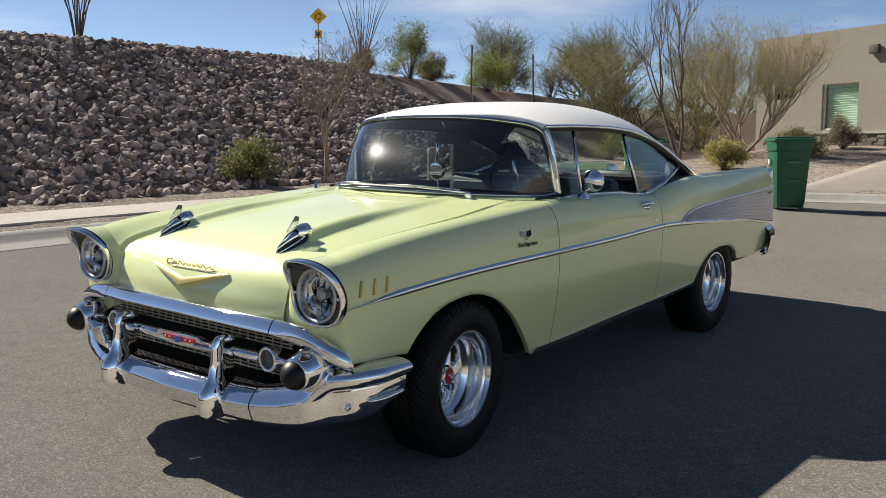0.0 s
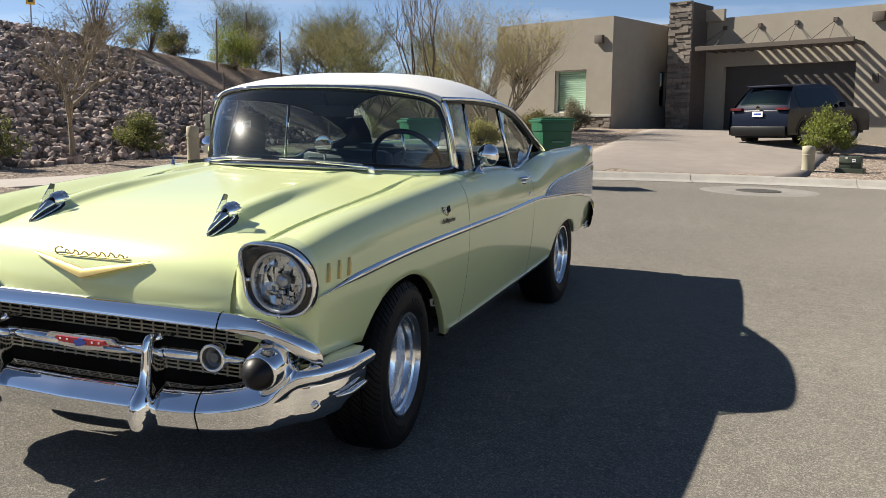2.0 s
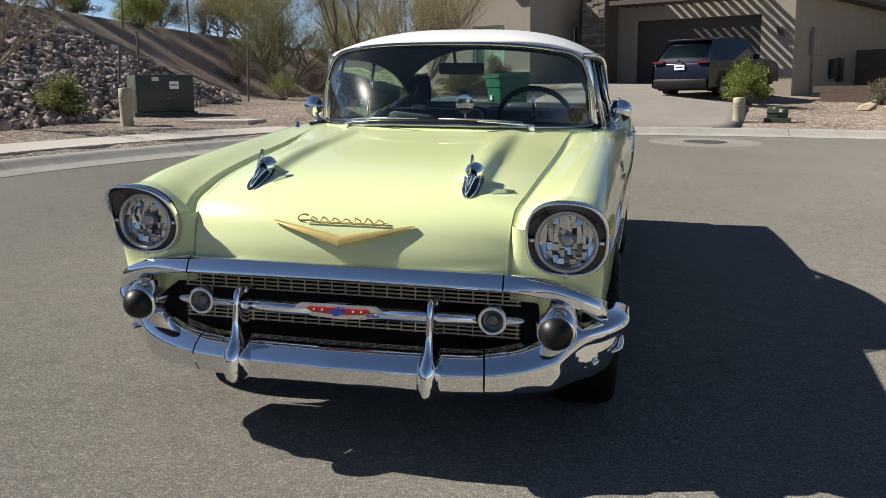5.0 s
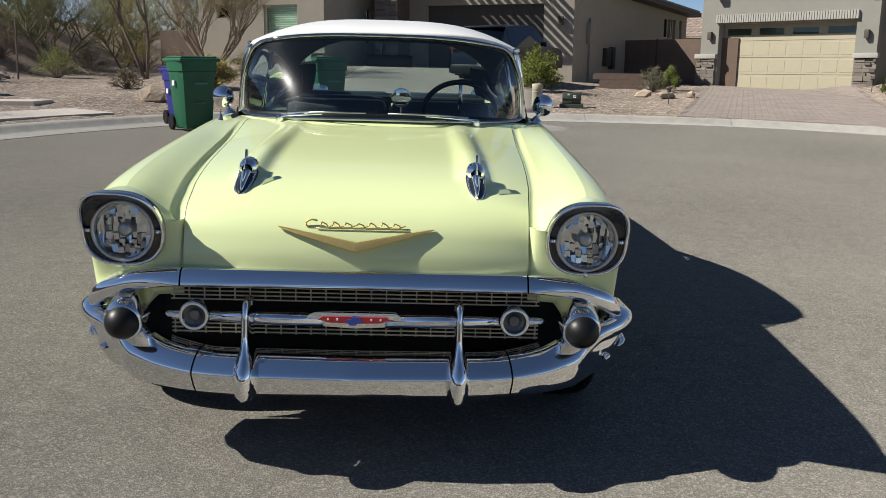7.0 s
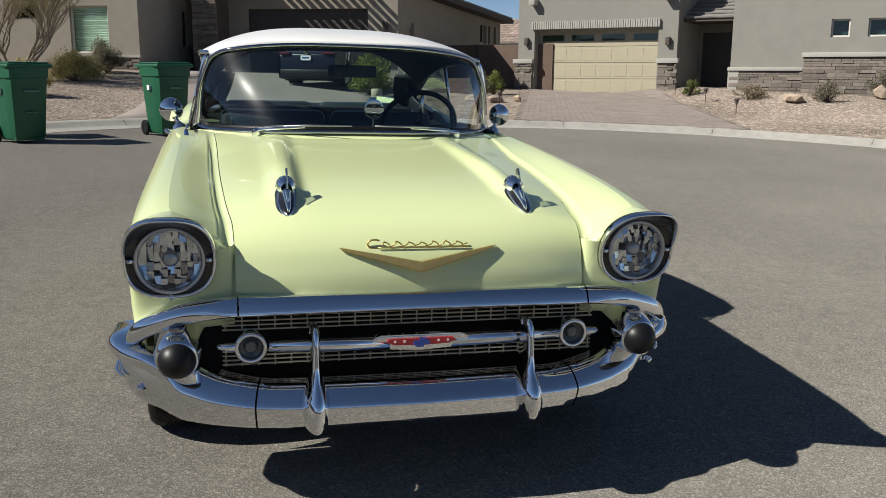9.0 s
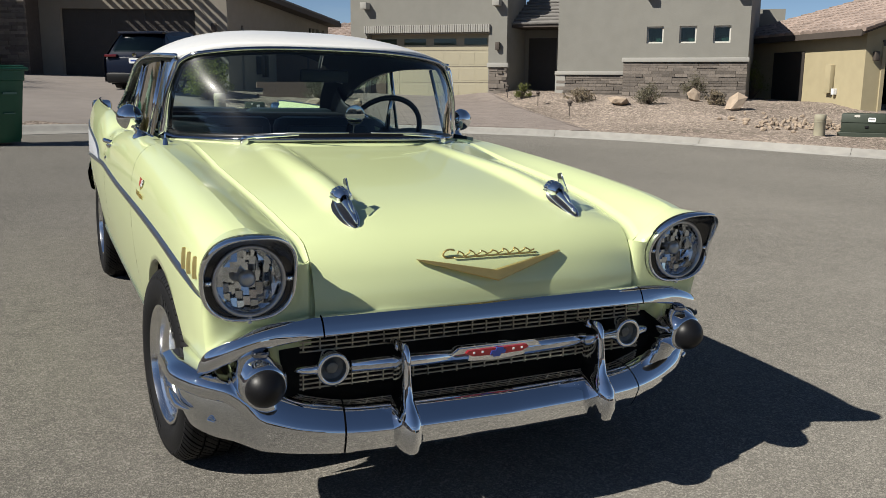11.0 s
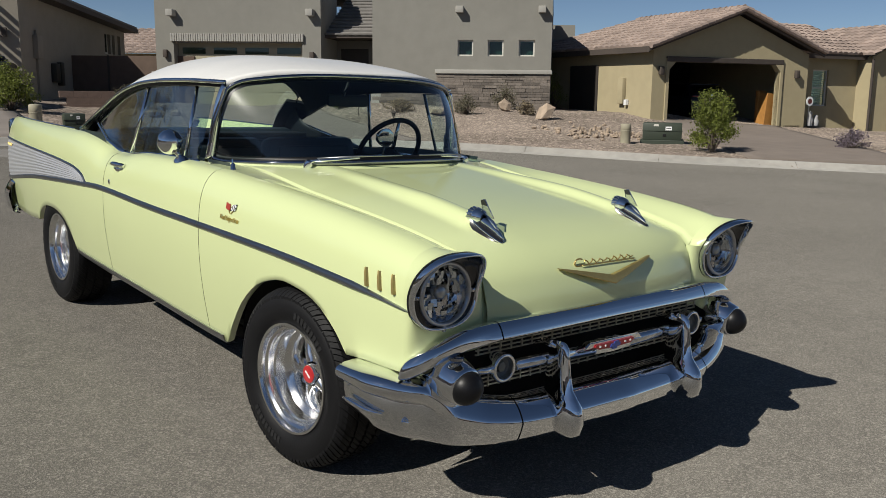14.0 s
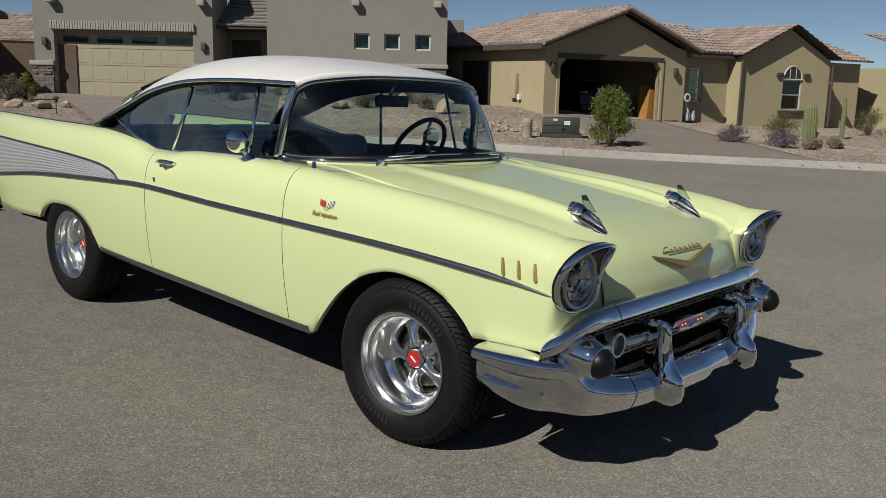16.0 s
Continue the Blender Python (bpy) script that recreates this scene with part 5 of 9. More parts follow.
def pavers(name, label, corners, wid, leng, lift=0.035, run=0.21, cross=0.105, limit=280):
    """Paving bricks in running bond over a four-cornered patch."""
    a, b, c, d = [np.array(p, float) for p in corners]
    drive = tagged(new(name), label, "driveway", kind="structure")
    v, f = [], []
    nr, nc = int(leng / cross), int(wid / run)
    for r in range(nr):
        for q in range(nc):
            off = 0.5 * (r % 2)
            cs = []
            for (i, j) in ((r + 0.03, q + off + 0.02), (r + 0.03, q + off + 0.98), (r + 0.97, q + off + 0.98), (r + 0.97, q + off + 0.02)):
                k, t = i / nr, j / (nc + 0.5)
                cs.append((a + (d - a) * k) * (1 - t) + (b + (c - b) * k) * t)
            base = len(v)
            v.extend(cs)
            f.append((base, base + 1, base + 2, base + 3))
    V = np.array(v)
    z = ground_z(V[:, 0], V[:, 1]) + lift
    top = np.column_stack([V, z])
    n = len(top)
    allv = np.vstack([top, top - [0, 0, 0.03]])
    faces = []
    for q in f:
        faces.append(q)
        for i in range(4):
            faces.append((q[i], q[i] + n, q[(i + 1) % 4] + n, q[(i + 1) % 4]))
    o = part("paver_field", mesh_of("paver_field", allv, faces, M_PAVER), M_PAVER, drive)
    tagged(o, kind="stuff")
    return drive


ground_patch("soil_slope", "dark brown bare soil on the planted slope", [(-12.7, 24.2), (-17.2, 19.6), (-19.0, 33.0), (-13.4, 36.0)], M_SOIL, 40, 0.012, "soil")
ground_patch("driveway_1", "brown concrete driveway rising to the pillar house", [(-2.7, 14.4), (2.8, 15.85), (4.6, 29.0), (-1.6, 31.4)], M_DRIVE)
pavers("driveway_2", "reddish paver driveway before the beige garage door", [(5.85, 15.85), (10.7, 13.7), (14.5, 25.4), (10.9, 29.2)], 5.3, 11.8, run=0.30, cross=0.15)
ground_patch("driveway_3", "brown concrete driveway before the open garage", [(15.3, 7.68), (18.2, 4.75), (27.4, 14.0), (22.5, 15.4)], M_DRIVEDK)


# ---- bins, boxes, posts ----
def wheelie_bin(name, label, x, y, turn, body, h=1.12):
    t = thing(name, label, "bin", Matrix.Translation((x, y, plane_z(x, y) + 0.01)) @ rot(0, 0, turn), group="wheeled bins at the kerb")
    rows = []
    for z, hx, hy in ((0.05, 0.23, 0.24), (0.10, 0.25, 0.27), (h - 0.22, 0.30, 0.36), (h - 0.21, 0.32, 0.38), (h - 0.06, 0.325, 0.385)):
        ring = []
        for q in np.linspace(0, 2 * math.pi, 25)[:-1]:
            c, s_ = math.cos(q), math.sin(q)
            r = (abs(c) ** 6 + abs(s_) ** 6) ** (-1 / 6)
            ring.append((hx * r * c, hy * r * s_, z))
        rows.append(ring)
    part("body", sheet(np.array(rows), wrap=True), body, t, smooth=40)
    part("base", boxbm(-0.22, 0.22, -0.23, 0.23, 0.03, 0.07, 0.01), body, t)
    bm = bmesh.new()
    box(bm, -0.335, 0.335, -0.40, 0.40, h - 0.065, h - 0.01, 0.02)
    box(bm, -0.30, 0.30, -0.36, 0.34, h - 0.012, h + 0.02, 0.02)
    part("lid", bm, body, t, smooth=True)
    part("handle", tube(bmesh.new(), [(-0.26, 0.40, h - 0.08), (-0.26, 0.47, h - 0.06), (0.26, 0.47, h - 0.06), (0.26, 0.40, h - 0.08)], 0.016, 8), body, t, smooth="all")
    for s in (1, -1):
        w = part("wheel", lathe(bmesh.new(), [(0.02, -0.03), (0.10, -0.03), (0.125, -0.02), (0.125, 0.02), (0.10, 0.03), (0.05, 0.02), (0.0, 0.02)], Matrix.Translation((s * 0.27, 0.26, 0.125)) @ rot(0, s * 90), 20), M_BLACK, t, smooth=40)
    part("axle", tube(bmesh.new(), [(-0.27, 0.26, 0.125), (0.27, 0.26, 0.125)], 0.012, 6), M_GALV, t)
    part("mark", boxbm(-0.328, -0.300, -0.06, 0.02, h - 0.44, h - 0.36), M_WHITE, t, "plain white mark")
    part("mark_bar", boxbm(-0.11, 0.11, -0.385, -0.358, h - 0.42, h - 0.39), M_BINMARK, t, "plain pale bars of writing")
    part("mark_bar", boxbm(-0.09, 0.09, -0.34, -0.30, h - 0.72, h - 0.705), M_BINMARK, t)
    return t


wheelie_bin("wheeled_bin", "dark green wheeled bin standing in the gutter", -3.55, 11.0, 36, M_BING, 1.16)
wheelie_bin("wheeled_bin", "dark green wheeled bin with closed lid by the kerb", -1.55, 12.4, 31, M_BING, 1.20)
wheelie_bin("wheeled_bin", "blue wheeled bin half hidden behind a green one", -3.92, 11.95, 34, M_BINB, 0.98)


def utility_box(name, label, x, y, turn, w, d, h, material, z=None):
    t = thing(name, label, "utility box", Matrix.Translation((x, y, (gz(x, y) if z is None else z) - 0.02)) @ rot(0, 0, turn))
    part("cabinet", boxbm(-w / 2, w / 2, -d / 2, d / 2, 0.10, h, 0.02), material, t, smooth=True)
    part("lid", boxbm(-w / 2 - 0.015, w / 2 + 0.015, -d / 2 - 0.015, d / 2 + 0.015, h * 0.62, h * 0.64), material, t)
    part("pad", boxbm(-w / 2 - 0.06, w / 2 + 0.06, -d / 2 - 0.06, d / 2 + 0.06, -0.05, 0.10, 0.01), material, t)
    part("sticker", boxbm(w * 0.08, w * 0.24, -d / 2 - 0.004, -d / 2 + 0.01, h * 0.66, h * 0.84), M_WHITE, t, "pale warning sticker with plain bars")
    part("sticker_bar", boxbm(w * 0.10, w * 0.22, -d / 2 - 0.006, -d / 2, h * 0.74, h * 0.77), M_BLKPAINT, t)
    part("sticker", boxbm(-w * 0.22, -w * 0.10, -d / 2 - 0.004, -d / 2 + 0.01, h * 0.85, h * 0.95), M_FRAME, t)
    part("latch", boxbm(w * 0.02, w * 0.10, -d / 2 - 0.02, -d / 2, h * 0.38, h * 0.48, 0.005), M_BLKPAINT, t)
    return t


utility_box("transformer_box", "dark olive steel transformer box on a concrete pad", -10.75, 16.0, 42, 1.35, 1.2, 0.98, M_UTIL)
utility_box("small_utility_box", "green steel utility box on gravel near the kerb", 16.95, 11.4, -54, 1.0, 0.7, 0.54, M_UTIL)
utility_box("low_utility_box", "low grey-green utility box on the gravel bed", 3.78, 17.55, -10, 0.44, 0.36, 0.36, M_UTIL)


def pedestal(name, label, x, y, r, h):
    t = thing(name, label, "pedestal post", Matrix.Translation((x, y, gz(x, y) - 0.02)))
    part("post", lathe(bmesh.new(), [(r, 0), (r, h * 0.72), (r * 1.03, h * 0.73), (r * 1.03, h * 0.96), (r * 0.9, h), (0, h + 0.01)], None, 20), M_POST, t, smooth=40)
    part("band", lathe(bmesh.new(), [(r * 1.05, h * 0.66), (r * 1.05, h * 0.70)], None, 20), M_POST, t)
    return t


pedestal("cable_pedestal", "tan plastic cable pedestal on the gravel verge", -9.5, 12.6, 0.13, 0.78)
pedestal("cable_pedestal", "tan plastic cable pedestal beside the driveway", 2.92, 17.3, 0.13, 0.56)
pedestal("cable_pedestal", "tan plastic cable pedestal beside a utility box", 15.66, 11.59, 0.13, 0.52)

mh = thing("manhole_cover", "cast-iron manhole cover in a pale concrete collar", "manhole cover", Matrix.Translation((2.0, 13.45, plane_z(2.0, 13.45))) @ LEAN_M)
part("collar", lathe(bmesh.new(), [(0.0, 0.003), (0.40, 0.003), (0.98, 0.004), (1.02, 0.0)], None, 40), M_COLLAR, mh)
part("cover", lathe(bmesh.new(), [(0.0, 0.010), (0.36, 0.012), (0.39, 0.010), (0.40, 0.002)], None, 36), M_IRON, mh)
part("cover_ring", lathe(bmesh.new(), [(0.30, 0.0115), (0.31, 0.016), (0.33, 0.016), (0.34, 0.0115)], None, 36), M_IRON, mh)
pad = thing("concrete_pad", "pale square concrete pad on the gravel", "concrete pad", Matrix.Translation((-8.0, 14.0, gz(-8.0, 14.0))))
part("slab", boxbm(-0.75, 0.75, -0.45, 0.45, -0.08, 0.05, 0.01), M_WALK, pad)

lw = thing("block_wall", "low red block planter wall beside the house", "wall", Matrix.Translation((6.84, 25.05, gz(6.84, 25.05))) @ rot(0, 0, -10))
_bl = finish("block", boxbm(0.002, 0.398, 0, 0.2, 0.002, 0.198), M_BLOCKW)
for r in range(3):
    for k in range(4):
        part("block", _bl, M_BLOCKW, lw).location = (-1.1 + 0.4 * k + 0.2 * (r % 2), 0, 0.2 * r - 0.1)

# traffic sign on the crest
sx, sy = -38.4, 36.6
sg = thing("roundabout_sign", "yellow diamond roundabout warning sign on a steel post", "road sign", Matrix.Translation((sx, sy, 7.45)) @ rot(0, 0, 44))
part("post", boxbm(-0.04, 0.04, -0.02, 0.02, -6.0, 2.6), M_GALV, sg)
part("diamond", boxbm(-0.38, 0.38, -0.03, -0.02, -0.38, 0.38, 0.0, Matrix.Translation((0, 0, 2.38)) @ Matrix.Rotation(radians(45), 4, "Y")), M_SIGN, sg)
bm = bmesh.new()
for k in range(3):
    a0 = 2 * math.pi * k / 3
    tube(bm, [(0.19 * math.cos(a0 + t), -0.035, 2.38 + 0.19 * math.sin(a0 + t)) for t in np.linspace(0.2, 1.8, 9)], [0.035] * 8 + [0.005], 6)
part("arrows", bm, M_BLKPAINT, sg)
part("speed_plate", boxbm(-0.24, 0.24, -0.03, -0.02, 1.02, 1.52), M_SIGN, sg)
part("plate_bars", boxbm(-0.13, 0.13, -0.034, -0.028, 1.14, 1.40), M_BLKPAINT, sg, "plain bars of writing")

# ---- planting ----
tree("bare_tree", "bare grey-barked young tree at the foot of the stone bank", -11.2, 10.9, 4.0, 3, M_BARKL, M_LEAFD, leaves=1800, lsize=0.17, lspread=0.10, levels=4, kids=4, r0=0.062, shrink=0.72, spread=0.95, upward=0.26, start=0.34, narrow=0.05)
bush("round_bush", "green-yellow rounded desert bush at the bank's foot", -11.35, 13.1, 1.05, 0.92, 5, M_LEAF, 6500, 0.055)
bush("round_bush", "green-yellow rounded desert bush at the bank's foot", -11.05, 8.7, 1.3, 1.0, 6, M_LEAF, 6500, 0.055)
for k, (x, y, h) in enumerate(((-17.3, 8.5, 2.4), (-17.3, 18.5, 2.45))):
    rng = random.Random(40 + k)
    t = thing("ocotillo", "spiny ocotillo shrub of bare upright wands on the crest", "shrub", Matrix.Translation((x, y, gz(x, y) - 0.05)), group="shrubs on the crest")
    for q in range(15):
        a, ln = rng.uniform(0, 6.28), rng.uniform(0.16, 0.42)
        pts = [(0.05 * math.cos(a), 0.05 * math.sin(a), 0)] + [(math.cos(a) * ln * s_ ** 1.2 * h * 0.9 + rng.gauss(0, 0.02), math.sin(a) * ln * s_ ** 1.2 * h * 0.9 + rng.gauss(0, 0.02), h * s_ * rng.uniform(0.92, 1.0)) for s_ in (0.35, 0.7, 1.0)]
        part("wand", tube(bmesh.new(), pts, [0.018, 0.015, 0.012, 0.005], 5), M_BARK, t)
CREST = [(-17.2, 20.8, 1.9, 2.0, M_LEAF), (-17.8, 22.8, 1.5, 1.1, M_LEAFG), (-16.8, 25.0, 1.9, 1.6, M_LEAFB), (-18.2, 19.4, 1.1, 0.9, M_LEAFG), (-17.5, 27.5, 2.2, 1.6, M_LEAFG)]
for k, (x, y, w, h, lf) in enumerate(CREST):
    bush("crest_bush", "green desert bush on top of the embankment", x, y, w, h, 60 + k, lf, 9500, 0.065)
for k, (x, y, h) in enumerate(((-16.6, 23.6, 1.9), (-17.0, 26.0, 2.2), (-16.0, 27.0, 2.1), (-12.8, 17.4, 1.2), (-13.75, 19.9, 1.3), (-11.8, 23.0, 1.9))):
    t = thing("tree_stake", "brown wooden tree stake standing in gravel", "stake", Matrix.Translation((x, y, gz(x, y) - 0.1)) @ rot(2 * (k % 3) - 2, 3 * (k % 2), 0), group="tree stakes")
    part("stake", tube(bmesh.new(), [(0, 0, 0), (0, 0, h)], [0.035, 0.032], 6), M_BARK, t)
PALO = [(-12.6, 27.5, 5.0, 3, 1), (-15.0, 31.5, 5.5, 3, 2), (-12.2, 33.5, 5.0, 2, 3), (-17.5, 35.0, 5.6, 3, 4), (-9.8, 36.5, 5.2, 3, 5), (-13.8, 38.5, 5.6, 2, 6), (-20.0, 30.5, 5.0, 3, 7), (-21.5, 40, 6, 3, 8), (-8.0, 40.0, 5.4, 2, 9), (-16, 44, 6, 3, 10)]
for k, (x, y, h, n, sd) in enumerate(PALO):
    tree("palo_verde", "spreading desert tree with thin yellow-green foliage", x, y, h, 100 + sd, M_BARKG, M_LEAFY if k % 3 else M_LEAF, leaves=9000, lsize=0.055, lspread=0.21, trunks=n + 2, levels=3, kids=5, r0=0.05, lean=0.75, shrink=0.74, spread=0.92, upward=0.16, start=0.30, narrow=0.35)
tree("bare_tree", "tall bare multi-stemmed tree before the grey house", -7.9, 22.6, 6.0, 21, M_BARK, None, trunks=2, levels=4, kids=3, r0=0.06, lean=0.22, shrink=0.66, spread=0.5, upward=0.45, start=0.38)
tree("mesquite_tree", "leafless spreading tree with fine twigs by the house wall", -6.3, 23.6, 5.6, 22, M_BARKL, M_LEAFY, leaves=16000, lsize=0.10, lspread=0.20, trunks=7, levels=4, kids=4, r0=0.045, lean=0.85, shrink=0.70, spread=0.62, upward=0.26, start=0.29, narrow=0.10)
bush("yellow_bush", "low yellow-green bush on the gravel by the house", -5.1, 19.0, 1.2, 0.85, 71, M_LEAFY, 6500, 0.06)
bush("yellow_bush", "low yellow-green bush on the gravel by the house", -4.7, 23.4, 1.7, 0.8, 72, M_LEAFY, 8000, 0.06)
bush("round_shrub", "dark grey-green rounded shrub below the house window", -4.2, 26.6, 1.2, 1.05, 73, M_LEAFG, 6500, 0.055)
for k, (x, y, w, h, lf) in enumerate(((-13.4, 25.4, 1.8, 1.0, M_LEAFD), (-14.6, 28.6, 2.0, 1.3, M_LEAFG), (-12.4, 30.2, 1.6, 1.0, M_LEAFD), (-11.2, 33.0, 2.2, 1.5, M_LEAFY), (-15.4, 33.6, 2.4, 1.6, M_LEAFD), (-9.4, 32.2, 1.8, 1.1, M_LEAFG),
                                          (-13.2, 36.8, 2.6, 1.7, M_LEAFY), (-8.6, 28.4, 1.5, 0.9, M_LEAFD), (-17.0, 30.0, 2.2, 1.5, M_LEAFG), (-10.2, 38.4, 2.6, 1.8, M_LEAFG))):
    bush("dry_brush", "dry twiggy desert brush on the gravel slope", x, y, w, h, 130 + k, lf, 2600, 0.075, 0.22, category="brush")
bush("round_shrub", "low dry brownish shrub on the gravel slope", -7.0, 18.2, 0.9, 0.5, 74, M_LEAFD, 1200, 0.06)
bush("round_shrub", "green shrub at the foot of the gravel slope", -11.4, 24.8, 1.6, 1.0, 75, M_LEAF, 2200, 0.06)
bush("bright_bush", "bright yellow-green bush beside the driveway", 3.50, 21.6, 1.25, 1.20, 76, M_LEAFB, 5200, 0.07)
bush("sage_bush", "grey-green bush beside the low block wall", 7.42, 24.16, 0.95, 0.75, 77, M_LEAFG, 2200, 0.06)
bush("bright_bush", "bright green leafy shrub behind a grey bush", 8.14, 24.79, 0.6, 0.8, 78, M_LEAFB, 1600, 0.07)
for k, (x, y, w, h, lf) in enumerate(((15.75, 17.95, 0.85, 0.58, M_LEAFG), (18.55, 19.1, 0.95, 0.88, M_LEAFG), (17.45, 17.05, 0.72, 0.42, M_LEAFD), (14.6, 20.0, 1.15, 0.45, M_LEAFD), (14.3, 22.85, 0.6, 0.5, M_LEAF), (22.3, 20.4, 1.1, 1.35, M_LEAFB))):
    bush("garden_shrub", "grey-green garden shrub on the gravel before the house", x, y, w, h, 80 + k, lf, 1700, 0.055)
bush("creosote_bush", "tall light-green feathery bush beside the utility box", 15.95, 9.2, 1.05, 1.5, 90, M_LEAFB, 9000, 0.065, 0.35)
for k, (x, y, w, h, lf, lab) in enumerate(((21.06, 8.26, 0.9, 0.55, M_LAV, "mauve-grey flowering shrub on gravel"), (21.41, 6.94, 1.1, 0.55, M_LAV, "mauve-grey flowering shrub on gravel"), (26.28, 8.84, 1.2, 0.85, M_LEAF, "rounded olive-green bush below the arched window"), (31.09, 7.47, 1.6, 1.05, M_LEAF, "large rounded dark-green bush"), (21.63, 6.18, 0.6, 0.35, M_LEAFD, "small dark shrub on the gravel"), (22.99, 6.05, 0.6, 0.35, M_LEAFD, "small dark shrub on the gravel"))):
    bush("flower_bed_bush", lab, x, y, w, h, 95 + k, lf, 1700, 0.06)


def boulder(x, y, w, h, seed, lab="pale tan landscape boulder on gravel"):
    me = stone_mesh("boulder", 0.5, M_BOULDER, seed, 0.9)
    o = tagged(new("boulder", me), lab, "boulder", "landscape boulders")
    o.matrix_world = Matrix.LocRotScale((x, y, gz(x, y) + h * 0.25), Euler((0, 0, seed)), (w, w * 0.7, h))


for q in ((15.0, 18.4, 1.15, 0.42, 1), (17.95, 18.5, 0.55, 0.6, 2), (17.5, 16.15, 0.85, 0.75, 3), (18.06, 13.47, 0.5, 0.35, 4), (17.52, 13.16, 0.4, 0.3, 5), (-5.6, 15.6, 0.75, 0.55, 6), (7.05, 21.25, 0.9, 0.4, 7), (7.95, 21.71, 0.5, 0.3, 8), (6.56, 21.81, 0.6, 0.35, 9), (25.16, 7.57, 0.7, 0.6, 11)):
    boulder(*q)
rng_ = random.Random(8)
for k in range(80):
    x, y = 16.9 + rng_.gauss(0, 0.75), 13.6 + rng_.gauss(0, 0.75)
    boulder(x, y, rng_.uniform(0.10, 0.24), rng_.uniform(0.10, 0.20), 20 + k, "small pale stone in a dry stream bed")
# saguaro
cx, cy = 24.43, 7.28
ct = thing("saguaro_cactus", "ribbed green saguaro cactus in the gravel bed", "cactus", Matrix.Translation((cx, cy, gz(cx, cy) - 0.05)))
rows = []
for z, r in ((0, 0.19), (0.35, 0.21), (0.8, 0.21), (1.1, 0.17), (1.22, 0.09), (1.26, 0.02)):
    rows.append([((r * (1 - 0.12 * (k % 2))) * math.cos(6.2832 * k / 32), (r * (1 - 0.12 * (k % 2))) * math.sin(6.2832 * k / 32), z) for k in range(32)])
part("stem", sheet(np.array(rows), wrap=True), M_CACTUS, ct)
t = thing("slim_cactus", "slim upright cactus beside the gable wall", "cactus", Matrix.Translation((27.53, 7.29, gz(27.53, 7.29) - 0.05)))
part("stem", tube(bmesh.new(), [(0, 0, 0), (0.02, 0, 0.8), (0, 0, 1.4)], [0.07, 0.08, 0.05], 10), M_CACTUS, t)
# path lights and small things
for k, (x, y) in enumerate(((6.69, 19.59), (13.66, 20.83), (12.78, 17.73), (14.05, 23.43))):
    t = thing("path_light", "small dark garden path light on a stake", "path light", Matrix.Translation((x, y, gz(x, y))), group="garden path lights")
    part("stake", tube(bmesh.new(), [(0, 0, 0), (0, 0, 0.38)], 0.012, 6), M_TRIMDK, t)
    part("shade", lathe(bmesh.new(), [(0.0, 0.46), (0.06, 0.44), (0.085, 0.40), (0.05, 0.38), (0.05, 0.30), (0.0, 0.30)], None, 14), M_TRIMDK, t)
for k, (x, h) in enumerate(((7.45, 0.55), (7.75, 0.42))):
    t = thing("garden_ornament", "small white and grey ornament beside the garage", "garden ornament", on_h4(x, 0.2, Z4))
    part("figure", lathe(bmesh.new(), [(0.10, 0), (0.12, h * 0.4), (0.07, h * 0.7), (0.09, h * 0.85), (0.0, h)], None, 12), M_CLOTH, t, smooth="all")
t = thing("yard_sign", "small white round yard sign on a thin stake", "yard sign", on_h4(7.15, 0.0, Z4))
part("stake", tube(bmesh.new(), [(0, 0, 0), (0, 0, 0.8)], 0.012, 6), M_GALV, t)
part("disc", lathe(bmesh.new(), [(0.0, 0.0), (0.17, 0.0), (0.17, 0.02), (0.0, 0.02)], Matrix.Translation((0, 0, 0.9)) @ rot(90), 16), M_WHITE, t)
part("disc_face", lathe(bmesh.new(), [(0.0, 0.0), (0.10, 0.0), (0.10, 0.004)], Matrix.Translation((0, -0.022, 0.9)) @ rot(90), 16), M_TAILDK, t)

# ---- the car: x to its left, y to its rear, front axle at y = 0 ----
CAR = thing("vintage_hardtop_car", "pale yellow two-door hardtop car with white roof and chrome bumpers", "car", LEAN_M)

W_KEYS = [(-0.72, 0.868), (-0.6, 0.884), (-0.3, 0.893), (0.5, 0.897), (1.5, 0.902), (2.2, 0.898), (3.0, 0.880), (3.6, 0.850), (4.1, 0.805), (4.32, 0.775)]
CROWN_KEYS = [(-0.72, 0.925), (-0.5, 0.960), (-0.1, 0.996), (0.4, 1.026), (0.85, 1.044), (1.2, 1.045), (1.6, 1.035), (1.86, 1.012), (2.0, 1.012), (2.12, 1.038),
              (2.3, 1.066), (2.6, 1.086), (3.3, 1.084), (4.0, 1.085), (4.3, 1.080)]
AXLE_R = 2.915


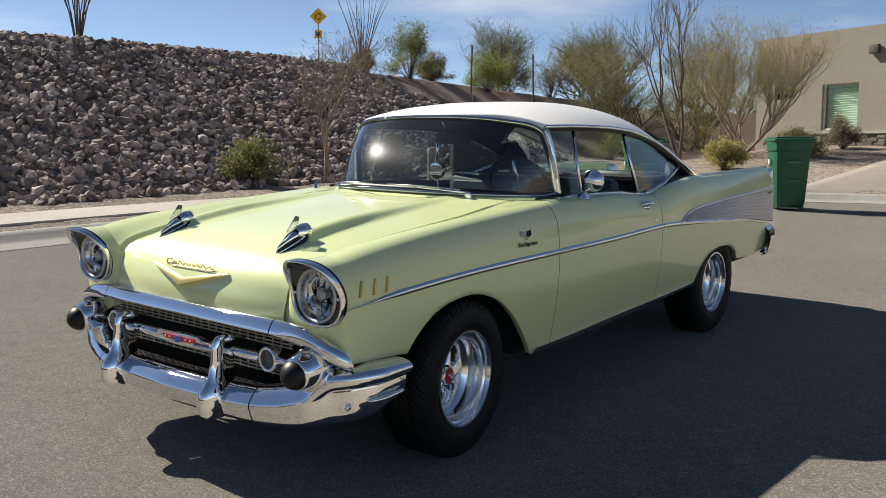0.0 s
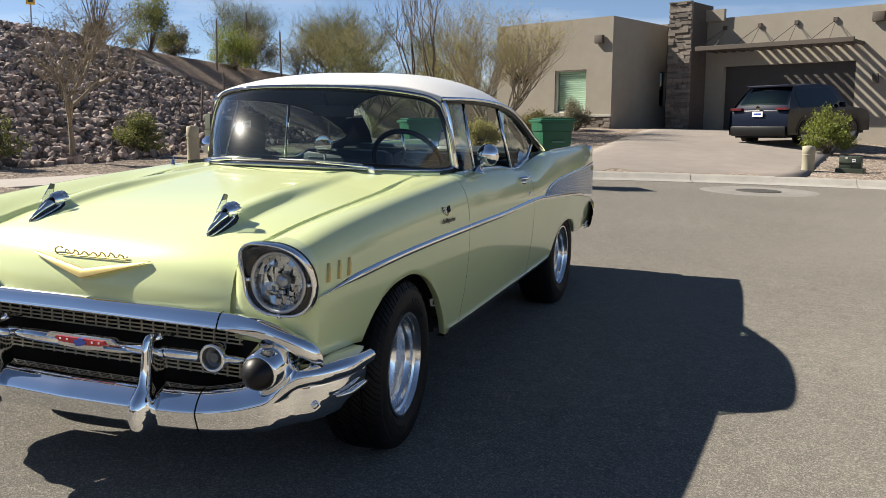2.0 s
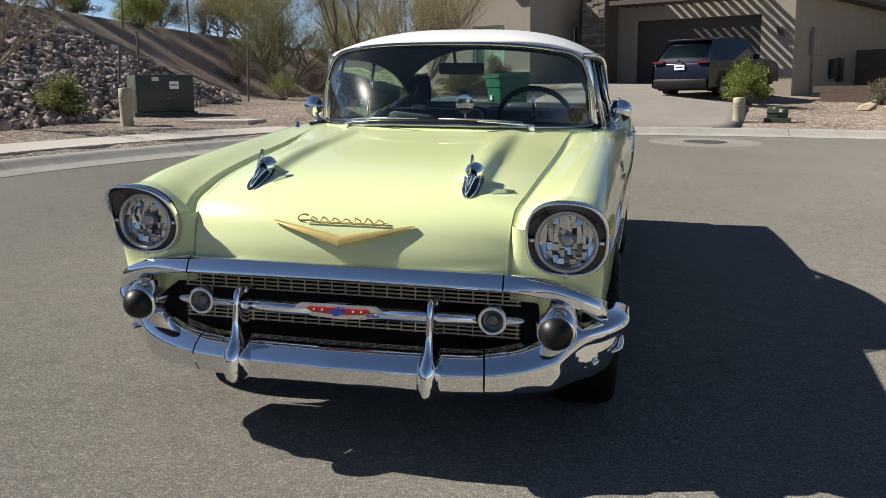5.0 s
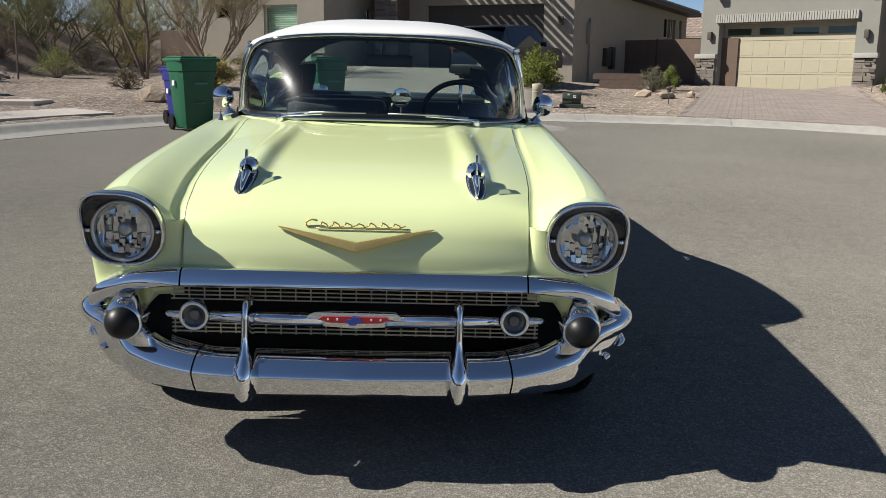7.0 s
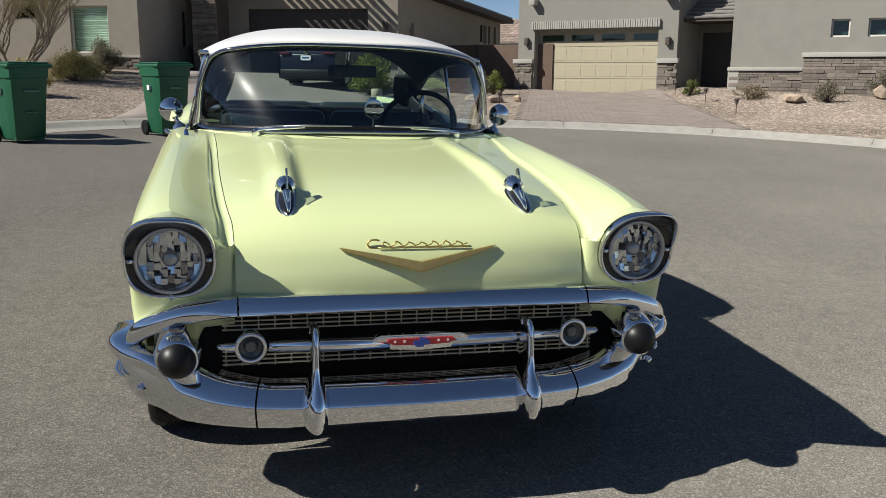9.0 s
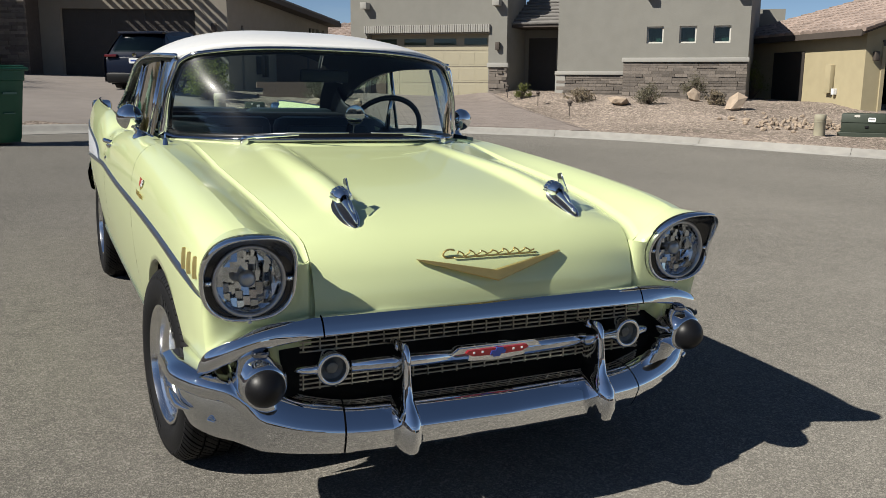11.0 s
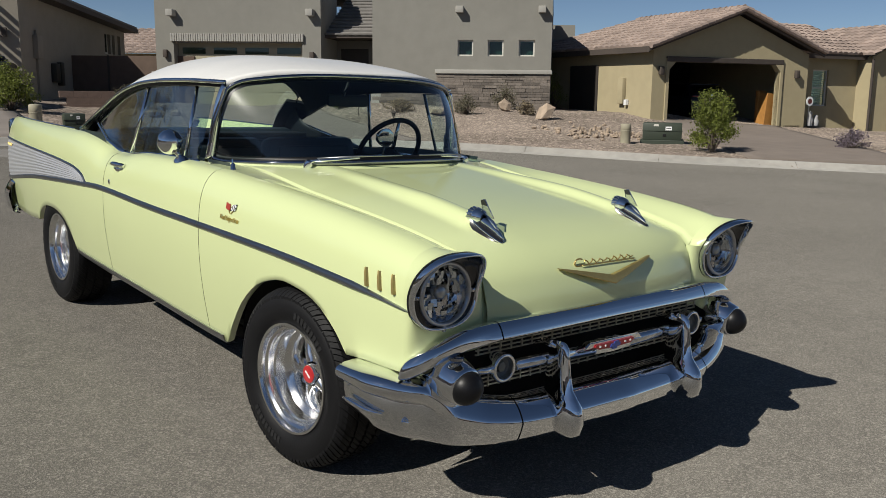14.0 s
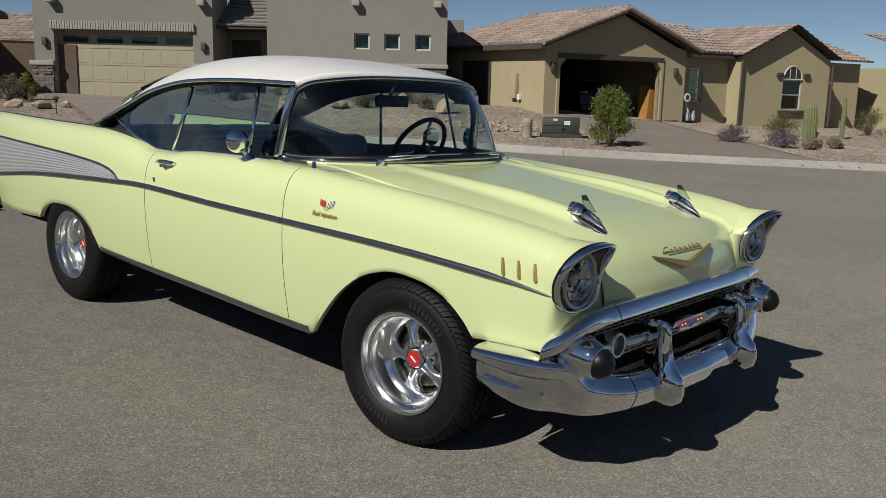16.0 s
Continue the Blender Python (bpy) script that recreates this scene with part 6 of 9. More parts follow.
def arch_low(y):
    """The lower edge of the body side, with both wheel openings."""
    y = np.asarray(y, float)
    low = spline([(-0.72, 0.545), (-0.36, 0.525), (-0.345, 0.52), (0.60, 0.318), (1.5, 0.345), (2.52, 0.375), (3.36, 0.455), (3.6, 0.44), (4.1, 0.43), (4.3, 0.45)], y)
    f = spline([(-0.352, 0.52), (-0.30, 0.585), (-0.2, 0.658), (-0.1, 0.690), (0.04, 0.702), (0.2, 0.668), (0.36, 0.572), (0.49, 0.445), (0.60, 0.318)], y)
    r = spline([(2.52, 0.375), (2.56, 0.44), (2.63, 0.515), (2.75, 0.573), (2.9, 0.595), (3.05, 0.590), (3.2, 0.556), (3.3, 0.505), (3.36, 0.455)], y)
    low = np.where((y > -0.352) & (y < 0.60), f, low)
    return np.where((y > 2.52) & (y < 3.36), r, low)


def width(y):
    return spline(W_KEYS, y)


def crown(y):
    return spline(CROWN_KEYS, y)


def crown_in(y):
    """How far the crown lies inside the widest line."""
    return spline([(-0.72, 0.125), (0, 0.125), (0.85, 0.12), (1.1, 0.112), (1.9, 0.105), (2.3, 0.105), (3, 0.10), (4.3, 0.075)], y)


def side_x(y, z):
    """Half width of the body side at a height."""
    y, z = np.asarray(y, float), np.asarray(z, float)
    W, zc, ci = width(y), crown(y), crown_in(y)
    low = -0.055 * np.clip((0.74 - z) / 0.42, 0, 1) ** 1.7
    t = np.clip((z - 0.80) / np.maximum(zc - 0.80, 0.05), 0, 1)
    up = -ci * (0.10 * t + 0.90 * (1 - np.sqrt(np.maximum(1 - t**3.2, 0))))
    return W + low + np.where(z > 0.80, up, 0)


def side_grid(ys, rows=26, off=0.0, z0=None, z1=None, lip=True):
    """Points of the side between two heights (functions of y), from below upwards."""
    lo = arch_low(ys) if z0 is None else z0(ys)
    hi = crown(ys) if z1 is None else z1(ys)
    out = []
    v = np.linspace(0, 1, rows)
    if z1 is None:
        v = 1 - (1 - v) ** 1.6
    for k in v:
        z = lo + (hi - lo) * k
        out.append(np.stack([side_x(ys, z) + off, ys, z], -1))
    P = np.array(out)
    if lip:
        a, b = P[0].copy(), P[0].copy()
        a[:, 0] -= 0.006
        a[:, 2] -= 0.002
        b[:, 0] -= 0.030
        b[:, 2] += 0.004
        P = np.concatenate([[b], [a], P])
    return P


def mirrored(P, s):
    P = np.array(P, float)
    P[..., 0] *= s
    return P


def dense(a, b, extra=(), step=0.05):
    n = max(int((b - a) / step), 2)
    return np.unique(np.round(np.concatenate([np.linspace(a, b, n + 1), [e for e in extra if a <= e <= b]]), 4))


ARCH_YS = [-0.352, -0.345, -0.335, -0.32, -0.30, -0.28, 0.5, 0.53, 0.56, 0.58, 0.595, 0.6, 2.52, 2.53, 2.54, 2.57, 2.59, 3.27, 3.29, 3.31, 3.33, 3.35, 3.36]
DOOR0, DOOR1 = 0.755, 1.925


# the upper body between the seam and the crown, and the bonnet
def cowl_y(x):
    return 0.505 + 0.510 * (np.abs(x) / 0.70) ** 3.4


def hood_edge(y):
    return spline([(-0.80, 0.562), (-0.6, 0.572), (-0.4, 0.592), (0, 0.612), (0.5, 0.625), (0.8, 0.640)], y)


HOOD_MID = [(-0.752, 0.665), (-0.753, 0.70), (-0.748, 0.74), (-0.737, 0.775), (-0.717, 0.818), (-0.683, 0.858), (-0.634, 0.893), (-0.565, 0.922), (-0.468, 0.950),
            (-0.33, 0.974), (-0.15, 0.996), (0.1, 1.020), (0.35, 1.042), (0.6, 1.060), (0.9, 1.075)]


def hood_profile(x, n):
    """Points of the bonnet along the car at one x, from the cowl to the nose."""
    pts = np.array(HOOD_MID)[::-1]
    s = np.concatenate([[0], np.cumsum(np.linalg.norm(np.diff(pts, axis=0), axis=1))])
    t = np.linspace(0, 1, n)
    c = catmull(pts, 160)
    cs = np.concatenate([[0], np.cumsum(np.linalg.norm(np.diff(c, axis=0), axis=1))])
    # begin at the cowl line
    k0 = np.interp(-cowl_y(x) - 0.004, -c[:, 0], cs)
    want = k0 + (cs[-1] - k0) * t
    y, z = np.interp(want, cs, c[:, 0]), np.interp(want, cs, c[:, 1])
    ax = abs(x)
    fade = np.clip((y + 0.475) / 0.05, 0, 1)
    fade = fade * fade * (3 - 2 * fade)
    ridge_x = spline([(-0.7, 0.405), (-0.4, 0.393), (0.6, 0.345)], y)
    ridge = 0.034 * np.exp(-(np.abs(ax - ridge_x) / 0.046) ** 3.0) * fade * np.clip((0.75 - y) / 0.9, 0.25, 1)
    fall = -0.036 * np.clip((ax - 0.30) / 0.30, 0, 1) ** 2.0 * np.clip((y + 0.75) / 0.25, 0, 1) * np.clip((0.9 - y) / 0.6, 0.35, 1)
    broad = -0.012 * (ax / 0.6) ** 2
    back = 0.045 * (ax / 0.58) ** 3 * np.clip((-0.60 - y) / 0.14, 0, 1)
    return np.stack([np.full(n, x), y + back, z + ridge + fall + broad], -1)


def hood_z(x, y):
    p = hood_profile(x, 120)
    o = np.argsort(p[:, 1])
    return np.interp(y, p[o, 1], p[o, 2])


_xs = np.linspace(-1, 1, 105)
P = []
for u in _xs:
    prof = hood_profile(u * 0.59, 84)
    prof[:, 0] = u * (hood_edge(prof[:, 1]) - 0.0014)
    P.append(prof)
HOOD_P = np.array(P)
HOOD_P = np.concatenate([[HOOD_P[0] + [0.003, 0, -0.022]], HOOD_P, [HOOD_P[-1] + [-0.003, 0, -0.022]]])
hood = part("bonnet", sheet(HOOD_P), M_PAINT, CAR, smooth=60)


def hood_rim(y):
    p = HOOD_P[-2]
    o = np.argsort(p[:, 1])
    return np.interp(y, p[o, 1], p[o, 2])


def fender_top(ys, s, rows=26):
    """From the bonnet seam over the valley up to the crown."""
    out = []
    for k in np.linspace(0, 1, rows):
        xi, xo = hood_edge(ys) + 0.0014, width(ys) - crown_in(ys)
        zi, zo = hood_rim(ys), crown(ys)
        step = min(max((k - 0.17) / 0.07, 0), 1)
        dip = -0.011 * min(k / 0.06, 1) * (1 - step * step * (3 - 2 * step)) - 0.004 * np.sin(np.pi * k)
        e = k * k * (3 - 2 * k)
        e = 0.35 * k + 0.65 * (1 - (1 - e) ** 1.3)
        out.append(np.stack([(xi + (xo - xi) * k), ys, zi + (zo - zi) * e + dip * np.clip((0.9 - ys) / 0.5, 0, 1)], -1))
    return np.array(out)


def bezel_at(t, k, y_vis, dy=0.0):
    """A point of the lamp surround's outline, a rounded square whose peak is drawn forward."""
    c, s_ = math.cos(t), math.sin(t)
    r = (abs(c) ** 2.6 + abs(s_) ** 2.6) ** (-1 / 2.6)
    peak = max(0.0, s_ + 0.15) ** 1.6 / 1.15 ** 1.6
    return (0.755 + 0.128 * r * c * k + 0.004 * peak, -0.700 + dy - y_vis * peak, 0.803 + 0.118 * r * s_ * k + 0.012 * peak)


def bezel_loop(k, y_vis, dy=0.0, n=56):
    return np.array([bezel_at(t, k, y_vis, dy) for t in np.linspace(0, 2 * math.pi, n + 1)[:-1]])


for s in (1, -1):
    side = "left" if s > 0 else "right"
    # front wing: side, top and nose
    ys = dense(-0.66, DOOR0 - 0.0022, ARCH_YS)
    fender = part("front_wing", sheet(mirrored(side_grid(ys), s), flip=s < 0), M_PAINT, CAR, smooth=70)
    ysf = dense(-0.66, 0.93, step=0.04)
    top_ = fender_top(ysf, s)
    part("wing_top", sheet(mirrored(np.concatenate([[top_[0] + [0.003, 0, -0.022]], top_]), s)), M_PAINT, fender, smooth=60)
    # nose of the wing, drawn in towards the lamp
    y0 = -0.66
    loop = np.concatenate([side_grid(np.array([y0]), rows=26, lip=False)[:, 0], fender_top(np.array([y0]), s)[::-1][1:, 0]])
    inner = loop[-1]
    zz = np.linspace(inner[2], 0.585, 8)[1:]
    loop = np.concatenate([loop, np.stack([np.full(7, inner[0] + 0.001), np.full(7, y0), zz], -1)])
    base = np.stack([np.linspace(inner[0], loop[0, 0], 10)[1:-1], np.full(8, y0), np.linspace(0.585, loop[0, 2], 10)[1:-1]], -1)
    loop = np.concatenate([loop, base])
    ang = np.arctan2((loop[:, 2] - 0.803) / 0.118, (loop[:, 0] - 0.755) / 0.128)
    rim0 = np.array([bezel_at(t, 1.045, 0.088, 0.004) for t in ang])
    rows = []
    for w in (0.0, 0.2, 0.4, 0.6, 0.75, 0.88, 1.0):
        r = loop + (rim0 - loop) * [[w ** 1.7, 1 - (1 - w) ** 1.6, w ** 1.7]]
        low_in = np.clip((0.70 - loop[:, 0]) / 0.13, 0, 1) * np.clip((0.85 - loop[:, 2]) / 0.15, 0, 1)
        r[:, 1] -= 0.030 * low_in * (1 - w)
        rows.append(r)
    part("wing_nose", sheet(mirrored(np.array(rows), s), wrap=True), M_PAINT, fender, smooth=60)

    edge = HOOD_P[-2][HOOD_P[-2][:, 1] < -0.50]
    part("seam_flange", sheet(mirrored(np.array([edge + [-0.02, 0.016, -0.010], edge + [0.004, 0.012, -0.010], edge + [0.030, 0.014, -0.010]]), s), flip=s < 0), M_PAINT, fender, smooth="all")

    # door, rear quarter
    ys = dense(DOOR0 + 0.0018, DOOR1 - 0.0025)
    door = part("door", sheet(mirrored(side_grid(ys), s), flip=s < 0), M_PAINT, CAR, smooth=70)
    ys = dense(DOOR1 + 0.002, 4.28, ARCH_YS)
    quarter = part("rear_quarter", sheet(mirrored(side_grid(ys), s), flip=s < 0), M_PAINT, CAR, smooth=70)
    # sill ledge inside the crown under the side windows, and the fin's inner flank
    ys = dense(0.93, DOOR1)
    sill = np.array([np.stack([width(ys) - crown_in(ys) - k, ys, crown(ys) + 0.004 * (k > 0) - 0.0], -1) for k in (0, 0.035)])
    part("window_ledge", sheet(mirrored(sill, s)), M_PAINT, door)
    ys = dense(DOOR1, 4.28)
    deck_z = spline([(1.9, 1.010), (2.3, 1.00), (2.8, 1.010), (3.3, 0.975), (4.0, 0.925), (4.28, 0.89)], ys)
    fin = np.array([np.stack([width(ys) - crown_in(ys) - 0.20 * k, ys, crown(ys) + (np.minimum(deck_z, crown(ys)) - crown(ys)) * (1 - (1 - k) ** 2)], -1) for k in np.linspace(0, 1, 8)])
    part("fin_flank", sheet(mirrored(fin, s)), M_PAINT, quarter, smooth="all")
    # rear end cap
    y0 = 4.28
    lp = side_grid(np.array([y0]), rows=14, lip=False)[:, 0]
    cap = np.array([lp, np.stack([lp[:, 0] * 0.9, lp[:, 1] + 0.02, np.minimum(lp[:, 2], 0.86)], -1), np.stack([lp[:, 0] * 0, lp[:, 1] + 0.03, np.minimum(lp[:, 2], 0.86)], -1)])
    part("rear_panel", sheet(mirrored(cap, s)), M_PAINT, quarter, smooth="all")
    # chrome fin bead and tail lamp
    ys = dense(2.72, 4.30, step=0.08)
    bm = bmesh.new()
    tube(bm, [(s * (width(y) - crown_in(y) + 0.002), y, crown(y) + 0.004) for y in ys], [0.006] * len(ys), 6)
    part("fin_bead", bm, M_CHROME, quarter, smooth="all")
    bm = bmesh.new()
    lathe(bm, [(0.0, 0.05), (0.03, 0.045), (0.05, 0.02), (0.055, -0.03)], pose(s * 0.70, 4.30, 0.66, -90), 20)
    part("tail_lamp", bm, M_TAIL, quarter, smooth="all")
    part("tail_bezel", boxbm(s * 0.70 - 0.07, s * 0.70 + 0.07, 4.24, 4.325, 0.58, 1.07, 0.03), M_CHROME, quarter, smooth=True)
    # rocker strip
    ys = dense(0.62, 2.50)
    lo = arch_low(ys)
    strip = np.array([np.stack([side_x(ys, lo + 0.03) + o, ys, lo + h], -1) for o, h in ((-0.02, 0.030), (0.007, 0.028), (0.006, 0.022), (-0.004, 0.0), (-0.022, -0.016), (-0.06, -0.016))])
    # one chrome strip, coloured darker on the right for its dim reflections
    part("rocker_moulding", sheet(mirrored(strip, s)), M_CHROME if s > 0 else M_DIMCHROME, CAR, smooth=40)

part("trunk_lid", sheet(np.array([[(u * 0.58, y, float(spline([(2.75, 0.975), (3.3, 0.960), (3.9, 0.935), (4.2, 0.90), (4.31, 0.85)], y)) - 0.02 * u * u) for u in np.linspace(-1, 1, 17)]
                                  for y in np.linspace(2.75, 4.31, 20)])), M_PAINT, CAR, smooth="all")
part("tail_panel", boxbm(-0.70, 0.70, 4.26, 4.31, 0.42, 0.93, 0.02), M_PAINT, CAR, smooth=True)
part("cowl", sheet(np.array([[(u * 0.735, cowl_y(u * 0.70) - 0.07 + k * 0.10 - 0.02 * abs(u) ** 8, 1.026 + 0.012 * (1 - u * u) + 0.034 * k - 0.018 * u ** 4) for u in np.linspace(-1, 1, 33)]
                             for k in (0, 0.5, 1)])), M_PAINT, CAR, smooth="all")

# underside and wheel houses: boxes that block light, shade painted as near-black
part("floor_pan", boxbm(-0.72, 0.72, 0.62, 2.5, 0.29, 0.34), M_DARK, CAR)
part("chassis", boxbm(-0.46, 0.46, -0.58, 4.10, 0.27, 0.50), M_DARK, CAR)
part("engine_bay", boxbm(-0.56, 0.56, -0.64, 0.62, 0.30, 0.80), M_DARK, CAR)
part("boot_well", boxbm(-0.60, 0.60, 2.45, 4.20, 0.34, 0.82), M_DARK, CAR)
for s in (1, -1):
    for yy, rr in ((0.08, 0.43), (2.93, 0.42)):
        bm = bmesh.new()
        a = np.linspace(0.08 if yy < 1 else 0.42, math.pi - (0.08 if yy < 1 else 0.25), 15)
        P = np.array([[(s * xx, yy + rr * math.cos(t) * 1.1, 0.30 + rr * math.sin(t)) for t in a] for xx in (0.50, 0.80)])
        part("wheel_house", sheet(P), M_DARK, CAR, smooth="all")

# ---- glass house ----
WS_TOP = lambda u: np.array([u * 0.632, 0.845 + 0.140 * abs(u) ** 4.5, 1.452 - 0.050 * abs(u) ** 3])
WS_BOT = lambda u: np.array([u * 0.712, cowl_y(u * 0.70) + 0.012, 1.076 - 0.030 * abs(u) ** 2.5])


def ws_point(u, v, off=0.0):
    """v 0 at the cowl, 1 at the roof; the screen bows outwards."""
    a, b = WS_BOT(u), WS_TOP(u)
    p = a + (b - a) * v
    bow = 0.030 * math.sin(math.pi * v)
    d = np.array([0.75 * u * abs(u), -1.0 + 0.65 * abs(u) ** 3, 0.35])
    return p + d / np.linalg.norm(d) * (bow + off)


_us = np.sin(np.linspace(-1, 1, 41) * math.pi / 2)
windscreen = part("windscreen", sheet(np.array([[ws_point(u, v) for u in _us] for v in np.linspace(0.0, 1.0, 12)])), M_WSGLASS, CAR, "tinted wrap-around windscreen", smooth="all")
# chrome surround
bm = bmesh.new()
ring = [ws_point(u, 0.0, 0.006) for u in np.linspace(-0.93, 0.93, 40)]
ring += [ws_point(0.93 + 0.07 * math.sin(t), 0.07 - 0.07 * math.cos(t), 0.006) for t in np.linspace(0.2, math.pi / 2, 5)]
ring += [ws_point(1.0, v, 0.006) for v in np.linspace(0.12, 0.86, 12)]
ring += [ws_point(1 - 0.10 * (1 - math.cos(t)), 0.88 + 0.12 * math.sin(t), 0.006) for t in np.linspace(0.2, math.pi / 2, 5)]
ring += [ws_point(u, 1.0, 0.006) for u in np.linspace(0.86, -0.86, 36)]
ring += [ws_point(-1 + 0.10 * (1 - math.cos(t)), 0.88 + 0.12 * math.sin(t), 0.006) for t in np.linspace(math.pi / 2, 0.2, 5)]
ring += [ws_point(-1.0, v, 0.006) for v in np.linspace(0.86, 0.12, 12)]
ring += [ws_point(-0.93 - 0.07 * math.sin(t), 0.07 - 0.07 * math.cos(t), 0.006) for t in np.linspace(math.pi / 2, 0.2, 5)]
tube(bm, ring + ring[:1], [0.0105] * (len(ring) + 1), 8, caps=False)
# darkened colour in place of the surround's dim reflections
part("windscreen_surround", bm, M_DKCHROME, CAR, smooth="all")
# rubber just inside
bm = bmesh.new()
tube(bm, [p * [0.972, 1, 1] + [0, 0.012, (1.26 - p[2]) * 0.05] for p in map(np.array, ring + ring[:1])], [0.017] * (len(ring) + 1), 8, caps=False)
part("windscreen_seal", bm, M_BLACK, CAR, smooth="all")


def roof_edge_x(y):
    return spline([(0.84, 0.620), (0.98, 0.655), (1.15, 0.692), (1.5, 0.707), (1.9, 0.707), (2.3, 0.698), (2.6, 0.70), (2.8, 0.72)], y)


def roof_edge_z(y):
    return spline([(0.84, 1.405), (0.98, 1.408), (1.2, 1.410), (1.5, 1.405), (1.8, 1.388), (2.05, 1.352), (2.25, 1.305), (2.45, 1.235), (2.65, 1.160), (2.8, 1.09)], y)


def roof_mid_z(y):
    return spline([(0.84, 1.466), (0.95, 1.500), (1.15, 1.528), (1.4, 1.547), (1.65, 1.551), (1.9, 1.540), (2.15, 1.512), (2.35, 1.470), (2.5, 1.425)], y)


P = []
for k, v in enumerate(np.linspace(0, 1, 30)):
    row = []
    for u in np.sin(np.linspace(-1, 1, 41) * math.pi / 2):
        yf = 0.832 + 0.150 * abs(u) ** 2.6
        yr = 2.30 + 0.20 * abs(u) ** 3
        y = yf + (yr - yf) * v
        xe, ze, zm = float(roof_edge_x(y)), float(roof_edge_z(y)), float(roof_mid_z(y))
        row.append((u * xe, y, zm - (zm - ze) * abs(u) ** 3.2))
    P.append(row)
ROOF_P = np.array(P)
lipf = ROOF_P[0] + [0, 0.012, -0.022]
roof = part("roof", sheet(np.concatenate([[lipf], ROOF_P])), M_ROOF, CAR, "white painted steel roof", smooth="all")
part("headliner", sheet(np.array([[(p[0] * 0.985, p[1] + 0.006 * (1 if k == 0 else 0), p[2] - 0.018) for p in row] for k, row in enumerate(ROOF_P)])), M_HEADLN, roof, smooth="all")
for s in (1, -1):
    # drip rail
    ys = np.concatenate([np.linspace(0.985, 2.5, 40), np.linspace(2.54, 2.80, 8)])
    bm = bmesh.new()
    tube(bm, [(s * (roof_edge_x(y) + 0.004), y, roof_edge_z(y) - 0.004) for y in ys], [0.011] * len(ys), 6)
    part("drip_rail", bm, M_CHROME, CAR, smooth="all")
    # dark header under the rail that carries the window tops
    P = np.array([[(s * (roof_edge_x(y) - dx), y + 0.01 * (dz > 0.02), roof_edge_z(y) - 0.008 - dz) for y in ys[:-8]] for dx, dz in ((0, 0), (0.002, 0.018), (0.03, 0.020))])
    part("window_header", sheet(P), M_BLACK, CAR, smooth=30)
    # screen pillar
    bm = bmesh.new()
    pil = [np.array([s * 0.716, 1.030, 1.045]), np.array([s * 0.705, 1.015, 1.15]), np.array([s * 0.690, 1.000, 1.28]), np.array([s * 0.672, 0.990, 1.365]), np.array([s * 0.662, 0.985, 1.388])]
    tube(bm, [tuple(p) for p in catmull(pil, 14)], [0.026 - 0.001 * k for k in range(14)], 8)
    part("screen_pillar", bm, M_CHROME, CAR, smooth="all")
    # rear pillar with dark-bright trim
    P = []
    for v in np.linspace(0, 1, 10):
        y = 2.42 + 0.42 * v
        xe, ze = float(roof_edge_x(min(y, 2.8))), float(roof_edge_z(min(y, 2.8))) - 0.02 * (y > 2.8)
        wv = 0.17 - 0.05 * v
        q = 1 - 0.85 * v
        P.append([(s * (xe - 0.002), y - 0.01, ze - 0.006), (s * (xe - 0.02), y + 0.03 * q, ze + 0.024 * q), (s * (xe - 0.07), y + 0.06 * q, ze + 0.046 * q), (s * (xe - wv), y + 0.09 * q, ze + 0.056 * q)])
    rp_ = part("rear_pillar", sheet(np.array(P)), M_ROOF, CAR, smooth="all")
    part("pillar_lining", sheet(np.array(P) + [-s * 0.012, -0.012, -0.016]), M_DASH, rp_, smooth="all")


# side glass: from the ledge up to the header
def belt(y):
    return np.array([float(width(y) - crown_in(y)) - 0.028, y, float(crown(y)) - 0.004])


def top_rail(y):
    return np.array([float(roof_edge_x(y)) - 0.016, y, float(roof_edge_z(y)) - 0.030])



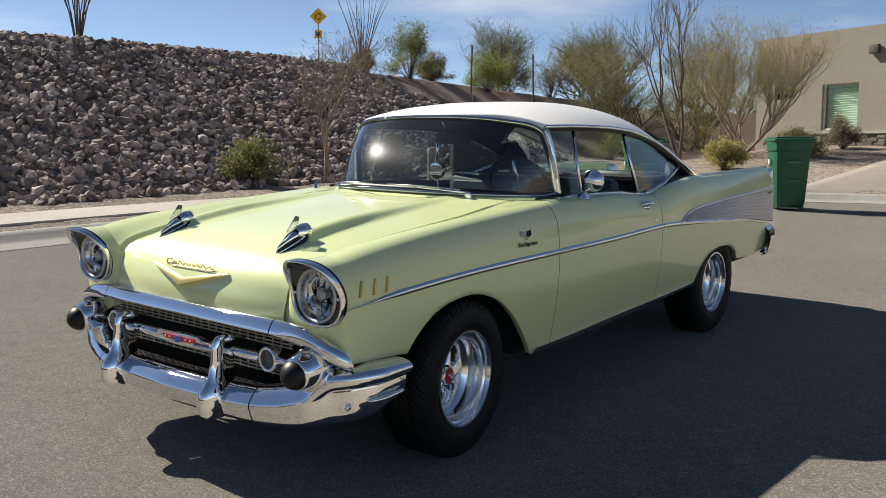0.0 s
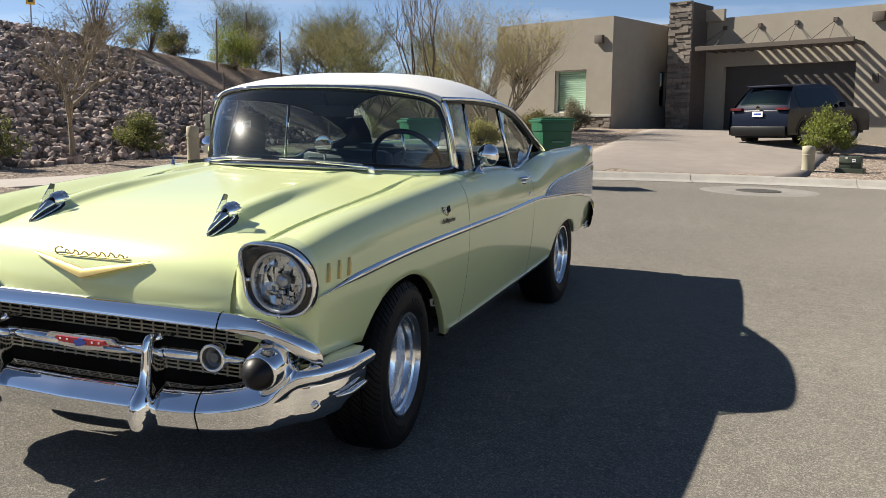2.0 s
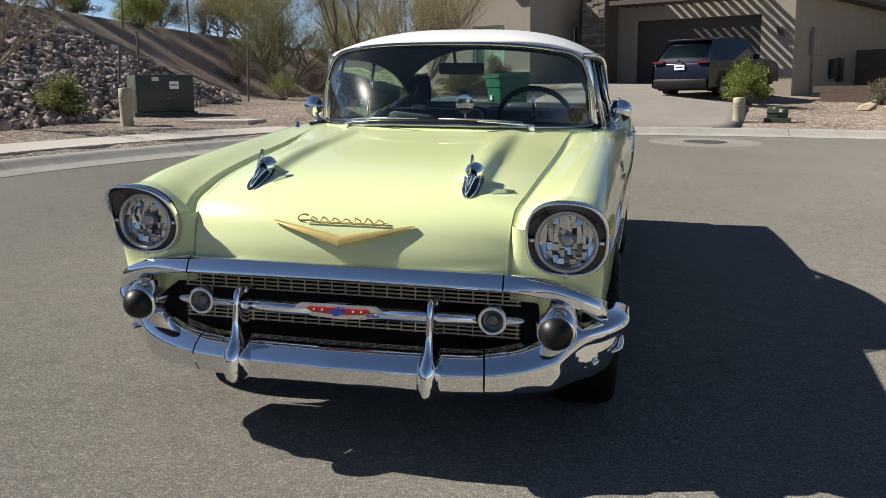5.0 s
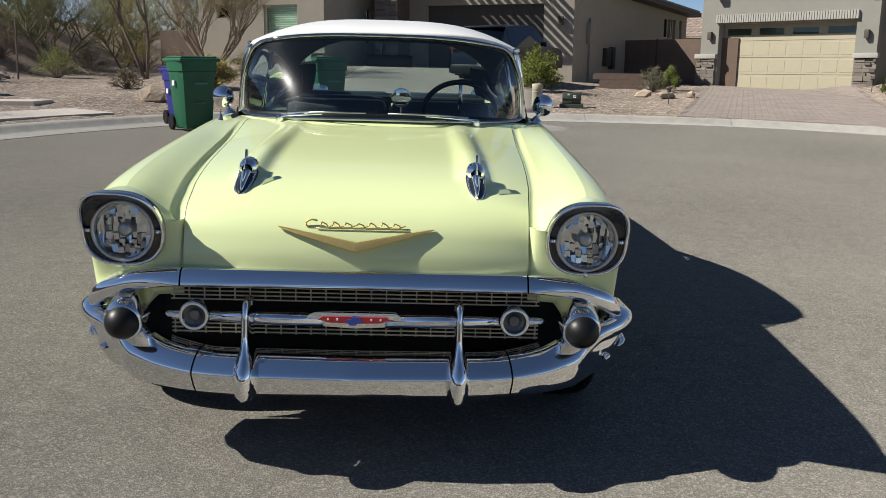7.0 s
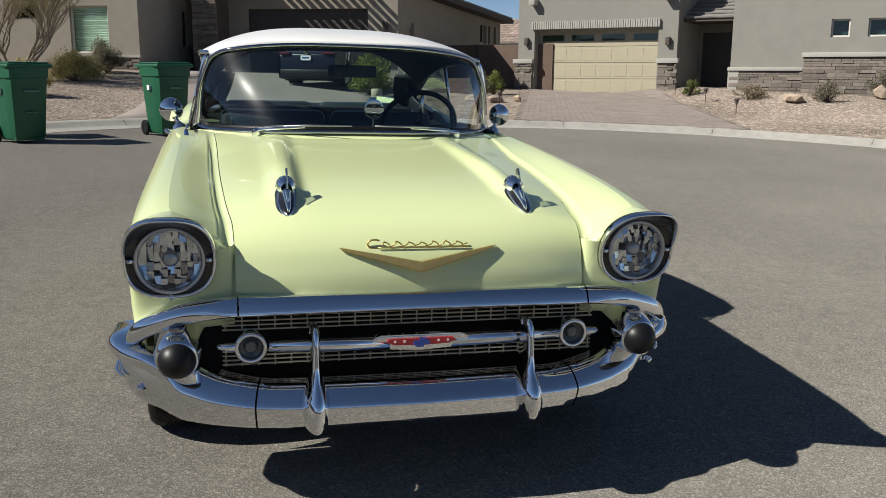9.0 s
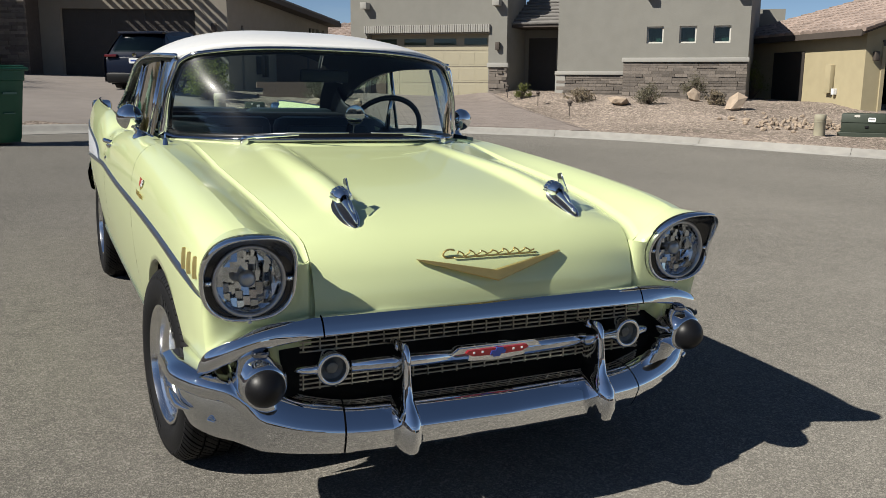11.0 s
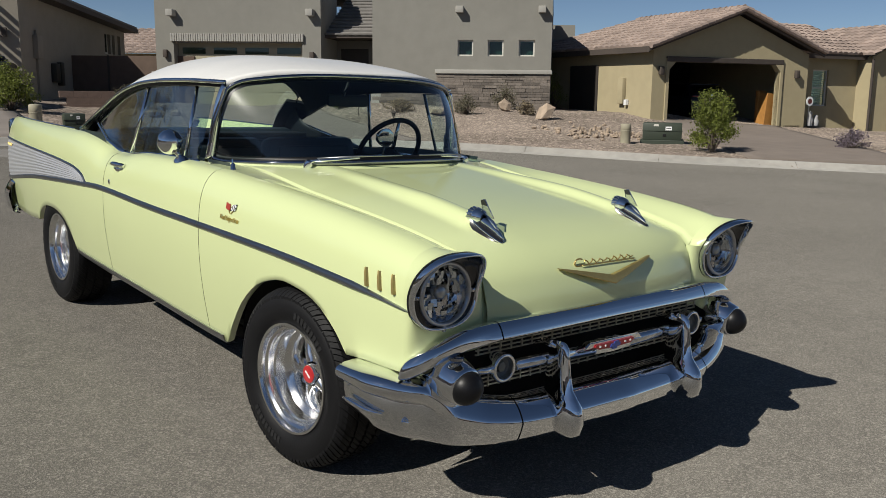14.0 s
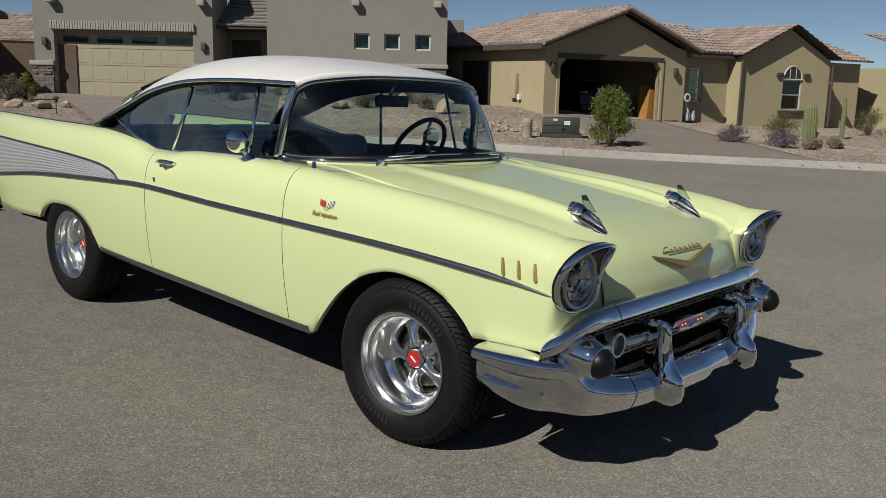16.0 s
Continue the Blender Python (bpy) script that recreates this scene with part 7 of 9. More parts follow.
V0, V1, B0, B1, QR = 1.055, 1.195, 1.795, 1.83, 2.62
for s in (1, -1):
    panes = [("vent_window", V0, V0 + 0.02, V1 - 0.012, V1 + 0.03), ("door_window", V1 + 0.012, V1 + 0.045, B1 + 0.02, B0 - 0.02)]
    for name, b0, t0, b1, t1 in panes:
        if name == "door_window" and s > 0:
            continue
        P = np.array([[belt(b0 + (b1 - b0) * k) + (top_rail(t0 + (t1 - t0) * k) - belt(b0 + (b1 - b0) * k)) * v for k in np.linspace(0, 1, 8)] for v in np.linspace(0, 1, 6)])
        o = part(name, sheet(mirrored(P, s)), M_SIDEGLASS if s < 0 else M_GLASS, CAR, smooth="all")
    # quarter window with its rounded rear edge
    P = []
    for k in np.linspace(0, 1, 16):
        yb, yt = B1 + 0.045 + (2.20 - B1 - 0.045) * k, B0 + 0.005 + (2.62 - B0) * k
        a, b = belt(yb), top_rail(yt)
        b[1] = yt
        if k > 0.0:
            a[2] = max(a[2], float(crown(yb)) - 0.004)
        P.append([a + (b - a) * v for v in np.linspace(0, 1, 6)])
    o = part("quarter_window", sheet(mirrored(np.array(P), s)), M_SIDEGLASS if s < 0 else M_GLASS, CAR, smooth="all")
    # chrome posts and the lower reveal
    bm = bmesh.new()
    tube(bm, [tuple(belt(V1) * [s, 1, 1]), tuple((top_rail(V1 + 0.035)) * [s, 1, 1])], 0.009, 8)
    part("vent_post", bm, M_CHROME, CAR, smooth="all")
    bm = bmesh.new()
    tube(bm, [tuple(belt(B1 + 0.03) * [s, 1, 1]), tuple(top_rail(B0) * [s, 1, 1])], 0.011, 8)
    part("window_post", bm, M_CHROME, CAR, smooth="all")
    bm = bmesh.new()
    tube(bm, [tuple((belt(y) + [0.006, 0, 0.006]) * [s, 1, 1]) for y in np.linspace(1.03, 1.92, 14)], 0.006, 6)
    part("reveal_moulding", bm, M_CHROME, CAR, smooth="all")
    bm = bmesh.new()
    edge = [belt(y) + [0.004, 0, 0.006] for y in np.linspace(1.95, 2.20, 6)] + [belt(2.20) + (top_rail(2.62) - belt(2.20)) * v for v in np.linspace(0.15, 1, 6)]
    tube(bm, [tuple(p * [s, 1, 1]) for p in edge], 0.012, 6)
    part("quarter_reveal", bm, M_CHROME, CAR, smooth="all")

# rear window
P = []
for v in np.linspace(0, 1, 8):
    row = []
    for u in np.linspace(-1, 1, 25):
        top = np.array([u * 0.60, 2.31 + 0.17 * abs(u) ** 3, 1.470 - 0.15 * abs(u) ** 3])
        bot = np.array([u * 0.66, 2.93 - 0.10 * abs(u) ** 2.5, 1.062 + 0.012 * abs(u)])
        row.append(top + (bot - top) * v + np.array([0, 0.03, 0.03]) * math.sin(math.pi * v))
    P.append(row)
o = part("rear_window", sheet(np.array(P)), M_GLASS, CAR, smooth="all")
bm = bmesh.new()
_r = [P[-1][k] for k in range(25)]
tube(bm, [tuple(p) for p in _r], 0.012, 6)
_r = [P[0][k] for k in range(25)]
tube(bm, [tuple(p) for p in _r], 0.010, 6)
part("rear_window_moulding", bm, M_BLACK, CAR, smooth="all")

for s in (1, -1):
    rows = []
    for v in np.linspace(0, 1, 8):
        a = belt(2.18) + (top_rail(2.62) - belt(2.18)) * v + [-0.02, 0.01, 0]
        b = np.array([0.655, 2.81, 1.06]) + (np.array([0.585, 2.45, 1.335]) - np.array([0.655, 2.81, 1.06])) * v
        rows.append([(s * p[0], p[1], p[2]) for p in (a, a * 0.5 + b * 0.5 + [-0.01, 0, 0], b)])
    part("pillar_lining", sheet(np.array(rows)), M_DASH, roof, smooth="all")

# ---- interior ----
part("cabin_floor", boxbm(-0.72, 0.72, 0.62, 2.55, 0.35, 0.38), M_DASH, CAR)
P = np.array([[(u * 0.70, cowl_y(u * 0.66) + dy, z - 0.02 * u * u) for u in np.linspace(-1, 1, 25)] for dy, z in ((0.01, 1.050), (0.12, 1.068), (0.24, 1.062), (0.30, 1.03), (0.31, 0.92), (0.26, 0.80))])
part("dashboard", sheet(P), M_DASH, CAR, smooth="all")
part("parcel_shelf", boxbm(-0.62, 0.62, 2.40, 2.90, 1.04, 1.085, 0.01), M_DASH, CAR)
for s in (1, -1):
    ys = dense(0.80, 2.78, step=0.06)
    P = np.array([np.stack([width(ys) - crown_in(ys) - 0.05 - 0.03 * (k < 1), ys, 0.40 + (np.minimum(crown(ys), 1.07) + 0.016 - 0.40) * k], -1) for k in np.linspace(0, 1, 8)])
    part("door_trim", sheet(mirrored(P, s)), M_SEAT, CAR, smooth="all")
    part("shelf_side", boxbm(*sorted((s * 0.55, s * 0.74)), 2.22, 2.90, 0.98, 1.035, 0.01), M_DASH, CAR)


def seat(y0, w, zt, name):
    o = part(name, boxbm(-w, w, y0, y0 + 0.50, 0.52, 0.72, 0.06), M_SEAT, CAR, "dark blue vinyl bench", smooth=True)
    m = Matrix.Translation((0, y0 + 0.50, 0.66)) @ Matrix.Rotation(radians(-12), 4, "X")
    for a, b in ((-w, -0.012), (0.012, w)):
        part("seat_back", boxbm(a, b, -0.07, 0.07, 0.0, zt - 0.66, 0.05, m), M_SEAT, o, smooth=True)
        part("piping", boxbm(a + 0.06, b - 0.06, -0.085, -0.06, 0.05, zt - 0.72, 0.01, m), M_SEAT, o)
    return o


seat(1.30, 0.62, 1.10, "front_seat")
seat(2.00, 0.60, 1.115, "rear_seat")
# steering wheel and column
m = Matrix.Translation((0.40, 1.17, 1.065)) @ Matrix.Rotation(radians(-62), 4, "X")
steer = part("steering_wheel", tube(bmesh.new(), [tuple(m @ Vector((0.195 * math.cos(a), 0.195 * math.sin(a), 0))) for a in np.linspace(0, 2 * math.pi, 41)], [0.014] * 41, 8, caps=False), M_BLACK, CAR, smooth="all")
bm = bmesh.new()
for a in (0.2, math.pi - 0.2, -math.pi / 2):
    tube(bm, [tuple(m @ Vector((0, 0, -0.03))), tuple(m @ Vector((0.19 * math.cos(a), 0.19 * math.sin(a), 0)))], [0.014, 0.009], 6)
part("wheel_spokes", bm, M_CHROME, steer, smooth="all")
bm = bmesh.new()
tube(bm, [tuple(m @ Vector((0, 0, -0.01))), tuple(m @ Vector((0, 0, -0.5)))], [0.035, 0.03], 12)
part("steering_column", bm, M_DASH, steer, smooth="all")
# mirror on the screen, gauge on the dash
o = part("inner_mirror", boxbm(-0.12, 0.12, -0.012, 0.012, -0.03, 0.03, 0.010, Matrix.Translation((0.03, 1.03, 1.335))), M_DASH, CAR, smooth=True)
bm = bmesh.new()
tube(bm, [(0.0, 1.02, 1.36), (0.0, 0.97, 1.44)], 0.008, 6)
part("mirror_arm", bm, M_CHROME, o)
gm = Matrix.Translation((0.10, 0.80, 1.165))
o = part("dash_gauge", lathe(bmesh.new(), [(0, -0.03), (0.035, -0.027), (0.045, 0.0), (0.047, 0.012), (0.040, 0.014), (0.0, 0.010)], gm @ pose(0, 0, 0, 90), 20), M_CHROME, CAR, "chrome round gauge on a stalk", smooth=True)
bm = bmesh.new()
tube(bm, [(0.10, 0.80, 1.13), (0.10, 0.82, 1.06)], 0.006, 6)
part("stalk", bm, M_CHROME, o)

# ---- lamps ----
def lamp(s):
    gasket = [bezel_loop(1.048, 0.087, 0.010), bezel_loop(1.054, 0.090, 0.002)]
    rim = [bezel_loop(1.044, 0.090, 0.004), bezel_loop(1.052, 0.096, -0.006), bezel_loop(1.045, 0.104, -0.016), bezel_loop(1.015, 0.107, -0.021), bezel_loop(0.975, 0.104, -0.018), bezel_loop(0.955, 0.098, -0.008), bezel_loop(0.95, 0.09, 0.0)]
    o = part("lamp_bezel", sheet(mirrored(np.array(rim), s), wrap=True), M_CHROME, CAR, "hooded chrome headlamp surround", smooth="all")
    part("gasket", sheet(mirrored(np.array(gasket), s), wrap=True), M_BLACK, o, smooth="all")
    ring = np.array([(0.755 + 0.098 * math.cos(t), -0.712, 0.795 + 0.098 * math.sin(t)) for t in np.linspace(0, 2 * math.pi, 57)[:-1]])
    part("lamp_recess", sheet(mirrored(np.array([bezel_loop(0.952, 0.09, 0.0), ring * 0.35 + bezel_loop(0.93, 0.075, 0.01) * 0.65, ring]), s), wrap=True), M_BLKPAINT, o, smooth="all")
    m = Matrix.Translation((s * 0.755, -0.71, 0.795)) @ pose(0, 0, 0, 90)
    part("retaining_ring", lathe(bmesh.new(), [(0.102, -0.01), (0.104, 0.004), (0.099, 0.012), (0.092, 0.010), (0.089, -0.004)], m, 40), M_STEEL, o, smooth="all")
    part("lamp_bowl", lathe(bmesh.new(), [(0.090, 0.0), (0.086, -0.018), (0.062, -0.046), (0.030, -0.066), (0.0, -0.072)], m, 32), M_REFLECT, o, smooth="all")
    # cut facets in upright columns, each with its own tilt
    rng = random.Random(7)
    bm = bmesh.new()
    xs = np.linspace(-0.087, 0.087, 10)
    for ci in range(9):
        zs = np.linspace(-0.087, 0.087, 6 + 2 * (ci % 2))
        for ri in range(len(zs) - 1):
            tx, tz = rng.uniform(-0.34, 0.34), rng.uniform(-0.30, 0.30)
            cx, cz = (xs[ci] + xs[ci + 1]) / 2, (zs[ri] + zs[ri + 1]) / 2
            if math.hypot(cx, cz) > 0.089:
                continue
            q = []
            for px, pz in ((xs[ci], zs[ri]), (xs[ci + 1], zs[ri]), (xs[ci + 1], zs[ri + 1]), (xs[ci], zs[ri + 1])):
                g = min(1.0, 0.0865 / max(math.hypot(px, pz), 1e-6))
                px, pz = px * g, pz * g
                q.append(bm.verts.new(m @ Vector((px, pz, -0.060 + 6.2 * (cx * cx + cz * cz) + tx * (px - cx) + tz * (pz - cz)))))
            bm.faces.new(q)
    bmesh.ops.recalc_face_normals(bm, faces=bm.faces)
    part("reflector", bm, M_REFLECT, o, "cut-crystal faceted reflector")
    part("bulb_shield", lathe(bmesh.new(), [(0.0, -0.010), (0.016, -0.012), (0.023, -0.018), (0.025, -0.026), (0.022, -0.034), (0.012, -0.06)], m, 18), M_STEEL, o, smooth="all")
    ln = part("lamp_glass", lathe(bmesh.new(), [(0.091, 0.004), (0.075, 0.014), (0.05, 0.021), (0.025, 0.025), (0.0, 0.026)], m, 32), M_LENS, o, smooth="all")
    ln.visible_shadow = False
    for a in (0, 90, 180, 270):
        c = m @ pose(0.112 * math.cos(radians(a)), 0.112 * math.sin(radians(a)), 0.004)
        part("tab", boxbm(-0.010, 0.010, -0.0055, 0.0055, -0.008, 0.003, 0.002, c @ rot(0, 0, a)), M_STEEL, o)
        part("screw", lathe(bmesh.new(), [(0.006, -0.01), (0.006, 0.005), (0.0, 0.008)], c, 8), M_CHROME, o)


lamp(1)
lamp(-1)

# ---- grille and front bar ----
FRONT = -0.705
# near-black sheet paints the shade in the gap behind the grille
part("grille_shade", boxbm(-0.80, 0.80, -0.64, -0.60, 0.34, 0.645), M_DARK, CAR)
# hidden block added to stop sunlight passing below the bumper
part("valance_block", boxbm(-0.56, 0.56, -0.62, -0.40, 0.225, 0.41, 0.02), M_DARK, CAR, smooth=True)
grille = new("grille")
grille.parent = CAR
grille["label"] = "fine silver-gold mesh grille"
_hb = finish("grille_bar", boxbm(-0.61, 0.61, -0.003, 0.003, -0.0020, 0.0020), M_GRILLE)
for z in (0.458, 0.472, 0.486, 0.500, 0.570, 0.584, 0.598, 0.612, 0.626):
    o = part("grille_bar", _hb, M_GRILLE, grille)
    o.location = (0, FRONT, z)
_vb = finish("grille_rod", boxbm(-0.0018, 0.0018, -0.003, 0.003, -0.034, 0.034), M_GRILLE)
_vs = finish("grille_rod", boxbm(-0.0018, 0.0018, -0.003, 0.003, -0.026, 0.026), M_GRILLE)
for k in range(25):
    for me, z in ((_vb, 0.602), (_vs, 0.479)):
        o = part("grille_rod", me, M_GRILLE, grille)
        o.location = (-0.600 + 0.050 * k, FRONT - 0.002, z)


def bar_path(u):
    """The upper grille bar: straight across, then round and down to the bumper."""
    a = abs(u)
    x = spline([(0, 0), (0.56, 0.56), (0.72, 0.71), (0.86, 0.825), (0.95, 0.862), (1.0, 0.868)], a)
    y = spline([(0, -0.757), (0.4, -0.755), (0.56, -0.748), (0.72, -0.738), (0.86, -0.712), (1.0, -0.660)], a)
    z = spline([(0, 0.660), (0.56, 0.655), (0.70, 0.640), (0.82, 0.605), (0.93, 0.565), (1.0, 0.535)], a)
    h = spline([(0, 0.034), (0.56, 0.034), (0.75, 0.039), (0.9, 0.037), (0.97, 0.029), (1.0, 0.012)], a)
    return np.array([math.copysign(float(x), u) if u else 0.0, float(y), float(z)]), float(h)


UBAR = [(-0.024, 0.90), (-0.012, 1.0), (-0.002, 0.98), (0.007, 0.88), (0.0165, 0.62), (0.0235, 0.30), (0.029, -0.04), (0.0335, -0.34), (0.034, -0.46), (0.030, -0.58), (0.018, -0.66), (-0.010, -0.66), (-0.024, -0.55), (-0.026, 0.2)]


def bar_piece(us):
    rows = []
    for u in us:
        c, h = bar_path(u)
        a, _ = bar_path(min(u + 0.01, 1.0))
        b, _ = bar_path(max(u - 0.01, -1.0))
        t = a - b
        t /= np.linalg.norm(t)
        out = np.array([t[1], -t[0], 0.0])
        out /= np.linalg.norm(out)
        upv = np.cross(out, t)
        upv *= np.sign(upv[2]) if abs(upv[2]) > 1e-6 else 1
        ring = []
        q = min(max((abs(u) - 0.60) / 0.2, 0), 1) * 0.75
        for i, (w, v) in enumerate(UBAR):
            a_ = math.pi * (0.72 - 2 * i / len(UBAR))
            w2, v2 = 0.030 * math.cos(a_), 0.16 + 0.82 * math.sin(a_)
            ring.append(c + upv * (h * (v + (v2 - v) * q) - 0.004) + out * (w + (w2 - w) * q))
        rows.append(ring)
    return sheet(np.array(rows), wrap=True)


ubar = part("upper_grille_bar", bar_piece(np.linspace(-0.557, 0.557, 24)), M_CHROME, CAR, smooth=40)
for s in (1, -1):
    part("bar_end", bar_piece(s * np.linspace(0.5625, 1.0, 22)), M_CHROME, ubar, smooth=40)
    bm = bmesh.new()
    tube(bm, [(s * 0.10, -0.765, 0.524), (s * 0.30, -0.760, 0.526), (s * 0.47, -0.752, 0.527)], [0.024, 0.021, 0.019], 12)
    cb = part("centre_bar", bm, M_CHROME, CAR, smooth="all")
    bm = bmesh.new()
    tube(bm, [(s * 0.57, -0.745, 0.527), (s * 0.61, -0.735, 0.526), (s * 0.635, -0.72, 0.524)], [0.016, 0.012, 0.006], 10)
    part("bar_tip", bm, M_CHROME, cb, smooth="all")
    m = Matrix.Translation((s * 0.525, -0.75, 0.526)) @ pose(0, 0, 0, 90)
    pk = part("parking_lamp", lathe(bmesh.new(), [(0.044, -0.05), (0.049, -0.01), (0.050, 0.008), (0.044, 0.014), (0.038, 0.010)], m, 28), M_CHROME, CAR, smooth="all")
    part("bowl", lathe(bmesh.new(), [(0.039, 0.008), (0.034, -0.008), (0.020, -0.016), (0.016, -0.004), (0.0, 0.0)], m, 24), M_LAMPBOWL, pk, smooth=40)
    o = part("lens", lathe(bmesh.new(), [(0.040, 0.004), (0.03, 0.016), (0.014, 0.022), (0.0, 0.023)], m, 24), M_LENS, pk, smooth="all")
    o.visible_shadow = False

# emblem in the centre bar: plain coloured fields
EM = Matrix.Translation((0, -0.785, 0.530))


def plate(pts, d, m, bevel=0.0):
    bm = bmesh.new()
    f = bm.faces.new([bm.verts.new((x, 0, z)) for x, z in pts])
    r = bmesh.ops.extrude_face_region(bm, geom=[f])
    bmesh.ops.translate(bm, vec=(0, d, 0), verts=[v for v in r["geom"] if isinstance(v, bmesh.types.BMVert)])
    if bevel:
        bmesh.ops.bevel(bm, geom=list(bm.edges), offset=bevel, segments=2, affect="EDGES")
    bmesh.ops.transform(bm, matrix=m, verts=bm.verts)
    return bm


em = part("emblem", plate([(-0.168, 0.002), (-0.135, 0.024), (0.135, 0.024), (0.168, 0.002), (0.10, -0.022), (0.0, -0.028), (-0.10, -0.022)], 0.03, EM, 0.004), M_CHROME, CAR, "chrome-edged emblem with red, white and blue fields", smooth=True)
for s in (1, -1):
    part("red_field", plate([(s * 0.112, 0.005), (s * 0.103, 0.0135), (s * 0.004, 0.0135), (s * 0.004, -0.009), (s * 0.088, -0.006)], 0.004, EM @ Matrix.Translation((0, -0.005, 0))), M_RED, em)
    for x in (0.055, 0.085):
        part("white_dot", boxbm(s * x - 0.003, s * x + 0.003, -0.008, -0.004, 0.002, 0.008, 0, EM), M_WHITE, em)
part("blue_field", plate([(-0.024, 0.006), (-0.010, 0.006), (-0.006, 0.014), (0.018, 0.014), (0.018, 0.006), (0.028, 0.006), (0.024, -0.006), (0.010, -0.006), (0.006, -0.014), (-0.018, -0.014), (-0.018, -0.006), (-0.028, -0.006)], 0.004, EM @ Matrix.Translation((0, -0.008, 0))), M_BLUE, em)

# ---- front bumper ----
def bump_at(u):
    """Centre, half heights of the bumper at u from 0 (middle) to 1 (tip of the wrap)."""
    x = spline([(0, 0), (0.45, 0.50), (0.6, 0.66), (0.72, 0.785), (0.80, 0.866), (0.88, 0.905), (1.0, 0.908)], u)
    y = spline([(0, -0.835), (0.3, -0.815), (0.45, -0.790), (0.6, -0.745), (0.72, -0.690), (0.80, -0.63), (0.88, -0.55), (1.0, -0.415)], u)
    zb = spline([(0, 0.292), (0.45, 0.285), (0.6, 0.290), (0.72, 0.305), (0.80, 0.318), (0.88, 0.335), (0.95, 0.352), (1.0, 0.372)], u)
    zt = spline([(0, 0.425), (0.40, 0.425), (0.55, 0.445), (0.65, 0.485), (0.74, 0.525), (0.85, 0.537), (1.0, 0.528)], u)
    return float(x), float(y), float(zb), float(zt)


BSEC = [(0.0, -0.036), (0.012, 0.014), (0.05, 0.032), (0.16, 0.041), (0.30, 0.050), (0.42, 0.056), (0.49, 0.0590), (0.52, 0.060), (0.56, 0.0595), (0.62, 0.0555), (0.68, 0.049), (0.74, 0.042), (0.81, 0.032), (0.88, 0.019), (0.94, 0.003), (0.98, -0.018), (0.99, -0.075)]


# towards the ends the section gains a rounded bead along its top over a flat flank
WSEC = [(0.0, -0.036), (0.015, -0.016), (0.06, -0.002), (0.2, 0.010), (0.38, 0.018), (0.54, 0.020), (0.61, 0.017), (0.625, 0.027), (0.66, 0.043), (0.71, 0.055), (0.78, 0.062), (0.85, 0.062), (0.91, 0.055), (0.955, 0.040), (0.985, 0.018), (1.0, -0.020), (1.0, -0.075)]


def bumper_piece(us, s):
    rows = []
    for u in us:
        sg_ = -1 if u < 0 else 1
        x, y, zb, zt = bump_at(abs(u))
        x *= sg_
        x2, y2, *_ = bump_at(min(abs(u + 0.01), 1))
        x2 *= -1 if u + 0.01 < 0 else 1
        x1, y1, *_ = bump_at(abs(u - 0.01))
        x1 *= -1 if u - 0.01 < 0 else 1
        t = np.array([x2 - x1, y2 - y1])
        t /= np.linalg.norm(t)
        o = np.array([t[1], -t[0]])
        k = spline([(0, 1), (0.6, 1), (0.75, 1.0), (1.0, 0.85)], abs(u))
        q = min(max((abs(u) - 0.66) / 0.08, 0), 1)
        sec = [(a[0] + (b[0] - a[0]) * q, a[1] + (b[1] - a[1]) * q) for a, b in zip(BSEC, WSEC)]
        rows.append([(s * (x + o[0] * w * k), y + o[1] * w * k, zb + (zt - zb) * v) for v, w in sec])
    return sheet(np.array(rows), flip=s > 0)


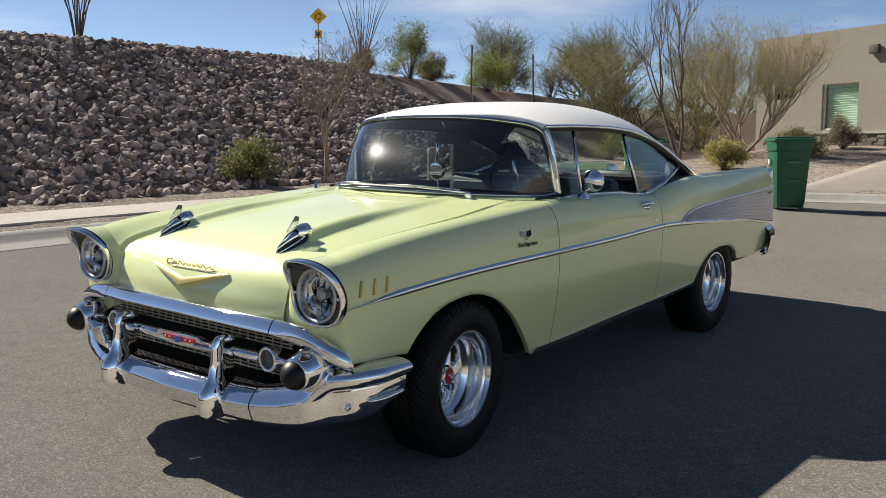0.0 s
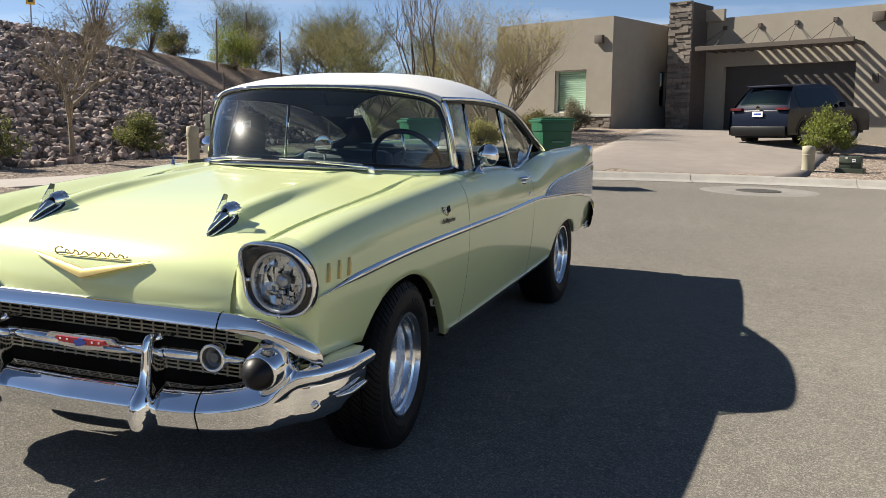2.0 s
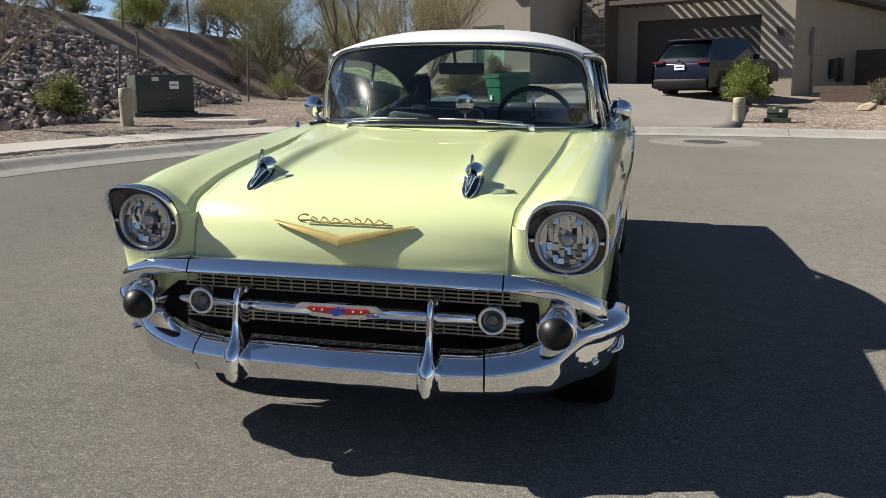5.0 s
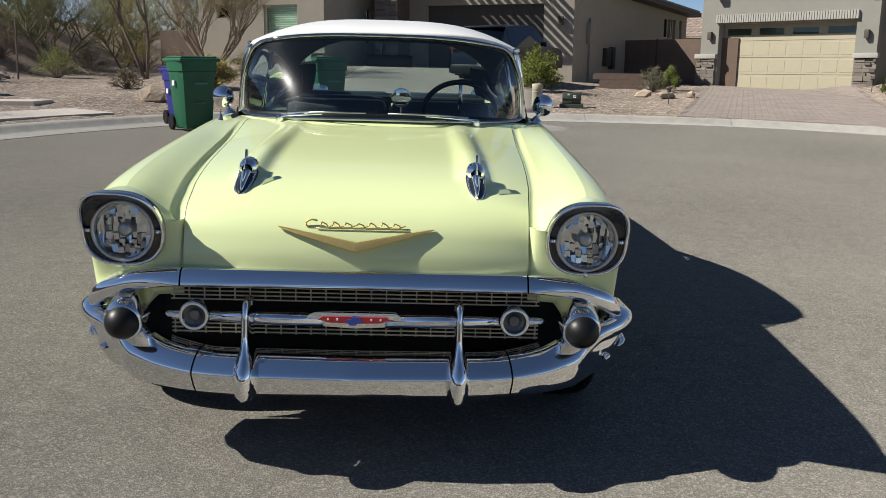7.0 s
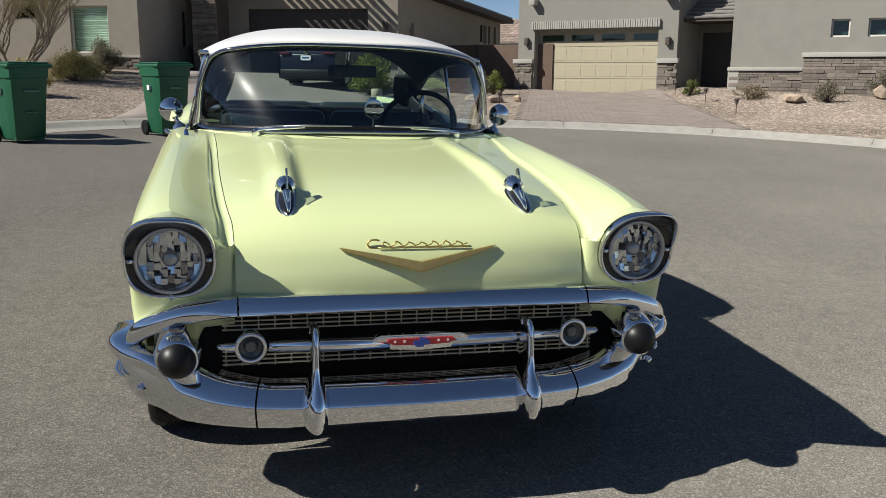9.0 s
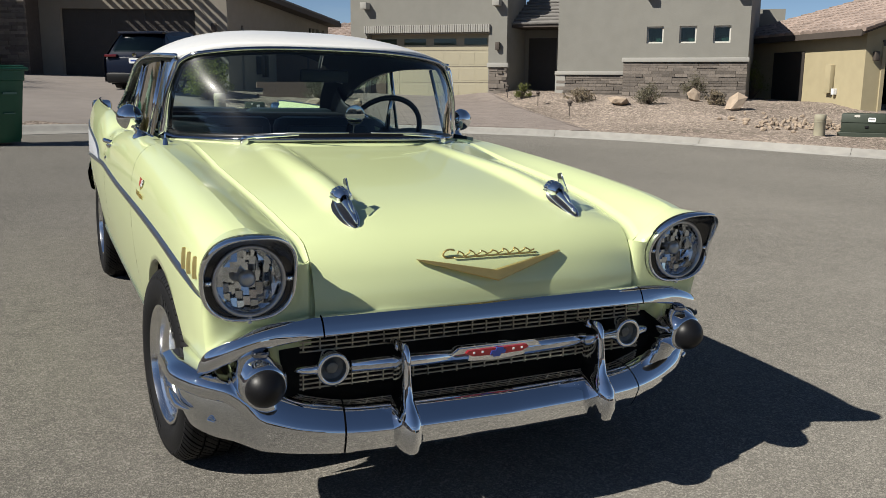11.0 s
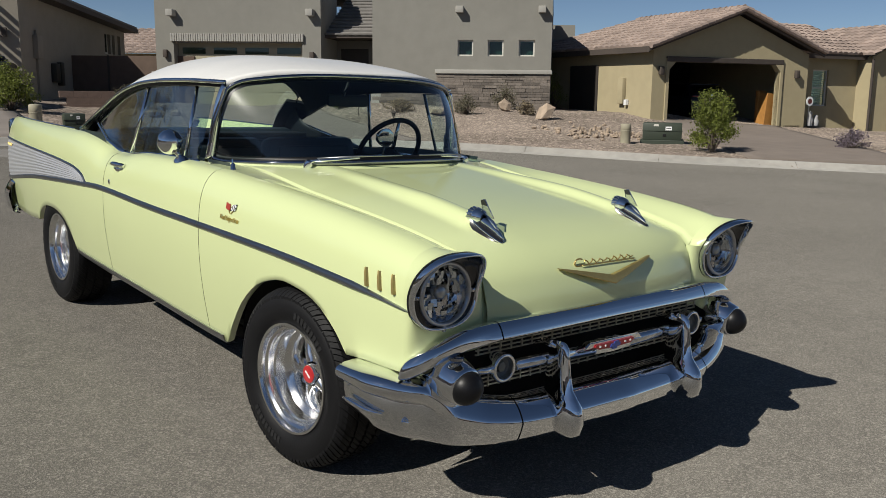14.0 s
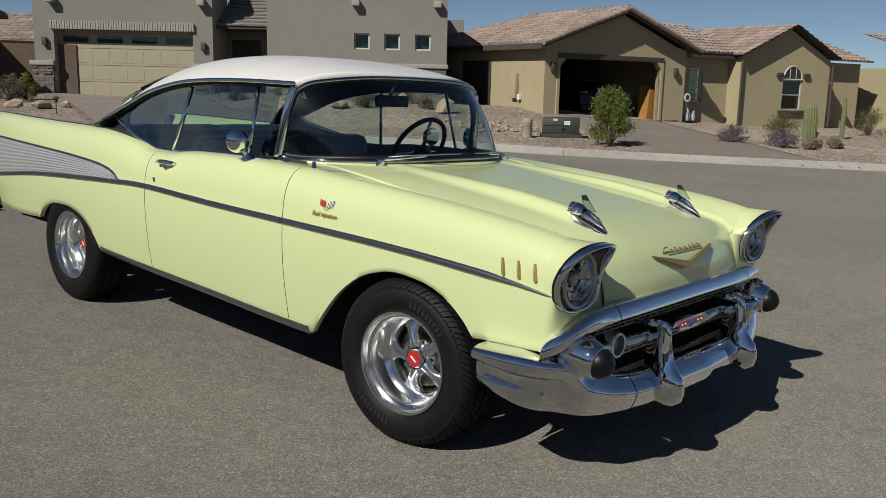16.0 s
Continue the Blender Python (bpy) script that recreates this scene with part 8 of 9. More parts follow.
bumper = part("front_bumper", bumper_piece(np.linspace(-0.452, 0.452, 29), 1), M_CHROME, CAR, "three-piece chrome front bumper", smooth=50)
for s in (1, -1):
    wing = part("bumper_wing", bumper_piece(np.linspace(0.457, 1.0, 36), s), M_CHROME, bumper, smooth=50)
    # rib and bolts on the wing's side
    bm = bmesh.new()
    tube(bm, [(s * (bump_at(u)[0] + 0.030), bump_at(u)[1], 0.405 + 0.05 * (u - 0.85)) for u in np.linspace(0.82, 0.985, 8)], [0.003, 0.008, 0.011, 0.012, 0.012, 0.011, 0.009, 0.005], 8)
    part("wing_rib", bm, M_CHROME, wing, smooth="all")
    for (bx, by, bz) in ((0.862, -0.665, 0.385), (0.925, -0.44, 0.46)):
        part("bolt", lathe(bmesh.new(), [(0.011, -0.012), (0.011, 0.002), (0.006, 0.008), (0, 0.009)], Matrix.Translation((s * bx, by, bz)) @ rot(0, s * (50 if by < -0.6 else 90), 0), 12), M_CHROME, wing, smooth=True)
    # bullet
    m = Matrix.Translation((s * 0.735, -0.705, 0.532)) @ rot(98, 0, s * 2)
    bl = part("bumper_bullet", lathe(bmesh.new(), [(0.082, -0.12), (0.081, -0.06), (0.078, 0.0), (0.072, 0.055), (0.064, 0.098), (0.060, 0.108), (0.055, 0.110)], m, 36), M_CHROME, bumper, "chrome bullet with black rubber tip", smooth="all")
    part("rubber_tip", lathe(bmesh.new(), [(0.053, 0.100), (0.056, 0.110), (0.053, 0.124), (0.044, 0.139), (0.031, 0.152), (0.014, 0.161), (0.0, 0.163)], m, 32), M_BLACK, bl, smooth="all")
    part("bullet_cap", lathe(bmesh.new(), [(0.026, -0.016), (0.026, 0.002), (0.022, 0.005), (0.019, 0.001), (0.012, 0.003), (0.0, 0.004)], m @ Matrix.Translation((0, 0.0745, 0.040)) @ rot(-95), 20), M_DKCHROME, bl, smooth=40)
    # guard: a tall blade with a swollen foot
    rows = []
    for z, hw, yf, yb in ((0.282, 0.006, -0.878, -0.80), (0.289, 0.022, -0.908, -0.78), (0.310, 0.036, -0.936, -0.76), (0.345, 0.042, -0.946, -0.76), (0.375, 0.042, -0.944, -0.76), (0.402, 0.038, -0.934, -0.77), (0.425, 0.029, -0.914, -0.77),
                           (0.45, 0.022, -0.894, -0.77), (0.50, 0.018, -0.881, -0.77), (0.55, 0.0165, -0.873, -0.78), (0.585, 0.0155, -0.866, -0.78), (0.600, 0.012, -0.854, -0.79), (0.606, 0.003, -0.840, -0.812)):
        rows.append([(s * 0.338 + hw * math.cos(a), (yf + yb) / 2 + (yf - yb) / 2 * math.sin(a), z) for a in np.linspace(0, 2 * math.pi, 17)[:-1]])
    gd = part("bumper_guard", sheet(np.array(rows), wrap=True), M_CHROME, bumper, smooth="all")
    bm = bmesh.new()
    tube(bm, [(s * 0.338, -0.82, 0.585), (s * 0.338, -0.77, 0.590), (s * 0.338, -0.72, 0.57)], [0.016, 0.014, 0.010], 10)
    part("guard_arm", bm, M_CHROME, gd, smooth="all")

# rear bumper ends
for s in (1, -1):
    P = [[(s * (x + w * 0.6), y + w, 0.40 + 0.24 * v) for v, w in BSEC] for x, y in catmull([(0.0, 4.36), (0.5, 4.36), (0.70, 4.33), (0.785, 4.24), (0.80, 4.05)], 22)]
    rb = part("rear_bumper", sheet(np.array(P), flip=s < 0), M_CHROME, CAR, smooth=50)
    P = [[(s * (0.72 + 0.05 * math.cos(a)), 4.34 + 0.05 * math.sin(a), z) for a in np.linspace(0, 2 * math.pi, 13)[:-1]] for z in (0.38, 0.5, 0.66)]
    part("rear_guard", sheet(np.array(P), wrap=True), M_CHROME, rb, smooth="all")


# ---- trim on the sides ----
def side_strip(yz, half, thick, s, rows=7):
    """A moulding on the body side along (y, z) points with half heights."""
    P = []
    for (y, z), h in zip(yz, half):
        ring = []
        for q in np.linspace(-1, 1, rows):
            zz = z + q * h
            ring.append((s * (float(side_x(y, zz)) - 0.002 + thick * (1 - abs(q) ** 3)), y, zz))
        P.append(ring)
    return sheet(np.array(P), flip=s > 0)


SPEAR = [(-0.70, 0.748), (-0.55, 0.766), (-0.3, 0.782), (0.1, 0.797), (0.75, 0.806), (1.3, 0.812), (1.93, 0.826), (2.3, 0.812), (2.75, 0.786), (3.3, 0.748), (3.8, 0.695), (4.15, 0.655), (4.29, 0.645)]
_sp = catmull(SPEAR, 110)


def spear_z(y):
    return np.interp(y, _sp[:, 0], _sp[:, 1])


SIL_TOP = [(2.215, 0.83), (2.27, 0.862), (2.37, 0.885), (2.55, 0.902), (3.0, 0.918), (3.8, 0.928), (4.29, 0.93)]
for s in (1, -1):
    for a, b in ((-0.70, DOOR0 - 0.003), (DOOR0 + 0.003, DOOR1 - 0.003), (DOOR1 + 0.003, 4.29)):
        ys = np.linspace(a, b, 40)
        hs = np.clip((ys + 0.705) / 0.30, 0.05, 1) * 0.0155
        # spear and panel mouldings: the right side's dim reflections are in the colour
        part("side_spear", side_strip(list(zip(ys, spear_z(ys))), hs, 0.013, s), M_DIMCHROME if s < 0 else M_CHROME, CAR, smooth="all")
    # ribbed silver panel
    ysv = np.concatenate([np.linspace(2.20, 2.45, 10), np.linspace(2.5, 4.285, 26)])
    tops = spline(SIL_TOP, ysv)
    bots = spear_z(ysv) + 0.006
    rows = []
    for k in np.linspace(0, 1, 37):
        z = bots + (np.maximum(tops, bots + 0.002) - bots) * k
        rib = 0.004 + 0.0022 * math.cos(k * 36 * math.pi / 2)
        rows.append(np.stack([side_x(ysv, z) + rib, ysv, z], -1))
    part("silver_panel", sheet(mirrored(np.array(rows), s), flip=s < 0), M_SILVER, CAR, "ribbed silver side panel", smooth=50)
    tp = catmull([(2.19, 0.822)] + SIL_TOP, 50)
    part("panel_moulding", side_strip([tuple(p) for p in tp], [0.008] * 50, 0.011, s), M_DIMCHROME if s < 0 else M_CHROME, CAR, smooth="all")
    bm = bmesh.new()
    for k in range(4):
        y = 4.02 + 0.045 * k
        tube(bm, [(s * (float(side_x(y, 0.905)) + 0.008), y, 0.902), (s * (float(side_x(y, 0.885)) + 0.008), y + 0.02, 0.884), (s * (float(side_x(y, 0.885)) + 0.008), y + 0.035, 0.902)], 0.003, 5)
    part("rear_script", bm, M_GOLD, CAR)
    # three louvres
    for y in (-0.485, -0.552, -0.619):
        bm = bmesh.new()
        P = []
        for k in np.linspace(0, 1, 8):
            z = 0.790 + 0.060 * k
            w = 0.0085 if k < 0.85 else 0.0065
            x = float(side_x(y, z))
            P.append([(s * (x - 0.002), y - w + 0.012 * k, z), (s * (x + 0.008), y - w + 0.004 + 0.012 * k, z), (s * (x + 0.010), y + w - 0.006 + 0.012 * k, z), (s * (x - 0.002), y + w + 0.012 * k, z)])
        part("louvre", sheet(np.array(P)), M_GOLD, CAR, "gold fender louvre", smooth=30)
    # door handle and lock
    hz = 0.968
    hx = lambda y: s * (float(side_x(y, hz)) + 0.0)
    bm = bmesh.new()
    tube(bm, [(hx(1.665), 1.665, hz), (hx(1.68) + s * 0.028, 1.685, hz + 0.006), (hx(1.74) + s * 0.034, 1.74, hz + 0.006), (hx(1.80) + s * 0.030, 1.80, hz), (hx(1.825), 1.825, hz - 0.004)], [0.010, 0.011, 0.012, 0.011, 0.008], 10)
    hd = part("door_handle", bm, M_CHROME, CAR, smooth="all")
    bm = bmesh.new()
    tube(bm, [(hx(1.70), 1.70, hz - 0.018), (hx(1.72) + s * 0.012, 1.735, hz - 0.020), (hx(1.80), 1.81, hz - 0.016)], [0.012, 0.016, 0.008], 8)
    part("handle_plate", bm, M_CHROME, hd, smooth="all")
    part("door_lock", lathe(bmesh.new(), [(0.013, -0.004), (0.013, 0.004), (0.007, 0.007), (0, 0.007)], Matrix.Translation((s * float(side_x(1.83, 0.872)), 1.83, 0.872)) @ rot(0, s * 90, 0), 14), M_CHROME, CAR, smooth=True)
    # crossed flags and script
    base = new("flag_badge")
    base.parent = CAR
    base["label"] = "crossed-flags fender badge with red and chequered flags"

    def flat(pts, off, material, name):
        """A small plate on the wing's side: points as (towards rear, up)."""
        bm2 = bmesh.new()
        f2 = bm2.faces.new([bm2.verts.new((s * (float(side_x(0.47 + a, 0.905 + b)) + 0.002 + off), 0.47 + a, 0.905 + b)) for a, b in [(q0 * 0.86, q1 * 0.62) for q0, q1 in pts]])
        r2 = bmesh.ops.extrude_face_region(bm2, geom=[f2])
        bmesh.ops.translate(bm2, vec=(s * 0.003, 0, 0), verts=[v for v in r2["geom"] if isinstance(v, bmesh.types.BMVert)])
        part(name, bm2, material, base)

    # the red flag is near-black on the left: that side's shade painted in
    flat([(0.006, 0.000), (0.026, -0.002), (0.047, 0.008), (0.050, 0.046), (0.030, 0.038), (0.012, 0.040)], 0.0, M_FLAGRED if s < 0 else M_DARK, "red_flag")
    for i in range(4):
        for j in range(4):
            a0, b0 = -0.004 - 0.0105 * i - 0.002 * j, -0.004 + 0.0105 * j + 0.002 * i
            flat([(a0, b0), (a0 - 0.0105, b0 + 0.002), (a0 - 0.0125, b0 + 0.0125), (a0 - 0.002, b0 + 0.0105)], 0.001, M_WHITE if (i + j) % 2 else M_BLKPAINT, "flag_square")
    flat([(0.002, -0.022), (0.006, -0.022), (0.036, 0.02), (0.032, 0.02)], -0.001, M_GOLD, "flag_staff")
    flat([(-0.002, -0.022), (-0.006, -0.022), (-0.036, 0.012), (-0.032, 0.012)], -0.001, M_GOLD, "flag_staff")
    cu = bpy.data.curves.new("badge_text", "FONT")
    cu.body = "Fuel Injection"
    cu.size, cu.extrude, cu.align_x, cu.shear = 0.029, 0.0015, "CENTER", 0.25
    tmp = bpy.data.objects.new("badge_text", cu)
    scene.collection.objects.link(tmp)
    me = bpy.data.meshes.new_from_object(tmp)
    bpy.data.objects.remove(tmp)
    me.materials.clear()
    # gold lettering, painted black on the shaded left side
    me.materials.append(M_BLKPAINT if s > 0 else M_GOLD)
    to = new("badge_text", me)
    to.parent = base
    # text stands on the side: +x of the text runs to the rear on the left side, to the front on the right
    to.matrix_local = Matrix.Translation((s * (float(side_x(0.47, 0.868)) + 0.004), 0.475, 0.862)) @ Matrix(((0, 0, s, 0), (s, 0, 0, 0), (0, 1, 0, 0), (0, 0, 0, 1)))
    # mirror on the door
    mb = part("mirror_foot", lathe(bmesh.new(), [(0.034, 0.0), (0.030, 0.010), (0.016, 0.022), (0.010, 0.03)], Matrix.Translation((s * 0.805, 1.14, 1.040)) @ rot(0, s * 12, 0), 20), M_CHROME, CAR, "round chrome door mirror", smooth="all")
    bm = bmesh.new()
    tube(bm, [(s * 0.808, 1.14, 1.055), (s * 0.825, 1.155, 1.085), (s * 0.838, 1.165, 1.105)], [0.012, 0.010, 0.012], 10)
    part("mirror_stalk", bm, M_CHROME, mb, smooth="all")
    mm = Matrix.Translation((s * 0.845, 1.165, 1.125)) @ rot(0, 0, s * 12) @ rot(90)
    part("mirror_shell", lathe(bmesh.new(), [(0.0, 0.045), (0.022, 0.042), (0.042, 0.030), (0.054, 0.010), (0.058, -0.008), (0.056, -0.014)], mm, 28), M_CHROME, mb, smooth="all")
    part("mirror_glass", lathe(bmesh.new(), [(0.056, -0.013), (0.050, -0.011), (0.0, -0.011)], mm, 28), M_CHROME, mb)
    # wiper
    pv = Vector((s * 0.455, 0.600, 1.066))
    wp = part("wiper_pivot", lathe(bmesh.new(), [(0.020, -0.02), (0.019, 0.006), (0.012, 0.018), (0.0, 0.020)], Matrix.Translation(pv) @ rot(25), 16), M_CHROME, CAR, smooth=True)
    bm = bmesh.new()
    pts = [pv + Vector((0, 0.0, 0.012)), Vector((s * 0.36, 0.545, 1.088)), Vector((s * 0.25, 0.505, 1.098))]
    if s > 0:
        pts[1], pts[2] = Vector((0.34, 0.540, 1.090)), Vector((0.22, 0.500, 1.100))
    tube(bm, pts, [0.008, 0.006, 0.005], 6)
    part("wiper_arm", bm, M_CHROME, wp, smooth="all")
    bm = bmesh.new()
    tube(bm, [Vector((s * 0.42, 0.585, 1.092)), Vector((s * 0.25, 0.500, 1.106)), Vector((s * 0.05, 0.455, 1.110))], [0.003, 0.005, 0.003], 5)
    part("wiper_blade", bm, M_STEEL, wp, smooth="all")

    # bonnet rocket
    def hz_(y):
        return float(hood_z(s * 0.395, y))
    rx = s * 0.397
    lift = lambda y: 0.034 * min(max((y + 0.62) / 0.22, 0), 1)
    rows = []
    for y, hw, hh in ((-0.590, 0.005, 0.004), (-0.583, 0.015, 0.010), (-0.570, 0.024, 0.016), (-0.553, 0.031, 0.021), (-0.532, 0.035, 0.026), (-0.507, 0.037, 0.030), (-0.47, 0.037, 0.040), (-0.450, 0.037, 0.047)):
        zb = hz_(y) + 0.15 * lift(y)
        rows.append([(rx + s * 0.006 * (-0.455 - y) / 0.17 + q * hw, y, zb - 0.012 + (0.45 * hh + 0.25 * lift(y) + 0.012) * max(1 - abs(q) ** 2.2, 0) ** 0.8) for q in np.linspace(-1, 1, 15)])
    rk = part("bonnet_rocket", sheet(np.array(rows)), M_BLKPAINT, CAR, "chrome and black bonnet rocket with clear fin", smooth="all")
    for e in (2, 12):
        part("rocket_rim", tube(bmesh.new(), [tuple(np.array(r[e]) + [0, 0, 0.001]) for r in rows], [0.002] + [0.0032] * (len(rows) - 1), 6), M_CHROME, rk, smooth="all")
    spine = [Vector((rx, y, hz_(y) + dz)) for y, dz in ((-0.588, 0.010), (-0.575, 0.015), (-0.55, 0.021), (-0.52, 0.026), (-0.49, 0.028), (-0.46, 0.028))]
    part("rocket_body", tube(bmesh.new(), spine, [0.0022, 0.0066, 0.0100, 0.0130, 0.0148, 0.017], 14), M_CHROME, rk, smooth="all")
    bm = bmesh.new()
    c = Vector((rx, -0.455, hz_(-0.455) + 0.006 + 0.6 * lift(-0.455)))
    lathe(bm, [(0.018, -0.03), (0.027, -0.020), (0.031, -0.006), (0.0315, 0.004), (0.029, 0.006), (0.029, 0.010), (0.0315, 0.012), (0.0315, 0.028), (0.027, 0.031), (0.0, 0.018)], Matrix.Translation(c) @ rot(-84), 22)
    part("rocket_nozzle", bm, M_CHROME, rk, smooth=30)
    for q in range(9):
        a = math.pi * q / 8
        part("nozzle_rib", boxbm(-0.0018, 0.0018, -0.012, 0.012, -0.002, 0.002, 0, Matrix.Translation(c + Vector((0.0315 * math.cos(a), 0.018, 0.0315 * math.sin(a)))) @ Matrix.Rotation(math.pi / 2 - a, 4, "Y")), M_STEEL, rk)
    z0 = hz_(-0.50) + 0.048
    part("fin_root", tube(bmesh.new(), [(rx, -0.56, hz_(-0.56) + 0.026), (rx, -0.53, hz_(-0.53) + 0.042), (rx, -0.49, hz_(-0.49) + 0.054)], [0.003, 0.007, 0.004], 8), M_CHROME, rk, smooth="all")
    part("clear_fin", plate([(0.0, 0.0), (0.050, 0.0), (0.068, 0.056), (0.050, 0.060)], 0.005, Matrix.Translation((rx + 0.0025, -0.535, z0)) @ rot(0, 0, 90)), M_CLEARFIN, rk)
    fm = Matrix.Translation((rx + 0.0032, -0.535, z0)) @ rot(0, 0, 90)
    part("fin_tip", plate([(0.034, 0.040), (0.0632, 0.041), (0.0685, 0.057), (0.050, 0.061)], 0.0064, fm), M_BLKPAINT, rk)
    part("fin_edge", tube(bmesh.new(), [tuple(fm @ Vector((a_, 0.003, b_))) for a_, b_ in ((0.0, 0.0), (0.025, 0.030), (0.050, 0.061), (0.069, 0.057), (0.060, 0.029))], 0.0022, 6), M_CHROME, rk, smooth="all")

# V emblem and plain script bar
bm = bmesh.new()
def nose_y(z, x=0.0):
    p = hood_profile(x, 120)
    o = np.argsort(p[:, 2])
    return float(np.interp(z, p[o, 2], p[o, 1]))
for s in (1, -1):
    rows = []
    for k in np.linspace(0, 1, 14):
        x, z = s * 0.252 * k, 0.768 + 0.055 * k
        h = 0.0145 * (1 - k) ** 0.8 + 0.0012
        o_ = 0.030 - 0.016 * k
        yb, yt = nose_y(z - h, x), nose_y(z + h, x)
        rows.append([(x, yb - 0.3 * o_, z - h * 0.9), (x, yb - o_ * 0.92, z - h), (x, yb - o_, z - h * 0.7), (x, nose_y(z, x) - o_ * 1.04, z), (x, yt - o_, z + h * 0.8), (x, yt - 0.9 * o_, z + h), (x, yt - 0.3 * o_, z + h * 0.9), (x, yb - 0.3 * o_, z - h * 0.9)])
    part("v_emblem", sheet(np.array(rows), flip=s > 0), M_GOLD, CAR, "gold V on the bonnet nose", smooth=25)
bm = bmesh.new()
pts = [(-0.120 + 0.275 * k + 0.004 * math.sin(k * 88 + 1.2), nose_y(0.831, -0.120 + 0.275 * k) - 0.008, 0.832 + 0.0075 * math.sin(k * 44) * (1 + 0.3 * math.sin(k * 11))) for k in np.linspace(0, 1, 130)]
tube(bm, pts, [0.0024] * 130, 5)
lp = [(-0.142 + 0.022 * math.cos(a), nose_y(0.833, -0.142) - 0.008, 0.833 + 0.014 * math.sin(a)) for a in np.linspace(0.8, 5.6, 12)]
tube(bm, lp, [0.0032] * 12, 5)
base = [(x, nose_y(0.822, x) - 0.006, 0.822) for x in np.linspace(-0.13, 0.165, 20)]
tube(bm, base, [0.0022] * 20, 5)
part("script_bar", bm, M_GOLD, CAR, "gold script on the bonnet drawn as a plain wavy bar", smooth="all")

# aerial
bm = bmesh.new()
ab = part("aerial", lathe(bm, [(0.026, 0.0), (0.024, 0.008), (0.012, 0.018), (0.008, 0.045), (0.0, 0.050)], Matrix.Translation((-0.757, 0.715, 1.020)), 16), M_CHROME, CAR, "chrome aerial on the front wing", smooth="all")
bm = bmesh.new()
tube(bm, [(-0.757, 0.715, 1.05), (-0.757, 0.722, 1.085)], [0.004, 0.003], 5)
part("mast", bm, M_CHROME, ab)


# ---- wheels ----
def wheel(s, yc, R, w, rim_r, name, xc=0.72, steer_by=0.0):
    z = R - 0.004
    m = Matrix.Translation((s * xc, yc, z)) @ rot(0, s * 90, 0) if steer_by == 0 else Matrix.Translation((s * xc, yc, z)) @ rot(0, 0, steer_by) @ rot(0, s * 90, 0)  # z of the wheel points outwards
    root = new(name)
    root.parent = CAR
    root["label"] = "five-spoke polished wheel with wide black tyre"
    root.matrix_local = m
    h = w / 2
    prof = [(rim_r - 0.012, -h * 0.78), (rim_r + 0.012, -h * 0.9), (R - 0.07, -h), (R - 0.034, -h * 0.94), (R - 0.018, -h * 0.80), (R - 0.010, -h * 0.6), (R - 0.009, 0), (R - 0.010, h * 0.6), (R - 0.018, h * 0.80), (R - 0.034, h * 0.94),
            (R - 0.06, h * 1.0), (R - 0.085, h * 1.01), (rim_r + 0.03, h * 0.97), (rim_r + 0.012, h * 0.90), (rim_r, h * 0.80), (rim_r - 0.012, h * 0.78)]
    ty = part("tyre", lathe(bmesh.new(), prof, None, 64), M_TYRE, root, smooth=50)
    # tread: ribs of slanted blocks with grooves between them, wrapping over the shoulders
    bm = bmesh.new()
    shoulder = [(R - 0.030, h * 0.955), (R - 0.020, h * 0.90), (R - 0.008, h * 0.80), (R - 0.001, h * 0.62), (R, h * 0.47)]
    ribs = [shoulder, [(R + 0.001, h * 0.41), (R + 0.002, h * 0.06)], [(R + 0.002, -h * 0.02), (R + 0.001, -h * 0.40)], [(r, -z_) for r, z_ in reversed(shoulder)]]
    N = 84
    for q, rib in enumerate(ribs):
        for k in range(N):
            a0 = 2 * math.pi * (k + 0.5 * (q % 2)) / N
            da = 2 * math.pi / N * (0.84 if k % 3 else 0.66)
            grid = []
            for e in (0.0, 1.0):
                for dr in (0.0, -0.014):
                    grid.append([bm.verts.new(((r + dr) * math.cos(a0 + e * da + 0.35 * (z_ / h)), (r + dr) * math.sin(a0 + e * da + 0.35 * (z_ / h)), z_)) for r, z_ in rib])
            t0, b0, t1, b1 = grid
            for i in range(len(rib) - 1):
                bm.faces.new((t0[i], t1[i], t1[i + 1], t0[i + 1]))
                bm.faces.new((t0[i], t0[i + 1], b0[i + 1], b0[i]))
                bm.faces.new((t1[i], b1[i], b1[i + 1], t1[i + 1]))
            for i in (0, -1):
                bm.faces.new((t0[i], b0[i], b1[i], t1[i]))
    bmesh.ops.recalc_face_normals(bm, faces=bm.faces)
    part("tread", bm, M_TYRE, ty)
    # raised plain bars where the maker's letters stand
    for a0 in (2.27, 5.41):
        for k in range(9):
            part("letter_bar", boxbm(-0.013, 0.013, -0.0068, 0.0068, -0.001, 0.0018, 0, Matrix.Rotation(a0 + 0.085 * k, 4, "Z") @ Matrix.Translation((R - 0.085, 0, h * 1.005))), M_TYREMARK, ty)
    rp = [(rim_r - 0.002, h * 0.80), (rim_r + 0.006, h * 0.86), (rim_r + 0.004, h * 0.92), (rim_r - 0.005, h * 0.92), (rim_r - 0.010, h * 0.84), (rim_r - 0.013, h * 0.74), (rim_r - 0.022, h * 0.68), (rim_r - 0.024, h * 0.48), (rim_r - 0.030, h * 0.42), (rim_r - 0.032, h * 0.10),
          (rim_r - 0.040, h * 0.04), (rim_r - 0.052, -h * 0.04), (rim_r - 0.058, -h * 0.14), (rim_r - 0.060, -h * 0.7)]
    part("rim", lathe(bmesh.new(), rp, None, 64), M_RIM, root, smooth=35)
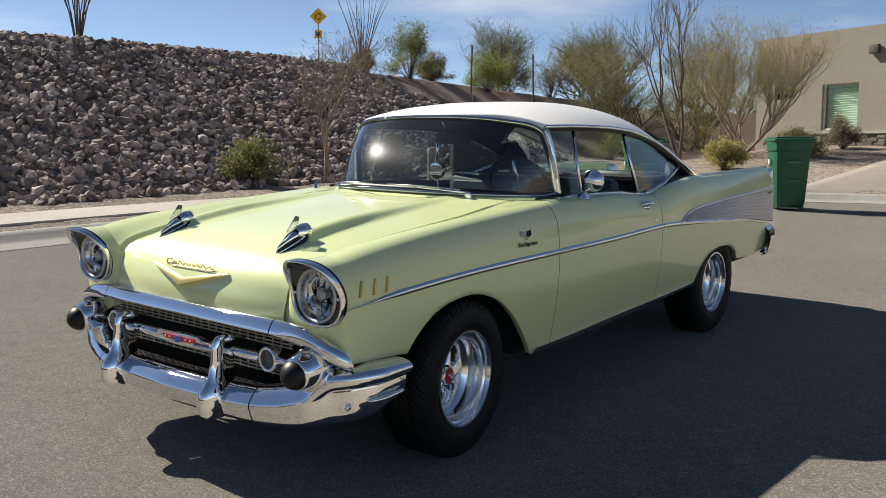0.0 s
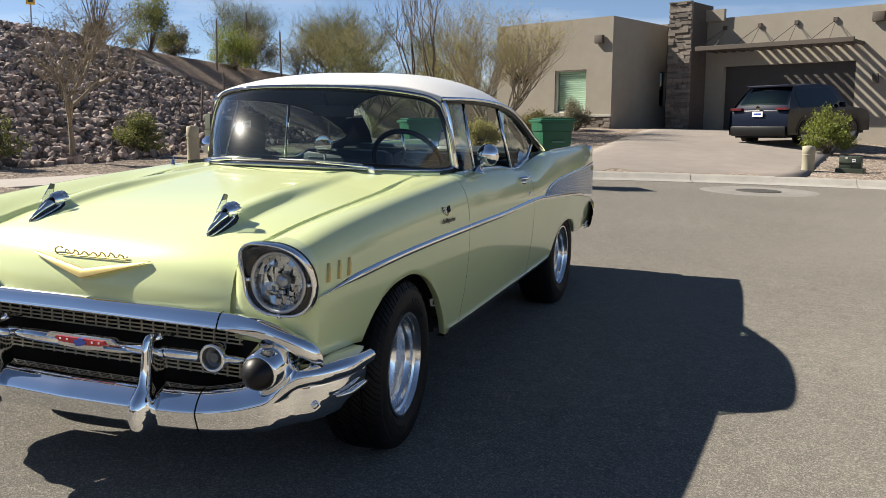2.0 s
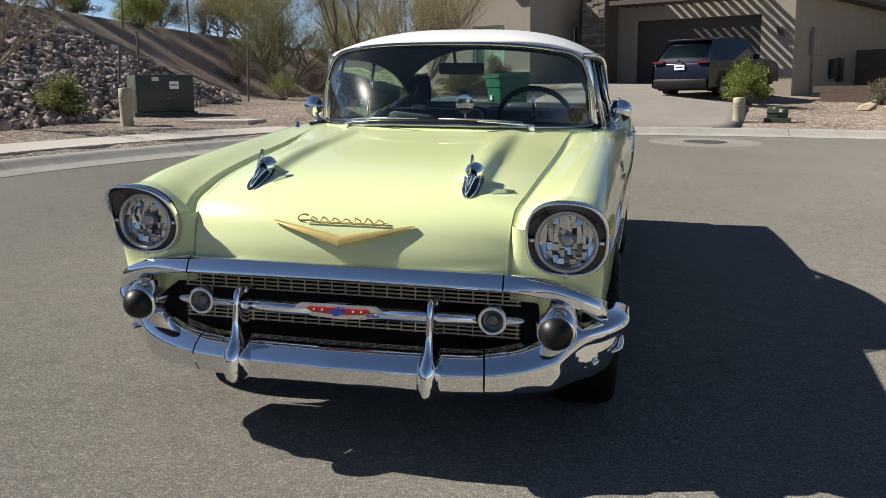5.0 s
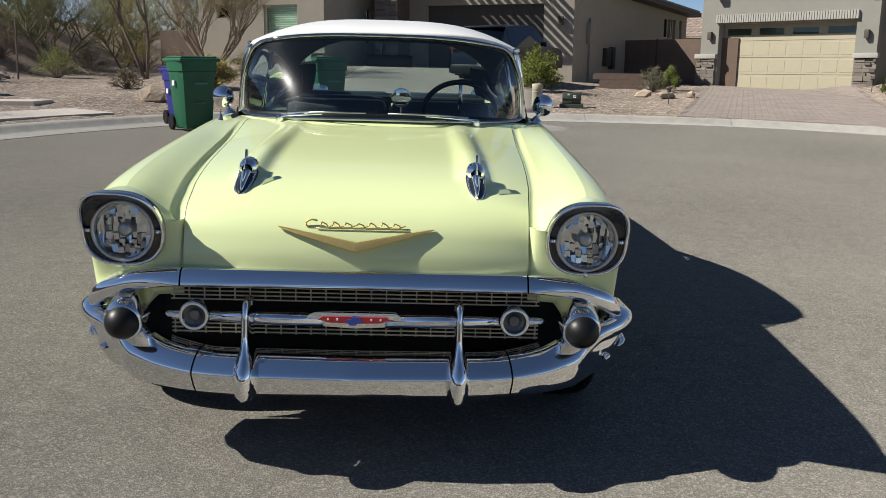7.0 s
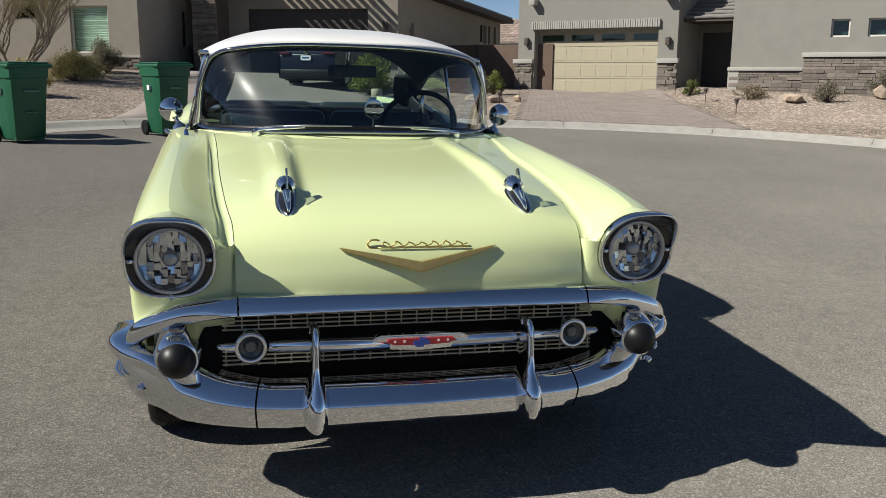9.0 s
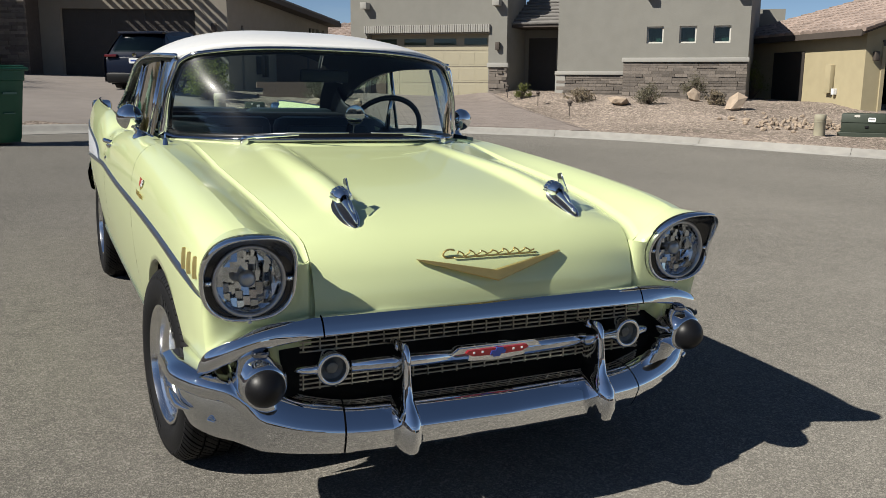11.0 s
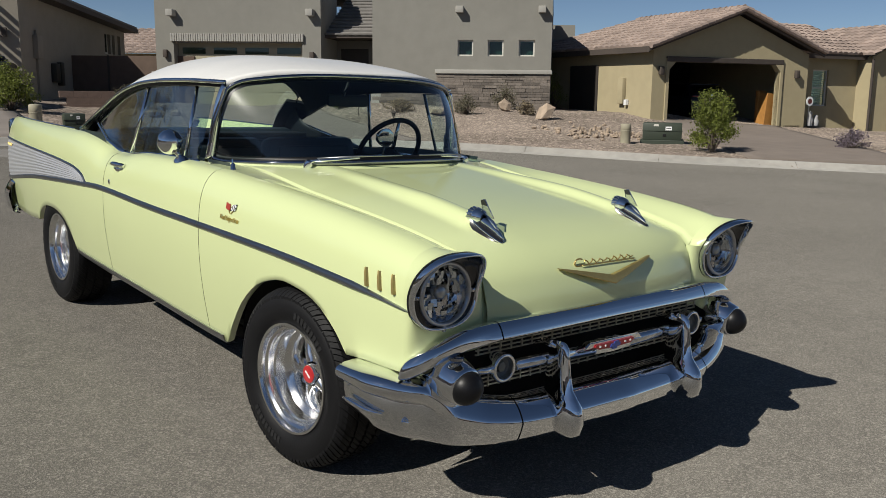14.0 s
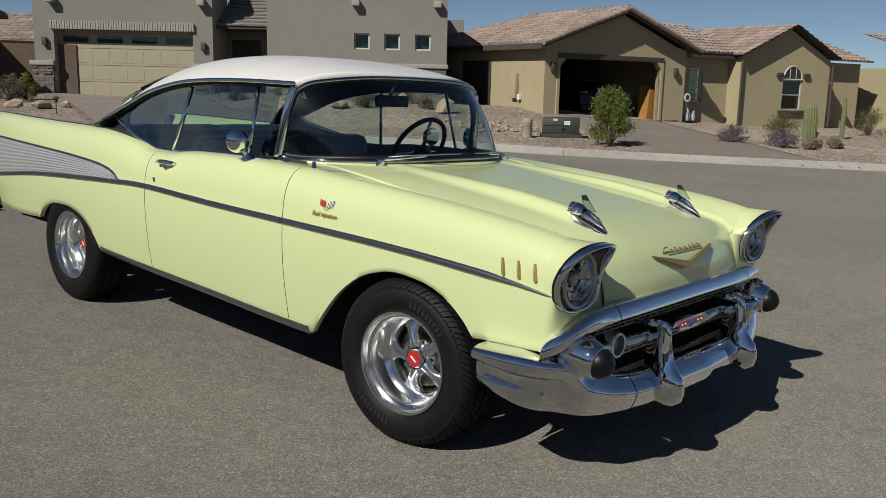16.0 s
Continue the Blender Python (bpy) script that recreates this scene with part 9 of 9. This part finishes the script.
    part("brake_drum", lathe(bmesh.new(), [(0.0, -0.055), (0.130, -0.058), (0.14, -0.10)], None, 32), M_IRON, root, smooth=35)
    # five broad spokes with windows between them
    hub_z = h * 0.02
    for k in range(5):
        a = 2 * math.pi * k / 5 + 0.35
        P = []
        for t in np.linspace(0, 1, 10):
            r = 0.045 + (rim_r - 0.056 - 0.045) * t
            half = 0.025 + 0.005 * math.cos(t * 6.28) + 0.022 * t ** 3
            zz = hub_z + 0.004 - 0.006 * t - 0.018 * t ** 2.5
            P.append([(r, -half, zz - 0.034), (r, -half * 0.96, zz - 0.012), (r, -half * 0.75, zz + 0.001), (r, -half * 0.4, zz + 0.009), (r, 0, zz + 0.012), (r, half * 0.4, zz + 0.009), (r, half * 0.75, zz + 0.001), (r, half * 0.96, zz - 0.012), (r, half, zz - 0.034)])
        bm = sheet(np.array(P))
        bmesh.ops.transform(bm, matrix=Matrix.Rotation(a, 4, "Z"), verts=bm.verts)
        part("spoke", bm, M_RIM, root, smooth=45)
        b = a + math.pi / 5
        part("lug_nut", lathe(bmesh.new(), [(0.013, -0.03), (0.013, 0.008), (0.009, 0.016), (0, 0.017)], Matrix.Rotation(b, 4, "Z") @ Matrix.Translation((0.062, 0, hub_z - 0.005)), 6), M_CHROME, root)
    part("hub", lathe(bmesh.new(), [(0.080, -0.055), (0.078, hub_z - 0.022), (0.070, hub_z - 0.006), (0.046, hub_z + 0.002)], None, 30), M_RIM, root, smooth=40)
    cp = part("centre_cap", lathe(bmesh.new(), [(0.042, hub_z - 0.01), (0.041, hub_z + 0.016), (0.036, hub_z + 0.022), (0.031, hub_z + 0.022)], None, 28), M_CHROME, root, smooth=40)
    part("red_disc", lathe(bmesh.new(), [(0.034, hub_z + 0.0215), (0.032, hub_z + 0.024), (0.0, hub_z + 0.026)], None, 28), M_RED, cp)
    part("cap_stripe", boxbm(-0.017, 0.017, -0.003, 0.003, hub_z + 0.0255, hub_z + 0.028, 0, Matrix.Rotation(0.9, 4, "Z")), M_WHITE, cp)


for s in (1, -1):
    wheel(s, 0.010, 0.341, 0.245, 0.206, "front_wheel", 0.778, 5.0)
    wheel(s, AXLE_R, 0.348, 0.245, 0.205, "rear_wheel", 0.735)
